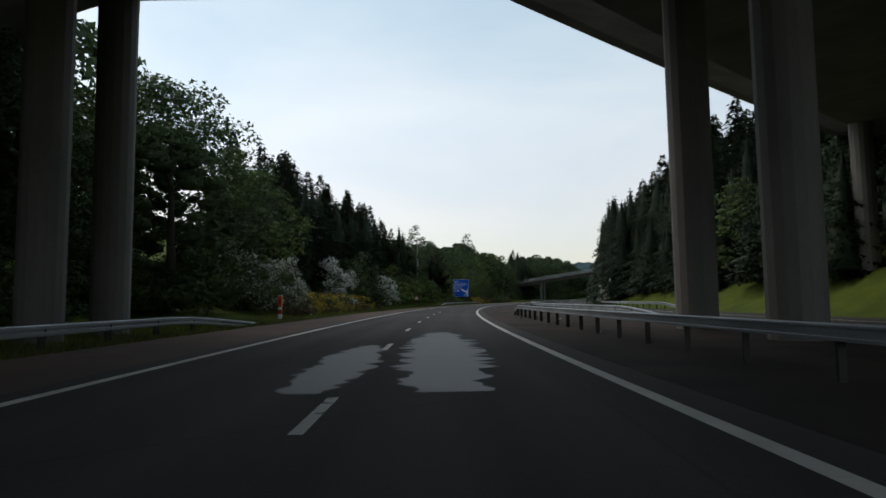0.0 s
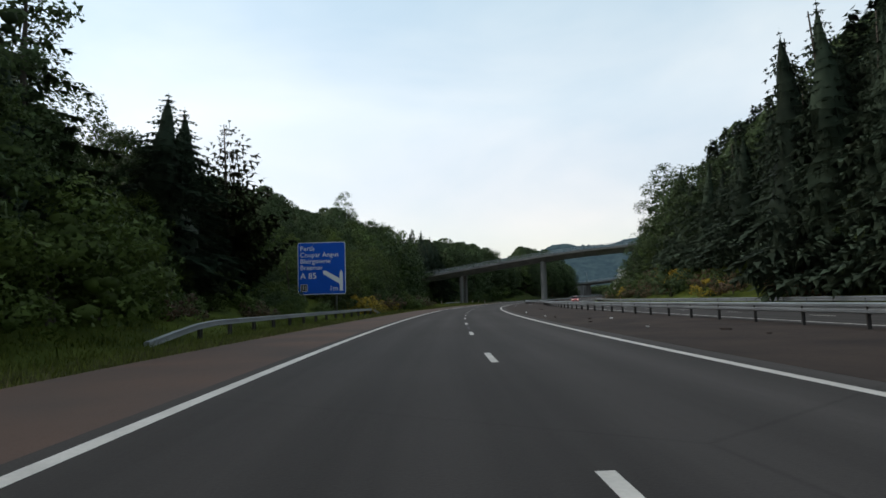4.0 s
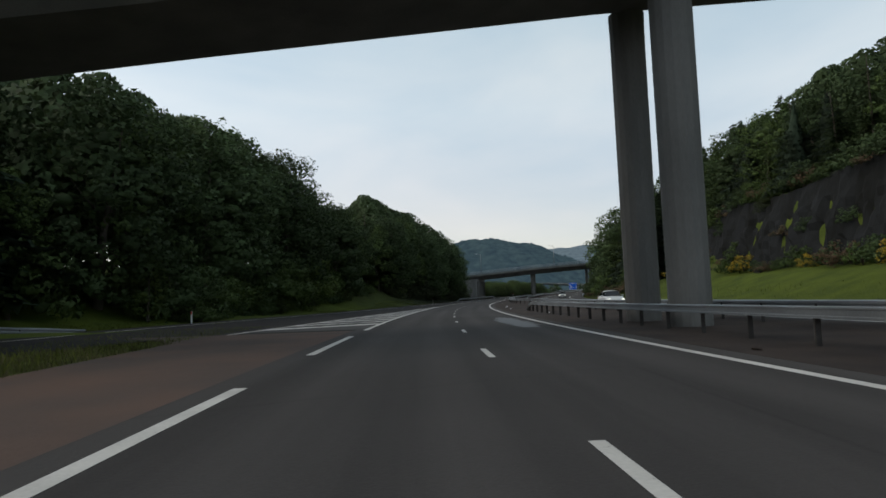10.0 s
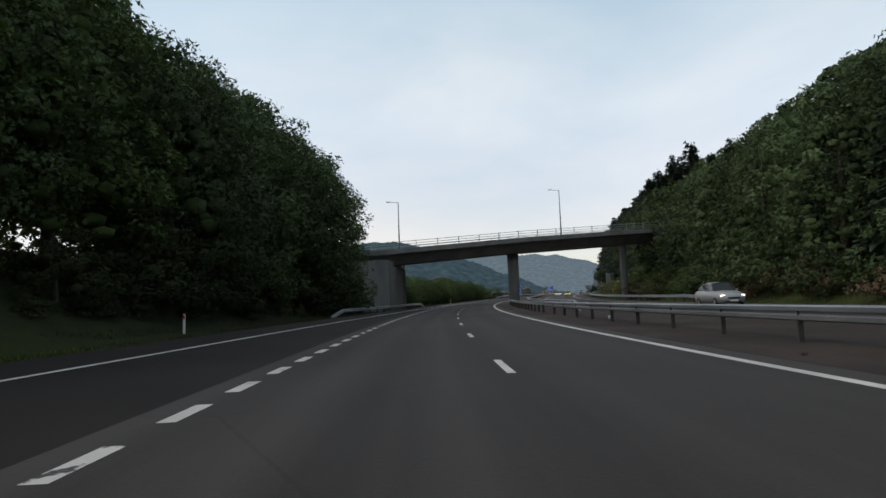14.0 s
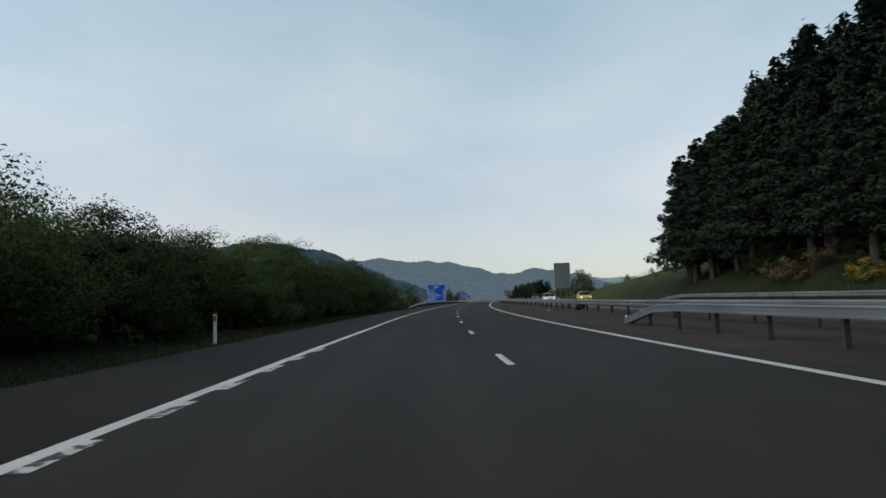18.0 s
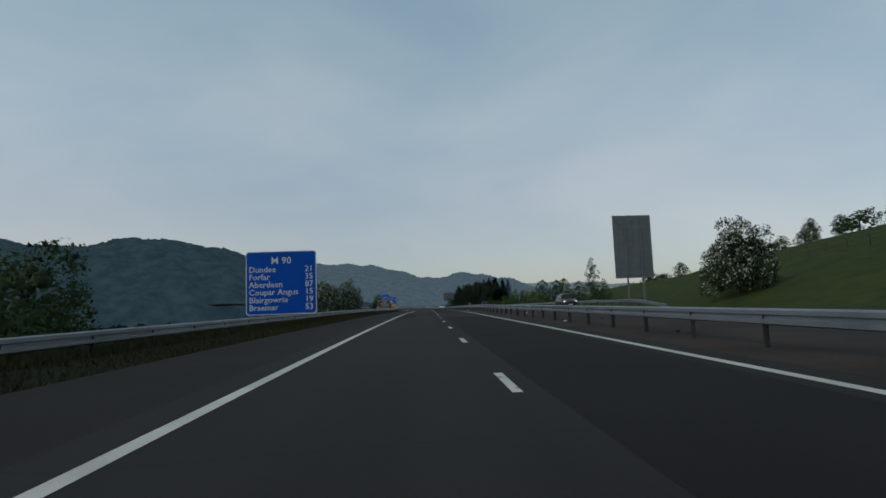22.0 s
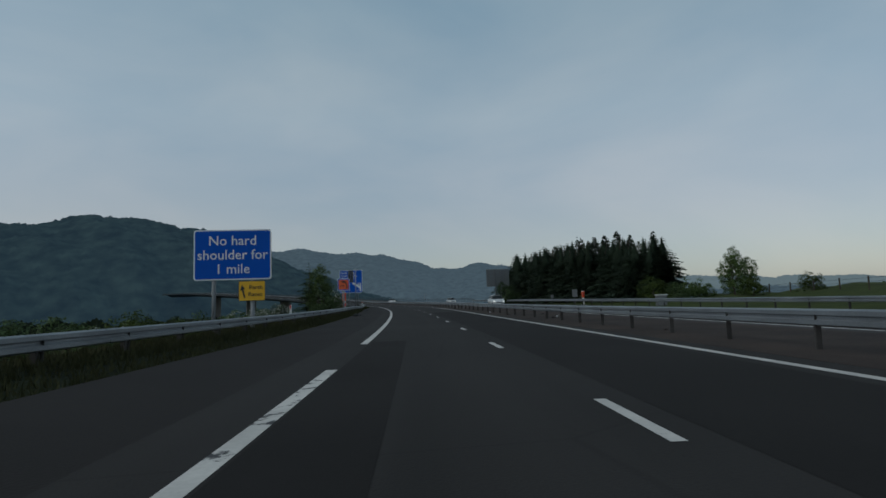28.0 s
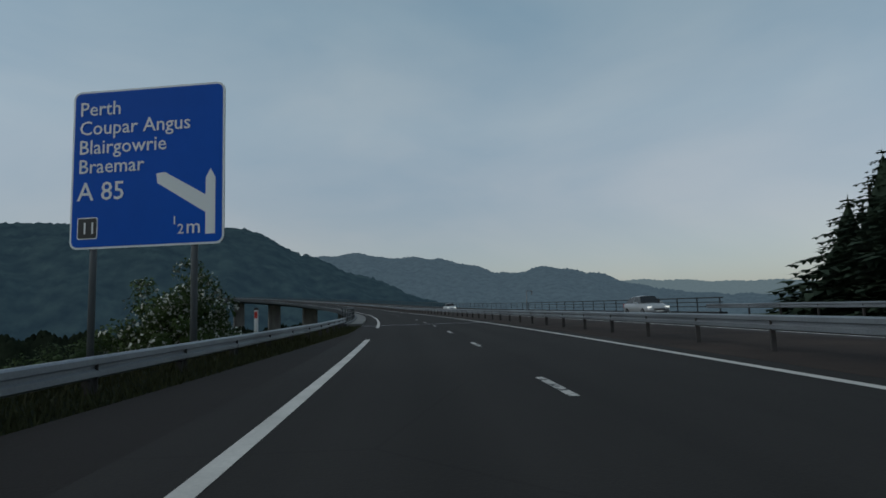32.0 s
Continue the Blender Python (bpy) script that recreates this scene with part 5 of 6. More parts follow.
# the third bridge, skewed, with an abutment on the left and street lamps on it
Z3 = ((-60, -20, -11.5, 6, 31, 60, 90), (6.4, 7.3, 8.0, 9.6, 11.3, 12.4, 13.0))
b3 = overbridge("concrete road bridge with grey abutment over the motorway", [x for x in range(-60, 91, 3)], lambda u: 504.5 + 0.5 * u,
                lambda u: float(np.interp(u, *Z3)), 4.9, 1.9,
                [(508.4, 6.7, -0.2, 7.8, 0.82), (515.0, 24.5, lift(515, 24.5) - 0.3, 9.2, 0.5), (520.5, 25.5, lift(520, 25) - 0.3, 9.2, 0.5)], 3.2, (0.3, 0.6, 0.95), 0.62)


def abutment():
    bm = bmesh.new()
    P = [(491.5, -9.9), (506.0, -9.9), (511.0, -16.0), (480.0, -20.0)]
    lo = [at(s, u, -0.3) for s, u in P]
    hi = [at(s, u, 0) + Vector((0, 0, float(np.interp(u, *Z3)) - 1.6)) for s, u in P]
    a, b = [bm.verts.new(v) for v in lo], [bm.verts.new(v) for v in hi]
    for i in range(4):
        bm.faces.new((a[i], a[(i + 1) % 4], b[(i + 1) % 4], b[i]))
    bm.faces.new(b)
    bmesh.ops.recalc_face_normals(bm, faces=bm.faces)
    part("abutment", bm, CONCRETE, b3, "grey stained concrete abutment wall")
    for s in np.arange(492.5, 506, 1.5):
        q = box_bm(0.12, 0.55, 6.0, 0.02, (0, 0, 3.0))
        f = part("wall_rib", q, CONCRETE, b3)
        f.matrix_local = spot(float(s), -9.86, -0.2, 90)


abutment()


def street_lamp(s, u, z, h, arm):
    ob = anchor("street_lamp", spot(s, u, z), "thin grey steel street lamp standing on the bridge", "street lamp", "lamps on the bridge")
    part("pole", tube_bm(0.10, 0.055, h, 10), GREY_POST, ob, smooth=True)
    d = -1 if arm < 0 else 1
    bm = tube_bm(0.035, 0.03, abs(arm), 8, None, Matrix.Translation((0, 0, h - 0.05)) @ pose(0, 0, 0, 0, d * 84, 0))
    part("bracket", bm, GREY_POST, ob)
    q = box_bm(0.62, 0.24, 0.13, 0.05, (arm + d * 0.28, 0, h + abs(arm) * 0.1))
    part("lantern", q, WHITE_PLASTIC, ob)


street_lamp(496.2, -9.0, 7.9, 6.9, -1.1)
street_lamp(507.2, 14.2, 10.2, 7.0, -1.1)
street_lamp(519.5, 38.0, 11.6, 7.0, -1.1)


DARK_STEEL = mat("dark_painted_steel", (0.040, 0.046, 0.050), 0.6, 0.2, var=0.25, scale=3, fine=8)


def river_bridge():
    """The long bridge that carries both roads on over the valley, curving to the left."""
    ob = anchor("motorway_bridge", Matrix.Identity(4), "long concrete motorway bridge with steel railings curving over the valley", "bridge")
    ss = np.arange(944.0, 1417.0, 8.0)

    def edge(u_of):
        line = []
        for x in ss:
            p, a, b = at(x, u_of(x)), at(x - 1, u_of(x - 1)), at(x + 1, u_of(x + 1))
            d = b - a
            line.append((p, Vector((d.y, -d.x, 0)).normalized()))
        return line

    left, right = (lambda s: -5.9), (lambda s: float(opp_in(s)) + 12.2)
    for f, sgn in ((left, -1), (right, 1)):
        line = edge(f)
        sweep("edge_beam", line, [(-0.3, 0.16), (-0.3, -0.7), (0.3, -0.7), (0.3, 0.16)], DARK_STEEL, ob)
        parapet(line, 0.0, ob, 3.2, 1.1, (0.38, 0.72, 1.06), 0.16, DARK_STEEL)
    sweep("girder", edge(lambda s: 8.0), [(-10.5, -0.36), (-6.0, -2.4), (6.0, -2.4), (10.5, -0.36)], DARK_STEEL, ob)
    for x in range(990, 1380, 70):
        bm = box_bm(7.0, 2.0, 44.0, 0.3, (0, 0, -24.3))
        part("pier", bm, CONCRETE, ob).matrix_local = spot(float(x), 8.0)
    strip("footway", 946, 1416, -5.6, -4.6, 0.10, CONCRETE, ob, 6.0, 0.2)
    for a, b in ((-4.6, 4.3), (float(opp_in(944)), float(opp_in(944)) + 11.4)):
        strip("expansion_joint", 943.0, 943.35, a, b, 0.004, STEEL, ob, 0.3)


river_bridge()


def detector_mast(s, u, h):
    ob = anchor("detector_mast", spot(s, u), "thin dark roadside mast with a square frame on top", "mast")
    part("pole", tube_bm(0.07, 0.06, h, 8), GREY_POST, ob, smooth=True)
    part("arm", box_bm(0.7, 0.08, 0.08, 0.01, (0.35, 0, h)), GREY_POST, ob)
    part("detector", box_bm(0.12, 0.2, 0.5, 0.02, (0.66, 0, h - 0.25)), GREY_POST, ob)


detector_mast(973.5, 15.0, 2.7)


# ---- crash barriers ----
BEAM = [(0.045, 0.00), (0.085, 0.03), (0.085, 0.11), (0.035, 0.14), (0.035, 0.18), (0.085, 0.21), (0.085, 0.29), (0.045, 0.32),
        (-0.045, 0.32), (-0.085, 0.29), (-0.085, 0.21), (-0.035, 0.18), (-0.035, 0.14), (-0.085, 0.11), (-0.085, 0.03), (-0.045, 0.0)]


BOX_BEAM = [(0.10, 0.00), (0.10, 0.045), (0.088, 0.055), (0.088, 0.165), (0.10, 0.175), (0.10, 0.21), (0.085, 0.225),
            (-0.085, 0.225), (-0.10, 0.21), (-0.10, 0.175), (-0.088, 0.165), (-0.088, 0.055), (-0.10, 0.045), (-0.10, 0.00)]


def barrier(label, s0, s1, u, gap=3.2, top=0.76, ramp0=True, ramp1=True, back=0.0, beam=BEAM, run=9.0):
    """A steel beam barrier: beam lengths and posts; its free ends slope down into the ground."""
    f = u if callable(u) else (lambda s: u)
    ob = anchor("crash_barrier", Matrix.Identity(4), label, "crash barrier", "steel barriers along the road")

    def low(s):
        k = 1.0
        if ramp0:
            k = min(k, max(0.0, (s - s0) / run))
        if ramp1:
            k = min(k, max(0.0, (s1 - s) / run))
        return -0.56 * (1 - k) ** 1.2

    def ground(s):
        return max(-0.14, lift(s, f(s))) if f(s) < -7.7 else 0.0

    s = s0
    while s < s1 - 0.5:
        e = min(s + 9.6, s1)
        line = []
        for x in np.linspace(s, e + 0.12, 6):
            p, q = at(x - 0.5, f(x - 0.5)), at(x + 0.5, f(x + 0.5))
            d = q - p
            c = at(x, f(x)) + Vector((0, 0, top - beam[len(beam) // 2][1] + low(x) + ground(x)))
            line.append((c, Vector((d.y, -d.x, 0)).normalized()))
        sweep("beam", line, beam, STEEL, ob)
        s = e
    first = None
    n = int((s1 - s0) / gap)
    for i in range(n):
        x = s0 + 1.0 + i * gap
        if low(x) < -0.25:
            continue
        m = spot(x, f(x) + back, ground(x) + low(x) - 0.02)
        if first is None:
            bm = box_bm(0.055, 0.13, top - 0.04, 0.0, (0, 0, (top - 0.04) / 2 - 0.05))
            box_bm(0.11, 0.02, top - 0.04, 0.0, (0.028, 0.06, (top - 0.04) / 2 - 0.05), bm)
            box_bm(0.11, 0.02, top - 0.04, 0.0, (-0.028, -0.06, (top - 0.04) / 2 - 0.05), bm)
            first = part("post", bm, POST_STEEL, ob)
            first.matrix_local = m
        else:
            again("post", first, ob, m)
    return ob


def late_u(s):
    return float(np.interp(s, (459, 470, 530, 600, 645, 1120), (9.0, 9.6, 9.0, 8.9, 5.6, 5.6)))


def mid_u(s):
    return float(np.interp(s, (282, 300, 330, 378, 388, 394, 400, 410, 426, 456), (9.1, 9.6, 10.8, 10.9, 9.8, 8.6, 7.7, 6.9, 6.35, 6.0)))


barrier("galvanised steel barrier beside the viaduct column", -58, 47, 6.5, 2.4, ramp0=False, beam=BOX_BEAM, run=3.5)
barrier("long galvanised steel barrier in the central reserve", 24, 279, lambda s: float(np.interp(s, (24, 238, 248, 254, 260, 268, 279), (11.2, 11.0, 9.9, 8.4, 7.1, 6.4, 6.2))), ramp1=False)
barrier("galvanised steel barrier guarding the bridge column", 279.05, 349, 6.2, 2.4, ramp0=False, beam=BOX_BEAM, run=3.5)
barrier("long galvanised steel barrier along the brown reserve", 282, 456, mid_u, ramp1=False, run=3.0)
barrier("steel barrier along the far side of the reserve", 459, 555, late_u, ramp1=False, run=3.0)
barrier("galvanised steel barrier guarding the bridge pier", 456.05, 553, 6.0, 2.4, ramp0=False, beam=BOX_BEAM, run=3.5)
barrier("long galvanised steel barrier between the carriageways", 555.1, 1416, late_u, ramp0=False, ramp1=False)
barrier("galvanised steel barrier on the grass verge", -55, 34, -9.5)
barrier("weathered steel barrier before the blue sign", 140, 191, -10.9, 3.2, beam=BOX_BEAM, run=5.0)
barrier("galvanised steel barrier beside the slip road", 302, 334, lambda s: -22.6)
barrier("steel barrier before the bridge abutment", 468, 521, lambda s: float(np.interp(s, (468, 490, 521), (-11.4, -9.8, -9.4))), run=4.0)
barrier("long galvanised steel barrier along the verge", 632, 946, lambda s: float(np.interp(s, (632, 645, 800, 880, 895, 930, 1120), (-10.4, -9.3, -8.9, -8.0, -7.3, -5.9, -5.6))), 3.2, 0.57, ramp1=False)
barrier("galvanised steel barrier across the oncoming road", 60, 300, 24.2)
barrier("galvanised steel barrier across the oncoming road", 470, 604, 23.8)
barrier("galvanised steel barrier across the oncoming road", 700, 946, lambda s: opp_in(s) + 12.2, ramp1=False)


# ---- signs ----
def letters(text, size, parent, x, z, material=SIGN_WHITE, y=-0.035, align="LEFT", name="lettering", bold=0.004):
    """Raised lettering in the plane of a sign face."""
    cu = bpy.data.curves.new("lettering", "FONT")
    cu.body, cu.size, cu.extrude, cu.offset = text, size, 0.004, bold * size
    cu.align_x, cu.resolution_u = align, 2
    tmp = bpy.data.objects.new("lettering", cu)
    scene.collection.objects.link(tmp)
    bpy.context.view_layer.update()
    me = bpy.data.meshes.new_from_object(tmp.evaluated_get(bpy.context.evaluated_depsgraph_get()))
    bpy.data.objects.remove(tmp)
    bpy.data.curves.remove(cu)
    me.materials.clear()
    me.materials.append(material)
    ob = new(name, me)
    ob.parent = parent
    ob.matrix_local = pose(x, y, z, 90, 0, 0)
    return ob


def plate(w, h, r, t, y0, x0=0.0, z0=0.0, bm=None):
    """A rounded plate standing in the xz plane, its front at y0."""
    bm = bm or bmesh.new()
    pts = []
    for cx, cz, a0 in ((w / 2 - r, h / 2 - r, 0), (-w / 2 + r, h / 2 - r, 90), (-w / 2 + r, -h / 2 + r, 180), (w / 2 - r, -h / 2 + r, 270)):
        for k in range(6):
            a = radians(a0 + 18 * k)
            pts.append((x0 + cx + r * math.cos(a), z0 + h / 2 + cz + r * math.sin(a)))
    f = [bm.verts.new((x, y0, z)) for x, z in pts]
    b = [bm.verts.new((x, y0 + t, z)) for x, z in pts]
    bm.faces.new(f)
    bm.faces.new(list(reversed(b)))
    for i in range(len(pts)):
        bm.faces.new((f[i], b[i], b[(i + 1) % len(pts)], f[(i + 1) % len(pts)]))
    bmesh.ops.recalc_face_normals(bm, faces=bm.faces)
    return bm


def polygon_part(name, pts, y, material, parent, t=0.004):
    bm = bmesh.new()
    f = [bm.verts.new((x, y, z)) for x, z in pts]
    b = [bm.verts.new((x, y + t, z)) for x, z in pts]
    bm.faces.new(f)
    bm.faces.new(list(reversed(b)))
    for i in range(len(pts)):
        bm.faces.new((f[i], b[i], b[(i + 1) % len(pts)], f[(i + 1) % len(pts)]))
    bmesh.ops.recalc_face_normals(bm, faces=bm.faces)
    return part(name, bm, material, parent)


def sign_board(label, s, u, z, w, h, face, border, posts=(-0.3, 0.3), rz=0.0, name="road_sign", edge=0.055, foot=None):
    """A board with its lower edge z over the road, on posts down to the ground; the face looks back along the road."""
    ob = anchor(name, spot(s, u, 0, rz), label, "road sign")
    part("panel", plate(w, h, min(w, h) * 0.05, 0.03, 0.0, 0, z), SIGN_BACK, ob)
    part("border", plate(w, h, min(w, h) * 0.05, 0.004, -0.006, 0, z), border, ob)
    part("face", plate(w - 2 * edge, h - 2 * edge, min(w, h) * 0.04, 0.004, -0.012, 0, z + edge), face, ob)
    g = lift(s, u) if foot is None else foot
    for f in posts:
        bm = tube_bm(0.09, 0.09, z + h * 0.92 - g + 0.3, 10, None, Matrix.Translation((f * w, 0.12, g - 0.3)))
        part("post", bm, GREY_POST, ob, smooth=True)
    for k in (0.2, 0.5, 0.8):
        part("rail", box_bm(w * 0.94, 0.05, 0.07, 0, (0, 0.055, z + h * k)), SIGN_BACK, ob)
    return ob


def fork(ob, x, z, h, name="arrow"):
    """The leaving-road arrow: a straight stem and a branch to the left."""
    w = h * 0.155
    pts = [(x - w / 2, z), (x + w / 2, z), (x + w / 2, z + h * 0.86), (x, z + h), (x - w / 2, z + h * 0.86), (x - w / 2, z + h * 0.60),
           (x - h * 0.74, z + h * 0.985), (x - h * 0.88, z + h * 0.97), (x - h * 0.86, z + h * 0.82), (x - w / 2, z + h * 0.33)]
    polygon_part(name, pts, -0.020, SIGN_WHITE, ob)


def junction_sign(label, s, u, z, w, h, dist, rz):
    ob = sign_board(label, s, u, z, w, h, SIGN_BLUE, SIGN_WHITE, (-0.36, 0.30), rz)
    k = h / 4.9
    x0 = -w / 2 + 0.22 * k
    for i, t in enumerate(("Perth", "Coupar Angus", "Blairgowrie", "Braemar")):
        letters(t, 0.62 * k, ob, x0, z + h - (0.78 + 0.60 * i) * k, y=-0.022)
    letters("A 85", 0.80 * k, ob, x0, z + h - 3.42 * k, y=-0.022)
    part("number_panel", plate(0.66 * k, 0.66 * k, 0.06, 0.004, -0.018, x0 + 0.36 * k, z + 0.30 * k), SIGN_WHITE, ob)
    part("number_panel", plate(0.60 * k, 0.60 * k, 0.05, 0.004, -0.022, x0 + 0.36 * k, z + 0.33 * k), SIGN_BLACK, ob)
    letters("11", 0.50 * k, ob, x0 + 0.16 * k, z + 0.46 * k, y=-0.030)
    fork(ob, w / 2 - 0.42 * k, z + 0.30 * k, 1.95 * k)
    if dist == "half":
        letters("1", 0.36 * k, ob, w / 2 - 1.62 * k, z + 0.62 * k, y=-0.022)
        letters("2", 0.42 * k, ob, w / 2 - 1.44 * k, z + 0.34 * k, y=-0.022)
        letters("m", 0.62 * k, ob, w / 2 - 1.18 * k, z + 0.34 * k, y=-0.022)
    else:
        letters("1m", 0.66 * k, ob, w / 2 - 1.55 * k, z + 0.34 * k, y=-0.022)
    return ob


junction_sign("tall blue motorway junction sign with white fork arrow on the verge", 178.6, -14.35, 2.2, 4.75, 5.2, "mile", 4)
junction_sign("blue half mile junction sign with white fork arrow behind the barrier", 918.4, -8.85, 2.95, 4.35, 4.35, "half", -10.5)


def distance_sign():
    w, h, z = 4.7, 4.3, 0.75
    ob = sign_board("blue motorway distance sign with white place names behind the barrier", 684.5, -10.8, z, w, h, SIGN_BLUE, SIGN_WHITE, (-0.3, 0.3), 4)
    letters("M 90", 0.66, ob, 0, z + h - 0.86, y=-0.022, align="CENTER")
    for i, (t, n) in enumerate((("Dundee", "21"), ("Forfar", "35"), ("Aberdeen", "87"), ("Coupar Angus", "15"), ("Blairgowrie", "19"), ("Braemar", "53"))):
        letters(t, 0.56, ob, -w / 2 + 0.2, z + h - 1.42 - 0.515 * i, y=-0.022)
        letters(n, 0.56, ob, w / 2 - 0.22, z + h - 1.42 - 0.515 * i, y=-0.022, align="RIGHT")


distance_sign()


def shoulder_sign():
    w, h, z = 3.3, 2.2, 2.35
    ob = sign_board("small blue sign warning of no hard shoulder", 827.5, -9.8, z, w, h, SIGN_BLUE, SIGN_WHITE, (-0.25, 0.25), 2, foot=-1.2)
    for i, t in enumerate(("No hard", "shoulder for", "1 mile")):
        letters(t, 0.60, ob, 0, z + h - 0.68 - 0.62 * i, y=-0.022, align="CENTER")
    y = sign_board("small yellow event direction sign under the blue sign", 827.4, -8.95, 1.42, 1.12, 0.86, SIGN_YELLOW, SIGN_BLACK, (0.0,), 2, edge=0.02, foot=-1.0)
    letters("Perth", 0.26, y, -0.12, 1.92, SIGN_BLACK, y=-0.022)
    letters("Races", 0.26, y, -0.16, 1.62, SIGN_BLACK, y=-0.022)
    polygon_part("arrow", [(-0.34, 1.55), (-0.27, 1.57), (-0.36, 1.92), (-0.28, 1.92), (-0.42, 2.12), (-0.50, 1.86), (-0.43, 1.89)], -0.020, SIGN_BLACK, y)


shoulder_sign()


def sos_sign():
    z = 2.6
    ob = sign_board("square orange emergency telephone sign with blue border", 871.4, -8.8, z, 1.38, 1.38, SIGN_BLUE, SIGN_WHITE, (0.0,), 2, edge=0.04, foot=-0.8)
    part("field", plate(1.10, 1.10, 0.06, 0.004, -0.018, 0, z + 0.14), SIGN_ORANGE, ob)
    letters("SOS", 0.34, ob, -0.48, z + 0.42, SIGN_BLACK, y=-0.024)
    pts = [(-0.22, 1.10), (0.02, 1.16), (0.30, 0.96), (0.42, 0.66), (0.44, 0.34), (0.34, 0.24), (0.26, 0.30), (0.30, 0.46), (0.28, 0.66), (0.16, 0.86), (-0.02, 0.94), (-0.12, 0.88), (-0.24, 0.98)]
    polygon_part("telephone_symbol", [(x, z + zz) for x, zz in pts], -0.024, SIGN_BLACK, ob)


sos_sign()


def phone_box(s, u, k=1.0):
    ob = anchor("emergency_telephone", spot(s, u, lift(s, u)), "orange and grey roadside emergency telephone post", "emergency telephone", "emergency telephones")
    part("pedestal", box_bm(0.24 * k, 0.22 * k, 1.0 * k, 0.02, (0, 0, 0.48 * k)), WHITE_PLASTIC, ob)
    part("band", box_bm(0.25 * k, 0.23 * k, 0.34 * k, 0.01, (0, 0, 0.62 * k)), RED_PAINT, ob)
    part("cabinet", box_bm(0.31 * k, 0.28 * k, 0.82 * k, 0.03, (0, 0, 1.39 * k)), SIGN_ORANGE, ob)
    part("door", box_bm(0.22 * k, 0.02, 0.44 * k, 0.01, (0, -0.145 * k, 1.42 * k)), RED_PAINT, ob)
    part("cap", box_bm(0.34 * k, 0.31 * k, 0.07 * k, 0.02, (0, 0, 1.83 * k)), WHITE_PLASTIC, ob)
    part("base_plate", box_bm(0.5 * k, 0.5 * k, 0.06, 0, (0, 0, 0.02)), CONCRETE, ob)


phone_box(44.5, -11.2)
phone_box(875.8, -9.0, 1.25)
phone_box(880.3, 23.0)
phone_box(60.0, 27.0)


def marker(s, u):
    ob = anchor("marker_post", spot(s, u, lift(s, u)), "white plastic marker post with red reflector on the verge", "marker post", "marker posts")
    part("post", box_bm(0.12, 0.06, 1.15, 0.02, (0, 0, 0.52)), WHITE_PLASTIC, ob)
    part("reflector", box_bm(0.09, 0.012, 0.2, 0, (0, -0.034, 0.9)), RED_PAINT, ob)
    part("cap", box_bm(0.13, 0.07, 0.08, 0.02, (0, 0, 1.08)), SIGN_BLACK, ob)


for s, u in ((56, -12.0), (259, -20.6), (268, -18.4), (276.5, -16.3), (285, -14.1), (296.0, -11.6), (306, -9.7), (344, -20.5), (444, -13.4), (552, -9.0), (649, -9.4), (742, -9.2), (838, -9.3), (921, -6.6), (120, 25.4), (240, 25.6)):
    marker(s, u)


def big_back(s, u, z, w, h, label, lean=0.0, cols=5, rows=11):
    """The grey back of a large sign: panel, stiffening rails, posts."""
    ob = anchor("road_sign", spot(s, u, 0, lean), label, "road sign")
    part("panel", box_bm(w, 0.04, h, 0.01, (0, 0, z + h / 2)), SIGN_BACK, ob)
    for i in range(rows):
        part("rail", box_bm(w * 0.98, 0.05, 0.10, 0, (0, -0.045, z + h * (i + 0.5) / rows)), GREY_POST, ob)
    g = lift(s, u)
    for i in range(cols):
        x = -w / 2 + w * (i + 0.5) / cols
        if i in (1, cols - 2):
            part("post", box_bm(0.16, 0.2, z + h * 0.97 - g + 0.3, 0.01, (x, -0.17, (z + h * 0.97 + g - 0.3) / 2)), GREY_POST, ob)
        else:
            part("stiffener", box_bm(0.06, 0.05, h * 0.98, 0, (x, -0.095, z + h / 2)), SIGN_BACK, ob)


big_back(715.7, 24.4, 3.3, 4.9, 7.7, "tall grey back of a large sign for oncoming traffic", 6)
big_back(926.0, 22.5, 3.6, 5.2, 3.7, "grey back of a wide sign beside the oncoming road", 6, 4, 5)
big_back(560.0, 27.5, 3.0, 1.9, 2.6, "small grey sign back on the bank", 6, 3, 4)


def small_back(s, u, z, w, h, label):
    """The pale back of a small plate sign on one post."""
    ob = anchor("small_sign", spot(s, u, lift(s, u)), label, "road sign", "small sign backs by the oncoming road")
    part("panel", plate(w, h, 0.05, 0.02, 0.0, 0, z), SIGN_BACK, ob)
    for k in (0.28, 0.72):
        part("rail", box_bm(w * 0.9, 0.03, 0.05, 0, (0, -0.015, z + h * k)), GREY_POST, ob)
    part("post", tube_bm(0.04, 0.04, z + h, 8, None, Matrix.Translation((0, 0.06, -0.1))), GREY_POST, ob)


small_back(883.5, 23.0, 1.1, 0.75, 1.05, "pale grey back of a small upright sign plate")
small_back(895.0, 23.4, 0.9, 0.5, 0.6, "pale grey back of a small square sign plate")


def cabinet(s, u):
    ob = anchor("roadside_cabinet", spot(s, u, lift(s, u)), "small grey roadside equipment cabinet with a pale roof", "cabinet")
    part("body", box_bm(1.0, 0.5, 1.05, 0.02, (0, 0, 0.5)), GREY_POST, ob)
    part("roof", box_bm(1.14, 0.62, 0.1, 0.03, (0, 0, 1.07)), WHITE_PLASTIC, ob)
    part("door", box_bm(0.44, 0.02, 0.85, 0.01, (-0.23, -0.255, 0.5)), SIGN_BACK, ob)


cabinet(860.0, 24.0)


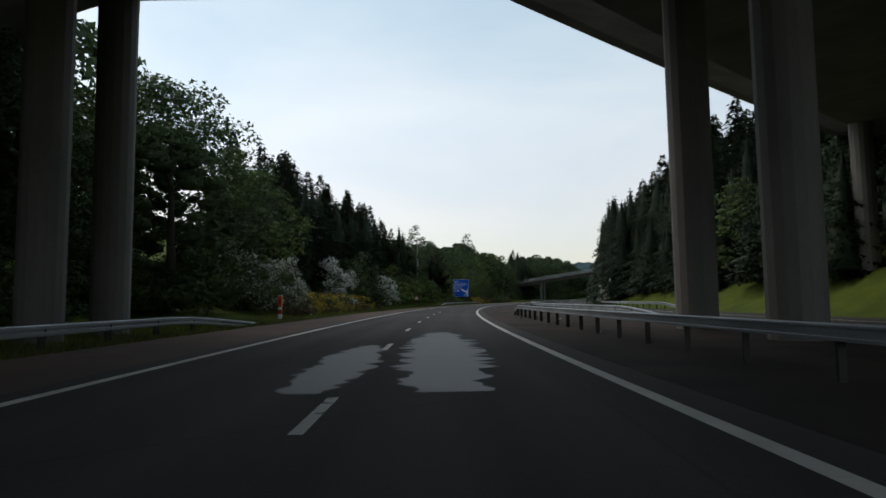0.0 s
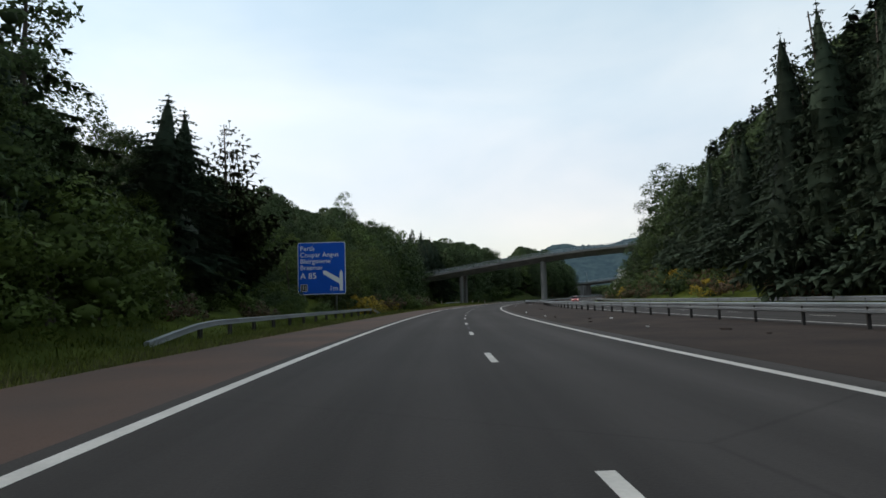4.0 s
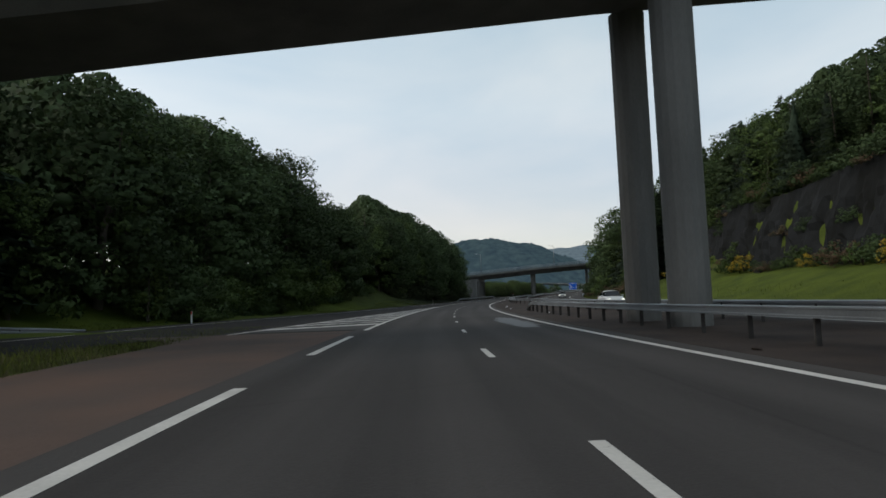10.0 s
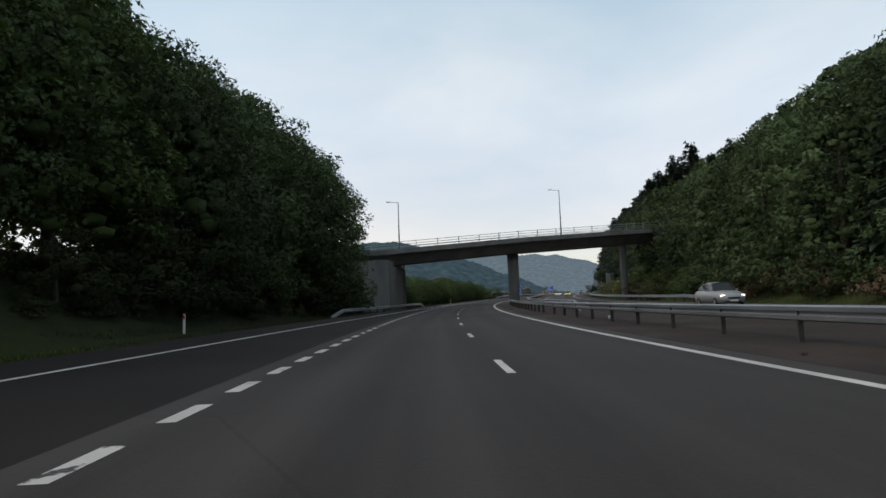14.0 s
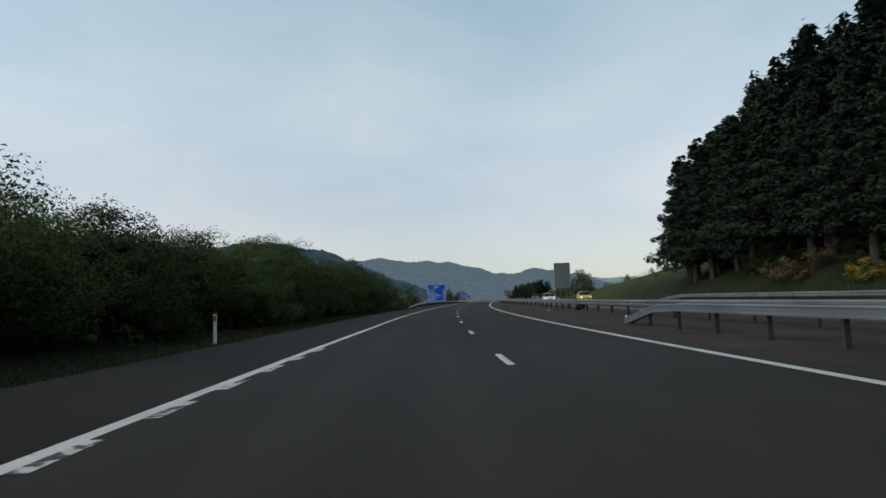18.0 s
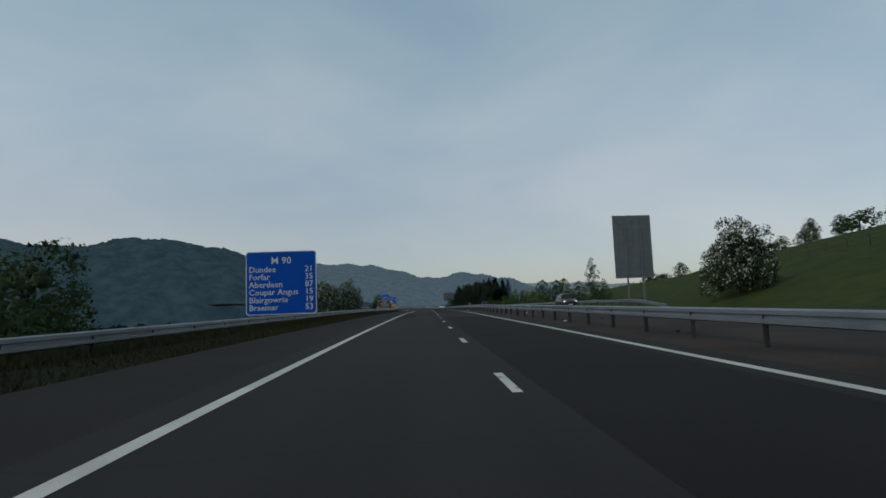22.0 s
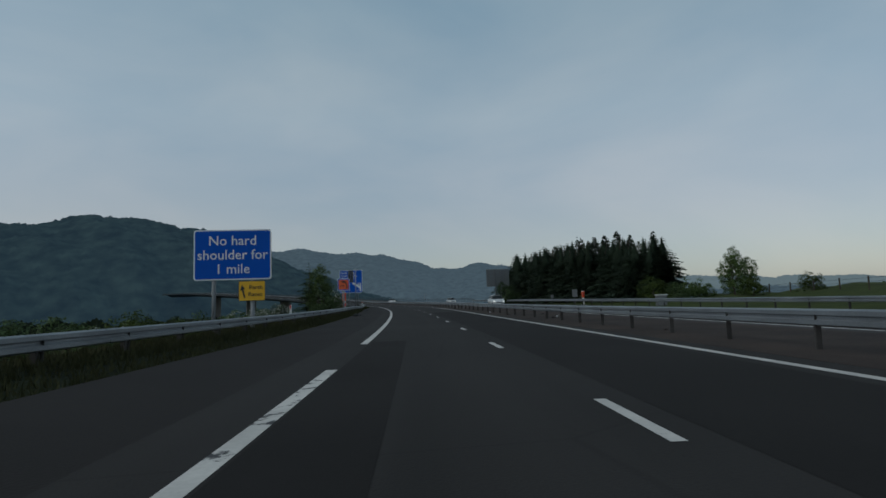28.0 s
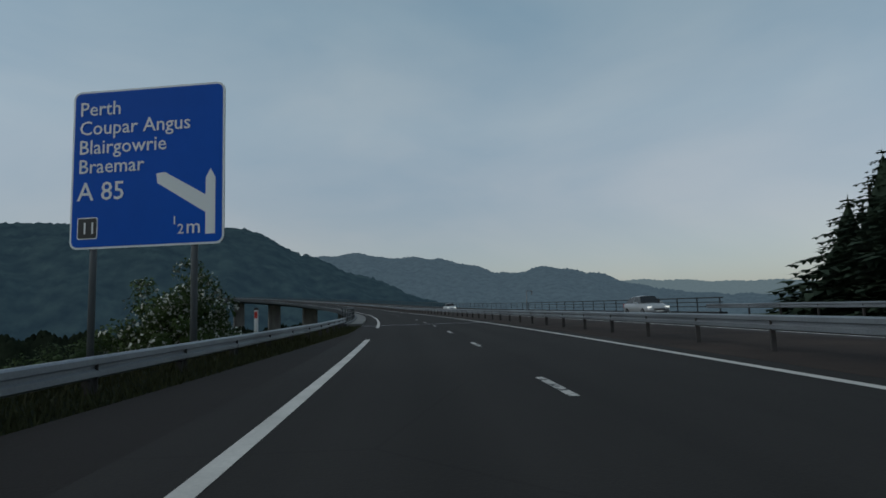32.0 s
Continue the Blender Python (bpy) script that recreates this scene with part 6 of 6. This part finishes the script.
def warning_triangle():
    ob = anchor("warning_sign", spot(108.0, -9.4, 0.3) @ Matrix.Scale(0.62, 4), "red and white triangular warning sign on a grey post", "road sign")
    polygon_part("border", [(-0.75, 1.7), (0.75, 1.7), (0, 3.0)], -0.01, RED_PAINT, ob, 0.02)
    polygon_part("face", [(-0.53, 1.83), (0.53, 1.83), (0, 2.74)], -0.016, SIGN_WHITE, ob)
    polygon_part("symbol", [(-0.06, 1.9), (0.08, 1.9), (0.06, 2.45), (-0.04, 2.45)], -0.022, SIGN_BLACK, ob)
    part("post", tube_bm(0.045, 0.045, 3.1, 8, None, Matrix.Translation((0, 0.06, -0.2))), GREY_POST, ob)


warning_triangle()


def solar_mast():
    ob = anchor("solar_panel", spot(893.2, -9.0, 0.65) @ Matrix.Scale(0.70, 4), "dark solar panel on a grey pole behind the barrier", "solar panel")
    part("pole", tube_bm(0.10, 0.07, 8.6, 10, None, Matrix.Translation((0, 0, -2.7))), GREY_POST, ob, smooth=True)
    bm = box_bm(1.15, 0.06, 2.6, 0.01, (0.35, -0.1, 6.35))
    part("panel_frame", bm, STEEL, ob)
    for i in range(4):
        for j in range(9):
            part("solar_cell", box_bm(0.255, 0.01, 0.27, 0, (0.35 - 0.41 + 0.273 * i, -0.136, 5.22 + 0.283 * j)), SOLAR, ob)
    part("bracket", box_bm(0.5, 0.12, 0.12, 0.02, (0.1, 0.0, 5.5)), GREY_POST, ob)
    ob = anchor("instrument_mast", spot(894.4, -8.05, -0.4), "grey mast with weather sensors on short arms", "mast")
    part("pole", tube_bm(0.09, 0.05, 6.7, 10), STEEL, ob, smooth=True)
    for z, x in ((4.2, 0.4), (4.35, -0.4), (5.9, -0.3)):
        part("arm", box_bm(abs(x), 0.04, 0.04, 0, (x / 2, 0, z)), STEEL, ob)
        part("sensor", tube_bm(0.06, 0.06, 0.4, 8, None, Matrix.Translation((x, 0, z - 0.05))), WHITE_PLASTIC, ob)


solar_mast()


def brown_sign():
    w, h, z = 3.3, 2.0, 0.85
    ob = sign_board("brown tourist route sign with white lettering behind the barrier", 789.0, -10.6, z, w, h, SIGN_BROWN, SIGN_WHITE, (-0.3, 0.3), 3, edge=0.04, foot=-1.2)
    for i, t in enumerate(("Deeside", "Tourist Route", "to Aberdeen")):
        letters(t, 0.38, ob, 0.0, z + h - 0.45 - 0.40 * i, y=-0.022, align="CENTER")
    letters("Scone Palace", 0.38, ob, -0.15, z + 0.2, y=-0.022, align="CENTER")
    polygon_part("arrow", [(-1.45, 1.2), (-1.36, 1.2), (-1.2, 0.98), (-1.12, 1.05), (-1.3, 1.28), (-1.3, 1.36), (-1.5, 1.4)], -0.020, SIGN_WHITE, ob)
    part("symbol", plate(0.3, 0.3, 0.05, 0.004, -0.02, 1.4, z + 1.45), SIGN_WHITE, ob)


brown_sign()


# ---- rock cutting beside the oncoming road ----
def pasture_fence(s0, s1, u_of):
    ob = anchor("fence", Matrix.Identity(4), "weathered post and wire fence along the pasture slope", "fence")
    first, tops = None, []
    for x in np.arange(s0, s1, 3.5):
        u = u_of(x)
        m = spot(float(x), u, lift(x, u) - 0.15)
        tops.append(m.translation.copy())
        if first is None:
            first = part("post", box_bm(0.11, 0.11, 1.35, 0.015, (0, 0, 0.66)), BARK, ob)
            first.matrix_local = m
        else:
            again("post", first, ob, m)
    for z in (0.45, 0.8, 1.15):
        line = []
        for i, p in enumerate(tops):
            d = tops[min(i + 1, len(tops) - 1)] - tops[max(i - 1, 0)]
            line.append((p + Vector((0, 0, z)), Vector((d.y, -d.x, 0)).normalized()))
        sweep("wire", line, [(-0.012, -0.012), (0.012, -0.012), (0.012, 0.012), (-0.012, 0.012)], DARK_STEEL, ob)


pasture_fence(640.0, 868.0, lambda s: 44.0 + 3.0 * math.sin(s * 0.02))


def rock_face():
    rng = np.random.default_rng(41)
    ss = np.arange(286, 428, 0.8)
    V, F, m = [], [], 13
    for i, s in enumerate(ss):
        k = float(np.interp(s, (286, 303, 395, 428), (0.05, 1, 1, 0.1)))
        z0 = float(rise(s, 37.6)) - 0.4
        hgt = 10.6 * k + math.sin(s * 0.13) * 0.6 * k
        for j in range(m):
            f = j / (m - 1)
            rib = 0.55 * math.sin(s * 1.1 + 2.0 * math.sin(s * 0.31)) + rng.normal(0, 0.22)
            u = 37.5 + 3.2 * f ** 1.15 + 0.35 * math.floor(3 * f + 0.5 * math.sin(s * 0.7)) / 3 + rib * math.sin(f * math.pi) * 0.9
            x, y = road_xy(s, u)
            V.append((float(x), float(y), float(road_z(s)) + z0 + hgt * f + rng.normal(0, 0.12)))
    for i in range(len(ss) - 1):
        for j in range(m - 1):
            a = i * m + j
            F.append((a, a + m, a + m + 1, a + 1))
    ob = mesh_ob("rock_face", V, F, ROCK)
    tagged(ob, "dark ribbed rock cutting above the grass bank", "rock face", kind="structure")


rock_face()
for i in range(64):
    r = np.random.default_rng(500 + i)
    s = 290 + 2.1 * i + r.uniform(-1, 1)
    if s < 424:
        plant(("bush", "bush", "bracken", "bush", "ash", "hedge")[i % 6], s, 41.3 + r.uniform(0, 1.2), r.uniform(1.8, 4.0), 1.1, r)
for i in range(40):
    r = np.random.default_rng(900 + i)
    s = 287 + (1.4 * i if i < 26 else 36 + 7 * (i - 26)) + r.uniform(-1, 1)
    plant(("bush", "bracken", "hedge", "bush")[i % 4], s, 38.2 + r.uniform(0, 2.6), r.uniform(1.2, 2.4), 1.1, r)
for i in range(44):
    r = np.random.default_rng(700 + i)
    s = 288 + 3.2 * i + r.uniform(-1.5, 1.5)
    plant(("bush", "bracken", "bush", "gorse", "bush")[i % 5], s, 36.6 + r.uniform(-0.8, 0.6), r.uniform(1.2, 3.4), 1.0, r)


# ---- verge grass: blades and dry tufts, denser near the asphalt ----
def blades(name, label, s0, s1, u_of, spread, count, h0, h1, material, seed, fresh=False):
    rng = np.random.default_rng(seed)
    s = rng.uniform(s0, s1, count)
    d = spread * rng.uniform(0, 1, count) ** 1.4
    base = np.array([u_of(q) for q in s])
    sgn = -1.0 if base.mean() < 0 else 1.0
    u = base + sgn * d
    x, y = road_xy(s, u)
    z = road_z(s) + np.maximum(rise(s, u), -0.14) - 0.02
    h = rng.uniform(h0, h1, count) * (0.7 + 0.6 * rng.uniform(0, 1, count) ** 2)
    a = rng.uniform(0, 2 * np.pi, count)
    w = rng.uniform(0.010, 0.030, count)
    lean = rng.normal(0, 0.3, (count, 2)) * h[:, None]
    P = np.stack([np.stack([x - np.cos(a) * w, y - np.sin(a) * w, z], 1), np.stack([x + np.cos(a) * w, y + np.sin(a) * w, z], 1),
                  np.stack([x + lean[:, 0], y + lean[:, 1], z + h], 1)], 1).reshape(-1, 3)
    ob = mesh_ob(name, P.tolist(), [(3 * i, 3 * i + 1, 3 * i + 2) for i in range(count)], material)
    if fresh:
        soft_normals(ob.data, np.repeat(np.stack([0.5 * lean[:, 0] / h, 0.5 * lean[:, 1] / h, np.ones(count)], 1), 3, 0))
    tagged(ob, label, "grass", kind="stuff")


blades("grass", "tall green grass on the verge", -20, 330, lambda s: shoulder_out(min(s, 318)) - 0.35, 6.0, 210000, 0.10, 0.26, BLADES, 71, True)
blades("grass", "tall green grass on the strip before the slip road", 232, 318, lambda s: shoulder_out(s) - 5.5, 10.0, 90000, 0.12, 0.26, BLADES, 78, True)
blades("dry_grass", "pale dry grass at the road edge", -20, 318, lambda s: shoulder_out(s) + 0.05, 2.0, 70000, 0.08, 0.28, DRY_GRASS, 72)
blades("grass", "green grass on the bank by the slip road", 335, 436, lambda s: shoulder_out(s) - 0.2, 5.5, 40000, 0.06, 0.18, BLADES, 76, True)
blades("grass", "short green grass below the trees", 436, 640, lambda s: shoulder_out(s) - 0.2, 4.5, 60000, 0.06, 0.18, BLADES_DULL, 73)
blades("grass", "short green grass beside the barrier", 640, 960, lambda s: shoulder_out(s) - 0.1, 2.6, 130000, 0.06, 0.20, BLADES_DULL, 74)
blades("grass", "rough grass growing up to the barrier", 640, 944, lambda s: float(np.interp(s, (632, 645, 800, 880, 895, 930, 1120), (-10.4, -9.3, -8.9, -8.0, -7.3, -5.9, -5.6))) + 0.55, 1.6, 60000, 0.10, 0.30, BLADES_DULL, 77)
blades("grass", "green grass on the far bank", 60, 640, lambda s: 24.0, 7.0, 30000, 0.1, 0.3, BLADES, 75, True)


# ---- wet film on the road under the viaduct ----
WET = mat("wet_asphalt", (0.028, 0.028, 0.029), 0.55, var=0.3, scale=1.5, fine=30, bump=0.12, spec=0.38)


def wet_patch(s0, s1, uc, half, seed):
    rng = np.random.default_rng(seed)
    n = int((s1 - s0) / 0.25)
    V, F = [], []
    for i in range(n + 1):
        f = i / n
        s = s0 + (s1 - s0) * f
        w = half * math.sin(math.pi * min(1, f * 1.1 + 0.05)) ** 0.35
        a, b = uc - w * rng.uniform(0.5, 1.12), uc + w * rng.uniform(0.5, 1.12)
        for u in (a, b):
            x, y = road_xy(s, u)
            V.append((float(x), float(y), float(road_z(s)) + 0.0035))
    F = [(2 * i, 2 * i + 1, 2 * i + 3, 2 * i + 2) for i in range(n)]
    mesh_ob("wet_patch", V, F, WET, road)


wet_patch(7.5, 24.0, 1.35, 1.0, 1)
wet_patch(7.5, 17.0, -0.45, 0.65, 2)
wet_patch(320.0, 334.0, 2.6, 0.7, 3)

# ---- darker and lighter asphalt repairs ----
PATCH_DARK = mat("fresh_asphalt_repair", (0.0235, 0.0215, 0.0205), 0.95, var=0.2, scale=3, fine=50, bump=0.2, spec=0.1)
for a, b, u0, u1 in ((690, 711, -3.55, -2.05), (704, 714.3, -0.85, -0.05), (716, 860, 0.4, 3.3), (796, 819, -3.3, -2.25), (640, 690, 0.35, 3.3)):
    strip("asphalt_repair", a, b, u0, u1, 0.0025, PATCH_DARK, late)

# ---- litter on the reserve ----
r = np.random.default_rng(77)
LITTER = {0: (442.5, 6.8), 3: (266.5, 6.5), 6: (387.5, 5.95), 9: (356.5, 5.35)}
for i in range(84):
    s, u = LITTER.get(i) or (float(r.uniform(20, 900)), float(r.uniform(4.8, 8.4)))
    bm = bmesh.new()
    bmesh.ops.create_icosphere(bm, subdivisions=1, radius=1.0)
    for v in bm.verts:
        v.co *= float(r.uniform(0.7, 1.2))
    bmesh.ops.scale(bm, vec=(r.uniform(0.05, 0.22), r.uniform(0.04, 0.14), r.uniform(0.02, 0.06) * (2.5 if i == 0 else 1.0)), verts=bm.verts)
    pale = i % 3 == 0
    me = bpy.data.meshes.new("litter")
    bm.to_mesh(me)
    bm.free()
    me.materials.append(WHITE_PLASTIC if pale else SOIL)
    ob = new("litter" if pale else "stone", me)
    ob.matrix_world = spot(s, u, 0.03, r.uniform(0, 360))
    tagged(ob, "crumpled pale litter lying on the reserve gravel" if pale else "brown stone lying on the reserve gravel", "litter" if pale else "stone", "scraps on the reserve")


def tyre():
    ob = anchor("tyre", spot(575.0, 8.9, 0.0, 20), "old black tyre lying on the central reserve", "tyre")
    bm = bmesh.new()
    R, rr = 0.27, 0.11
    rings = []
    for i in range(20):
        a = 2 * math.pi * i / 20
        rings.append([bm.verts.new(((R + rr * math.cos(b)) * math.cos(a), rr * 0.9 * math.sin(b), (R + rr * math.cos(b)) * math.sin(a) + R + rr)) for b in (2 * math.pi * k / 10 for k in range(10))])
    for i in range(20):
        for k in range(10):
            bm.faces.new((rings[i][k], rings[(i + 1) % 20][k], rings[(i + 1) % 20][(k + 1) % 10], rings[i][(k + 1) % 10]))
    bmesh.ops.transform(bm, matrix=pose(0, 0, 0.05, 62, 0, 0), verts=bm.verts)
    low = min(v.co.z for v in bm.verts)
    bmesh.ops.translate(bm, vec=(0, 0, -low), verts=bm.verts)
    part("tread", bm, RUBBER, ob, smooth=True)


tyre()


# ---- scraps on the hard shoulder ----
for s, u, a, b, c in ((855.1, -6.6, 0.34, 0.22, 0.16), (857.7, -6.3, 0.22, 0.1, 0.05), (880.6, -6.3, 0.2, 0.12, 0.05), (894.4, -5.2, 0.25, 0.1, 0.04)):
    bm = bmesh.new()
    bmesh.ops.create_icosphere(bm, subdivisions=2, radius=1.0)
    for v in bm.verts:
        v.co *= float(r.uniform(0.72, 1.2))
    bmesh.ops.scale(bm, vec=(a, b, c), verts=bm.verts)
    me = bpy.data.meshes.new("rubber_scrap")
    bm.to_mesh(me)
    bm.free()
    me.materials.append(RUBBER)
    ob = new("rubber_scrap", me)
    ob.matrix_world = spot(s, u, c * 0.6, float(r.uniform(0, 180)))
    tagged(ob, "dark torn scrap of tyre rubber on the asphalt", "debris", "scraps on the asphalt")


# ---- cars standing on the oncoming carriageway ----
GLASS = mat("car_glass", (0.012, 0.014, 0.016), 0.08, var=0.05)
CHROME = mat("bright_metal", (0.6, 0.6, 0.62), 0.25, 0.9, var=0.05)
LAMP = mat("headlamp", (0.8, 0.8, 0.78), 0.2, var=0.05, emit=(1.0, 0.97, 0.9, 0.9))
TAIL = mat("tail_lamp", (0.35, 0.01, 0.01), 0.3, var=0.05)
PLATE = mat("plate_white", (0.7, 0.7, 0.68), 0.5, var=0.05)


def car(label, s, u, paint_col, L=4.1, W=1.75, H=1.47, hood=0.28, boot=0.12, lamps=True, rz=180.0):
    """A car shaped as lofted sections along its length; it faces back along the road."""
    body_m = mat("car_paint", paint_col, 0.3, 0.2, var=0.06, scale=1, spec=0.6)
    ob = anchor("car", spot(s, u, 0.0, rz), label, "car", "cars on the oncoming road")
    # stations from tail to nose: fraction, sill z, shoulder z, roof z, half width at shoulder, half width at roof
    y0 = -L / 2
    st = [(0.0, 0.34, 0.62, 0.70, 0.40, 0.36), (0.03, 0.26, 0.80, 0.92, 0.47, 0.40), (0.10, 0.22, 0.92, 0.97, 0.49, 0.42), (0.5, 0.20, 0.92, 0.95, 0.50, 0.44),
          (1 - hood, 0.20, 0.90, 0.93, 0.50, 0.43), (0.90, 0.22, 0.74, 0.80, 0.485, 0.40), (0.97, 0.26, 0.62, 0.68, 0.45, 0.36), (1.0, 0.34, 0.52, 0.56, 0.38, 0.30)]
    bm = bmesh.new()
    rings = []
    for f, a, b, c, w1, w2 in st:
        y = y0 + f * L
        k = H / 1.47
        P = [(-w1 * 0.94, a), (-w1, (a + b) * 0.5), (-w1 * 0.985, b), (-w2, c), (0, c + 0.03), (w2, c), (w1 * 0.985, b), (w1, (a + b) * 0.5), (w1 * 0.94, a), (0, a - 0.02)]
        rings.append([bm.verts.new((x * W, y, z * k)) for x, z in P])
    n = len(rings[0])
    for p, q in zip(rings, rings[1:]):
        for i in range(n):
            bm.faces.new((p[i], p[(i + 1) % n], q[(i + 1) % n], q[i]))
    bm.faces.new(rings[0])
    bm.faces.new(list(reversed(rings[-1])))
    bmesh.ops.recalc_face_normals(bm, faces=bm.faces)
    part("body", bm, body_m, ob, smooth=True)
    # the glasshouse and the roof
    cab = [(boot * 0.4, 0.92, 0.43), (boot + 0.10, 1.38, 0.36), (0.42, 1.47, 0.355), (0.58, 1.43, 0.35), (1 - hood - 0.02, 0.93, 0.43)]
    for nm, m in (("windows", GLASS), ("roof", body_m)):
        bm = bmesh.new()
        if nm == "windows":
            rr = []
            for f, z, w in cab:
                rr.append([bm.verts.new((x * W, y0 + f * L, zz * H / 1.47)) for x, zz in ((-max(w, 0.43), min(z, 0.93)), (-w, z - 0.03), (w, z - 0.03), (max(w, 0.43), min(z, 0.93)))])
            for pane, cells in (("rear_window", [(0, 1)]), ("windscreen", [(3, 1)]), ("side_window", [(j, 0) for j in range(4)]), ("side_window", [(j, 2) for j in range(4)])):
                pb = bmesh.new()
                for j, i in cells:
                    pb.faces.new([pb.verts.new(v.co) for v in (rr[j][i], rr[j][i + 1], rr[j + 1][i + 1], rr[j + 1][i])])
                bmesh.ops.remove_doubles(pb, verts=pb.verts, dist=1e-4)
                bmesh.ops.recalc_face_normals(pb, faces=pb.faces)
                part(pane, pb, m, ob)
            bm.free()
            continue
        else:
            rr = []
            for f, z, w in cab[1:4]:
                rr.append([bm.verts.new((x * W, y0 + f * L, zz * H / 1.47)) for x, zz in ((-w * 1.03, z - 0.06), (-w * 0.9, z), (0, z + 0.025), (w * 0.9, z), (w * 1.03, z - 0.06))])
            for p, q in zip(rr, rr[1:]):
                for i in range(4):
                    bm.faces.new((p[i], p[i + 1], q[i + 1], q[i]))
        bmesh.ops.recalc_face_normals(bm, faces=bm.faces)
        part(nm, bm, m, ob, smooth=nm == "roof")
    for x in (-1, 1):
        for nm, m, f0, f1, z0, z1 in (("pillar", body_m, 0.40, 0.43, 0.93, 1.42), ("pillar", body_m, 0.62, 1 - hood - 0.02, 1.40, 0.93)):
            bm = bmesh.new()
            a, b = (y0 + f0 * L, z0 * H / 1.47), (y0 + f1 * L, z1 * H / 1.47)
            wa, wb = (0.437 if z0 < 1 else 0.365) * W * x, (0.437 if z1 < 1 else 0.365) * W * x
            V = [bm.verts.new(v) for v in ((wa, a[0] - 0.05, a[1]), (wa, a[0] + 0.05, a[1]), (wb, b[0] + 0.05, b[1]), (wb, b[0] - 0.05, b[1]))]
            bm.faces.new(V)
            bmesh.ops.solidify(bm, geom=bm.faces[:], thickness=0.03)
            part(nm, bm, m, ob)
        for f in (0.185, 0.80):
            r = 0.315
            m = Matrix.Translation((x * (W / 2 - 0.11), y0 + f * L, r)) @ pose(0, 0, 0, 0, 90, 0) @ Matrix.Translation((0, 0, -0.1))
            wh = part("wheel", tube_bm(r, r, 0.2, 18, None, m), RUBBER, ob)
            part("rim", tube_bm(r * 0.66, r * 0.6, 0.215, 12, None, m), CHROME, wh)
        part("headlight", box_bm(0.30, 0.16, 0.13, 0.05, (x * W * 0.36, y0 + L * 0.962, 0.64 * H / 1.47)), LAMP if lamps else CHROME, ob)
        part("tail_light", box_bm(0.16, 0.10, 0.3, 0.03, (x * W * 0.42, y0 + L * 0.02, 0.78 * H / 1.47)), TAIL, ob)
        part("mirror", box_bm(0.2, 0.12, 0.13, 0.04, (x * (W / 2 + 0.08), y0 + L * 0.62, 0.98 * H / 1.47)), body_m, ob)
    part("grille", box_bm(0.8, 0.06, 0.12, 0.02, (0, y0 + L * 0.995, 0.50 * H / 1.47)), SIGN_BLACK, ob)
    part("bumper_intake", box_bm(1.1, 0.08, 0.14, 0.03, (0, y0 + L * 0.985, 0.31)), SIGN_BLACK, ob)
    part("number_plate", box_bm(0.52, 0.02, 0.11, 0.0, (0, y0 + L * 1.008, 0.40)), PLATE, ob)


def opp_lane(s, k):
    return float(opp_in(s)) + (2.6, 6.3)[k]


for label, s, k, col, dims in (
        ("small bright red hatchback on the oncoming road", 272.0, 1, (0.45, 0.015, 0.02), (3.9, 1.7, 1.45)),
        ("white hatchback on the oncoming road", 354.0, 0, (0.62, 0.62, 0.60), (4.0, 1.72, 1.45)),
        ("silver sport utility car on the oncoming road", 457.0, 1, (0.30, 0.31, 0.31), (4.4, 1.82, 1.66)),
        ("small yellow car on the oncoming road", 616.0, 1, (0.58, 0.50, 0.05), (3.6, 1.65, 1.52)),
        ("white hatchback behind the yellow car", 626.0, 0, (0.62, 0.62, 0.60), (4.0, 1.72, 1.45)),
        ("dark grey off-road car on the oncoming road", 716.0, 1, (0.035, 0.036, 0.038), (4.5, 1.82, 1.72)),
        ("dark blue saloon on the oncoming road", 776.0, 0, (0.025, 0.030, 0.045), (4.3, 1.76, 1.45)),
        ("black crossover car on the oncoming road", 803.0, 1, (0.018, 0.018, 0.020), (4.3, 1.8, 1.6)),
        ("small white van-like car on the oncoming road", 886.0, 0, (0.60, 0.60, 0.60), (4.2, 1.76, 1.6)),
        ("silver estate car on the oncoming road", 944.0, 1, (0.38, 0.39, 0.40), (4.3, 1.74, 1.48)),
        ("white car far along the oncoming road", 1010.0, 0, (0.60, 0.60, 0.60), (4.1, 1.74, 1.46))):
    car(label, s, opp_lane(s, k), col, *dims)
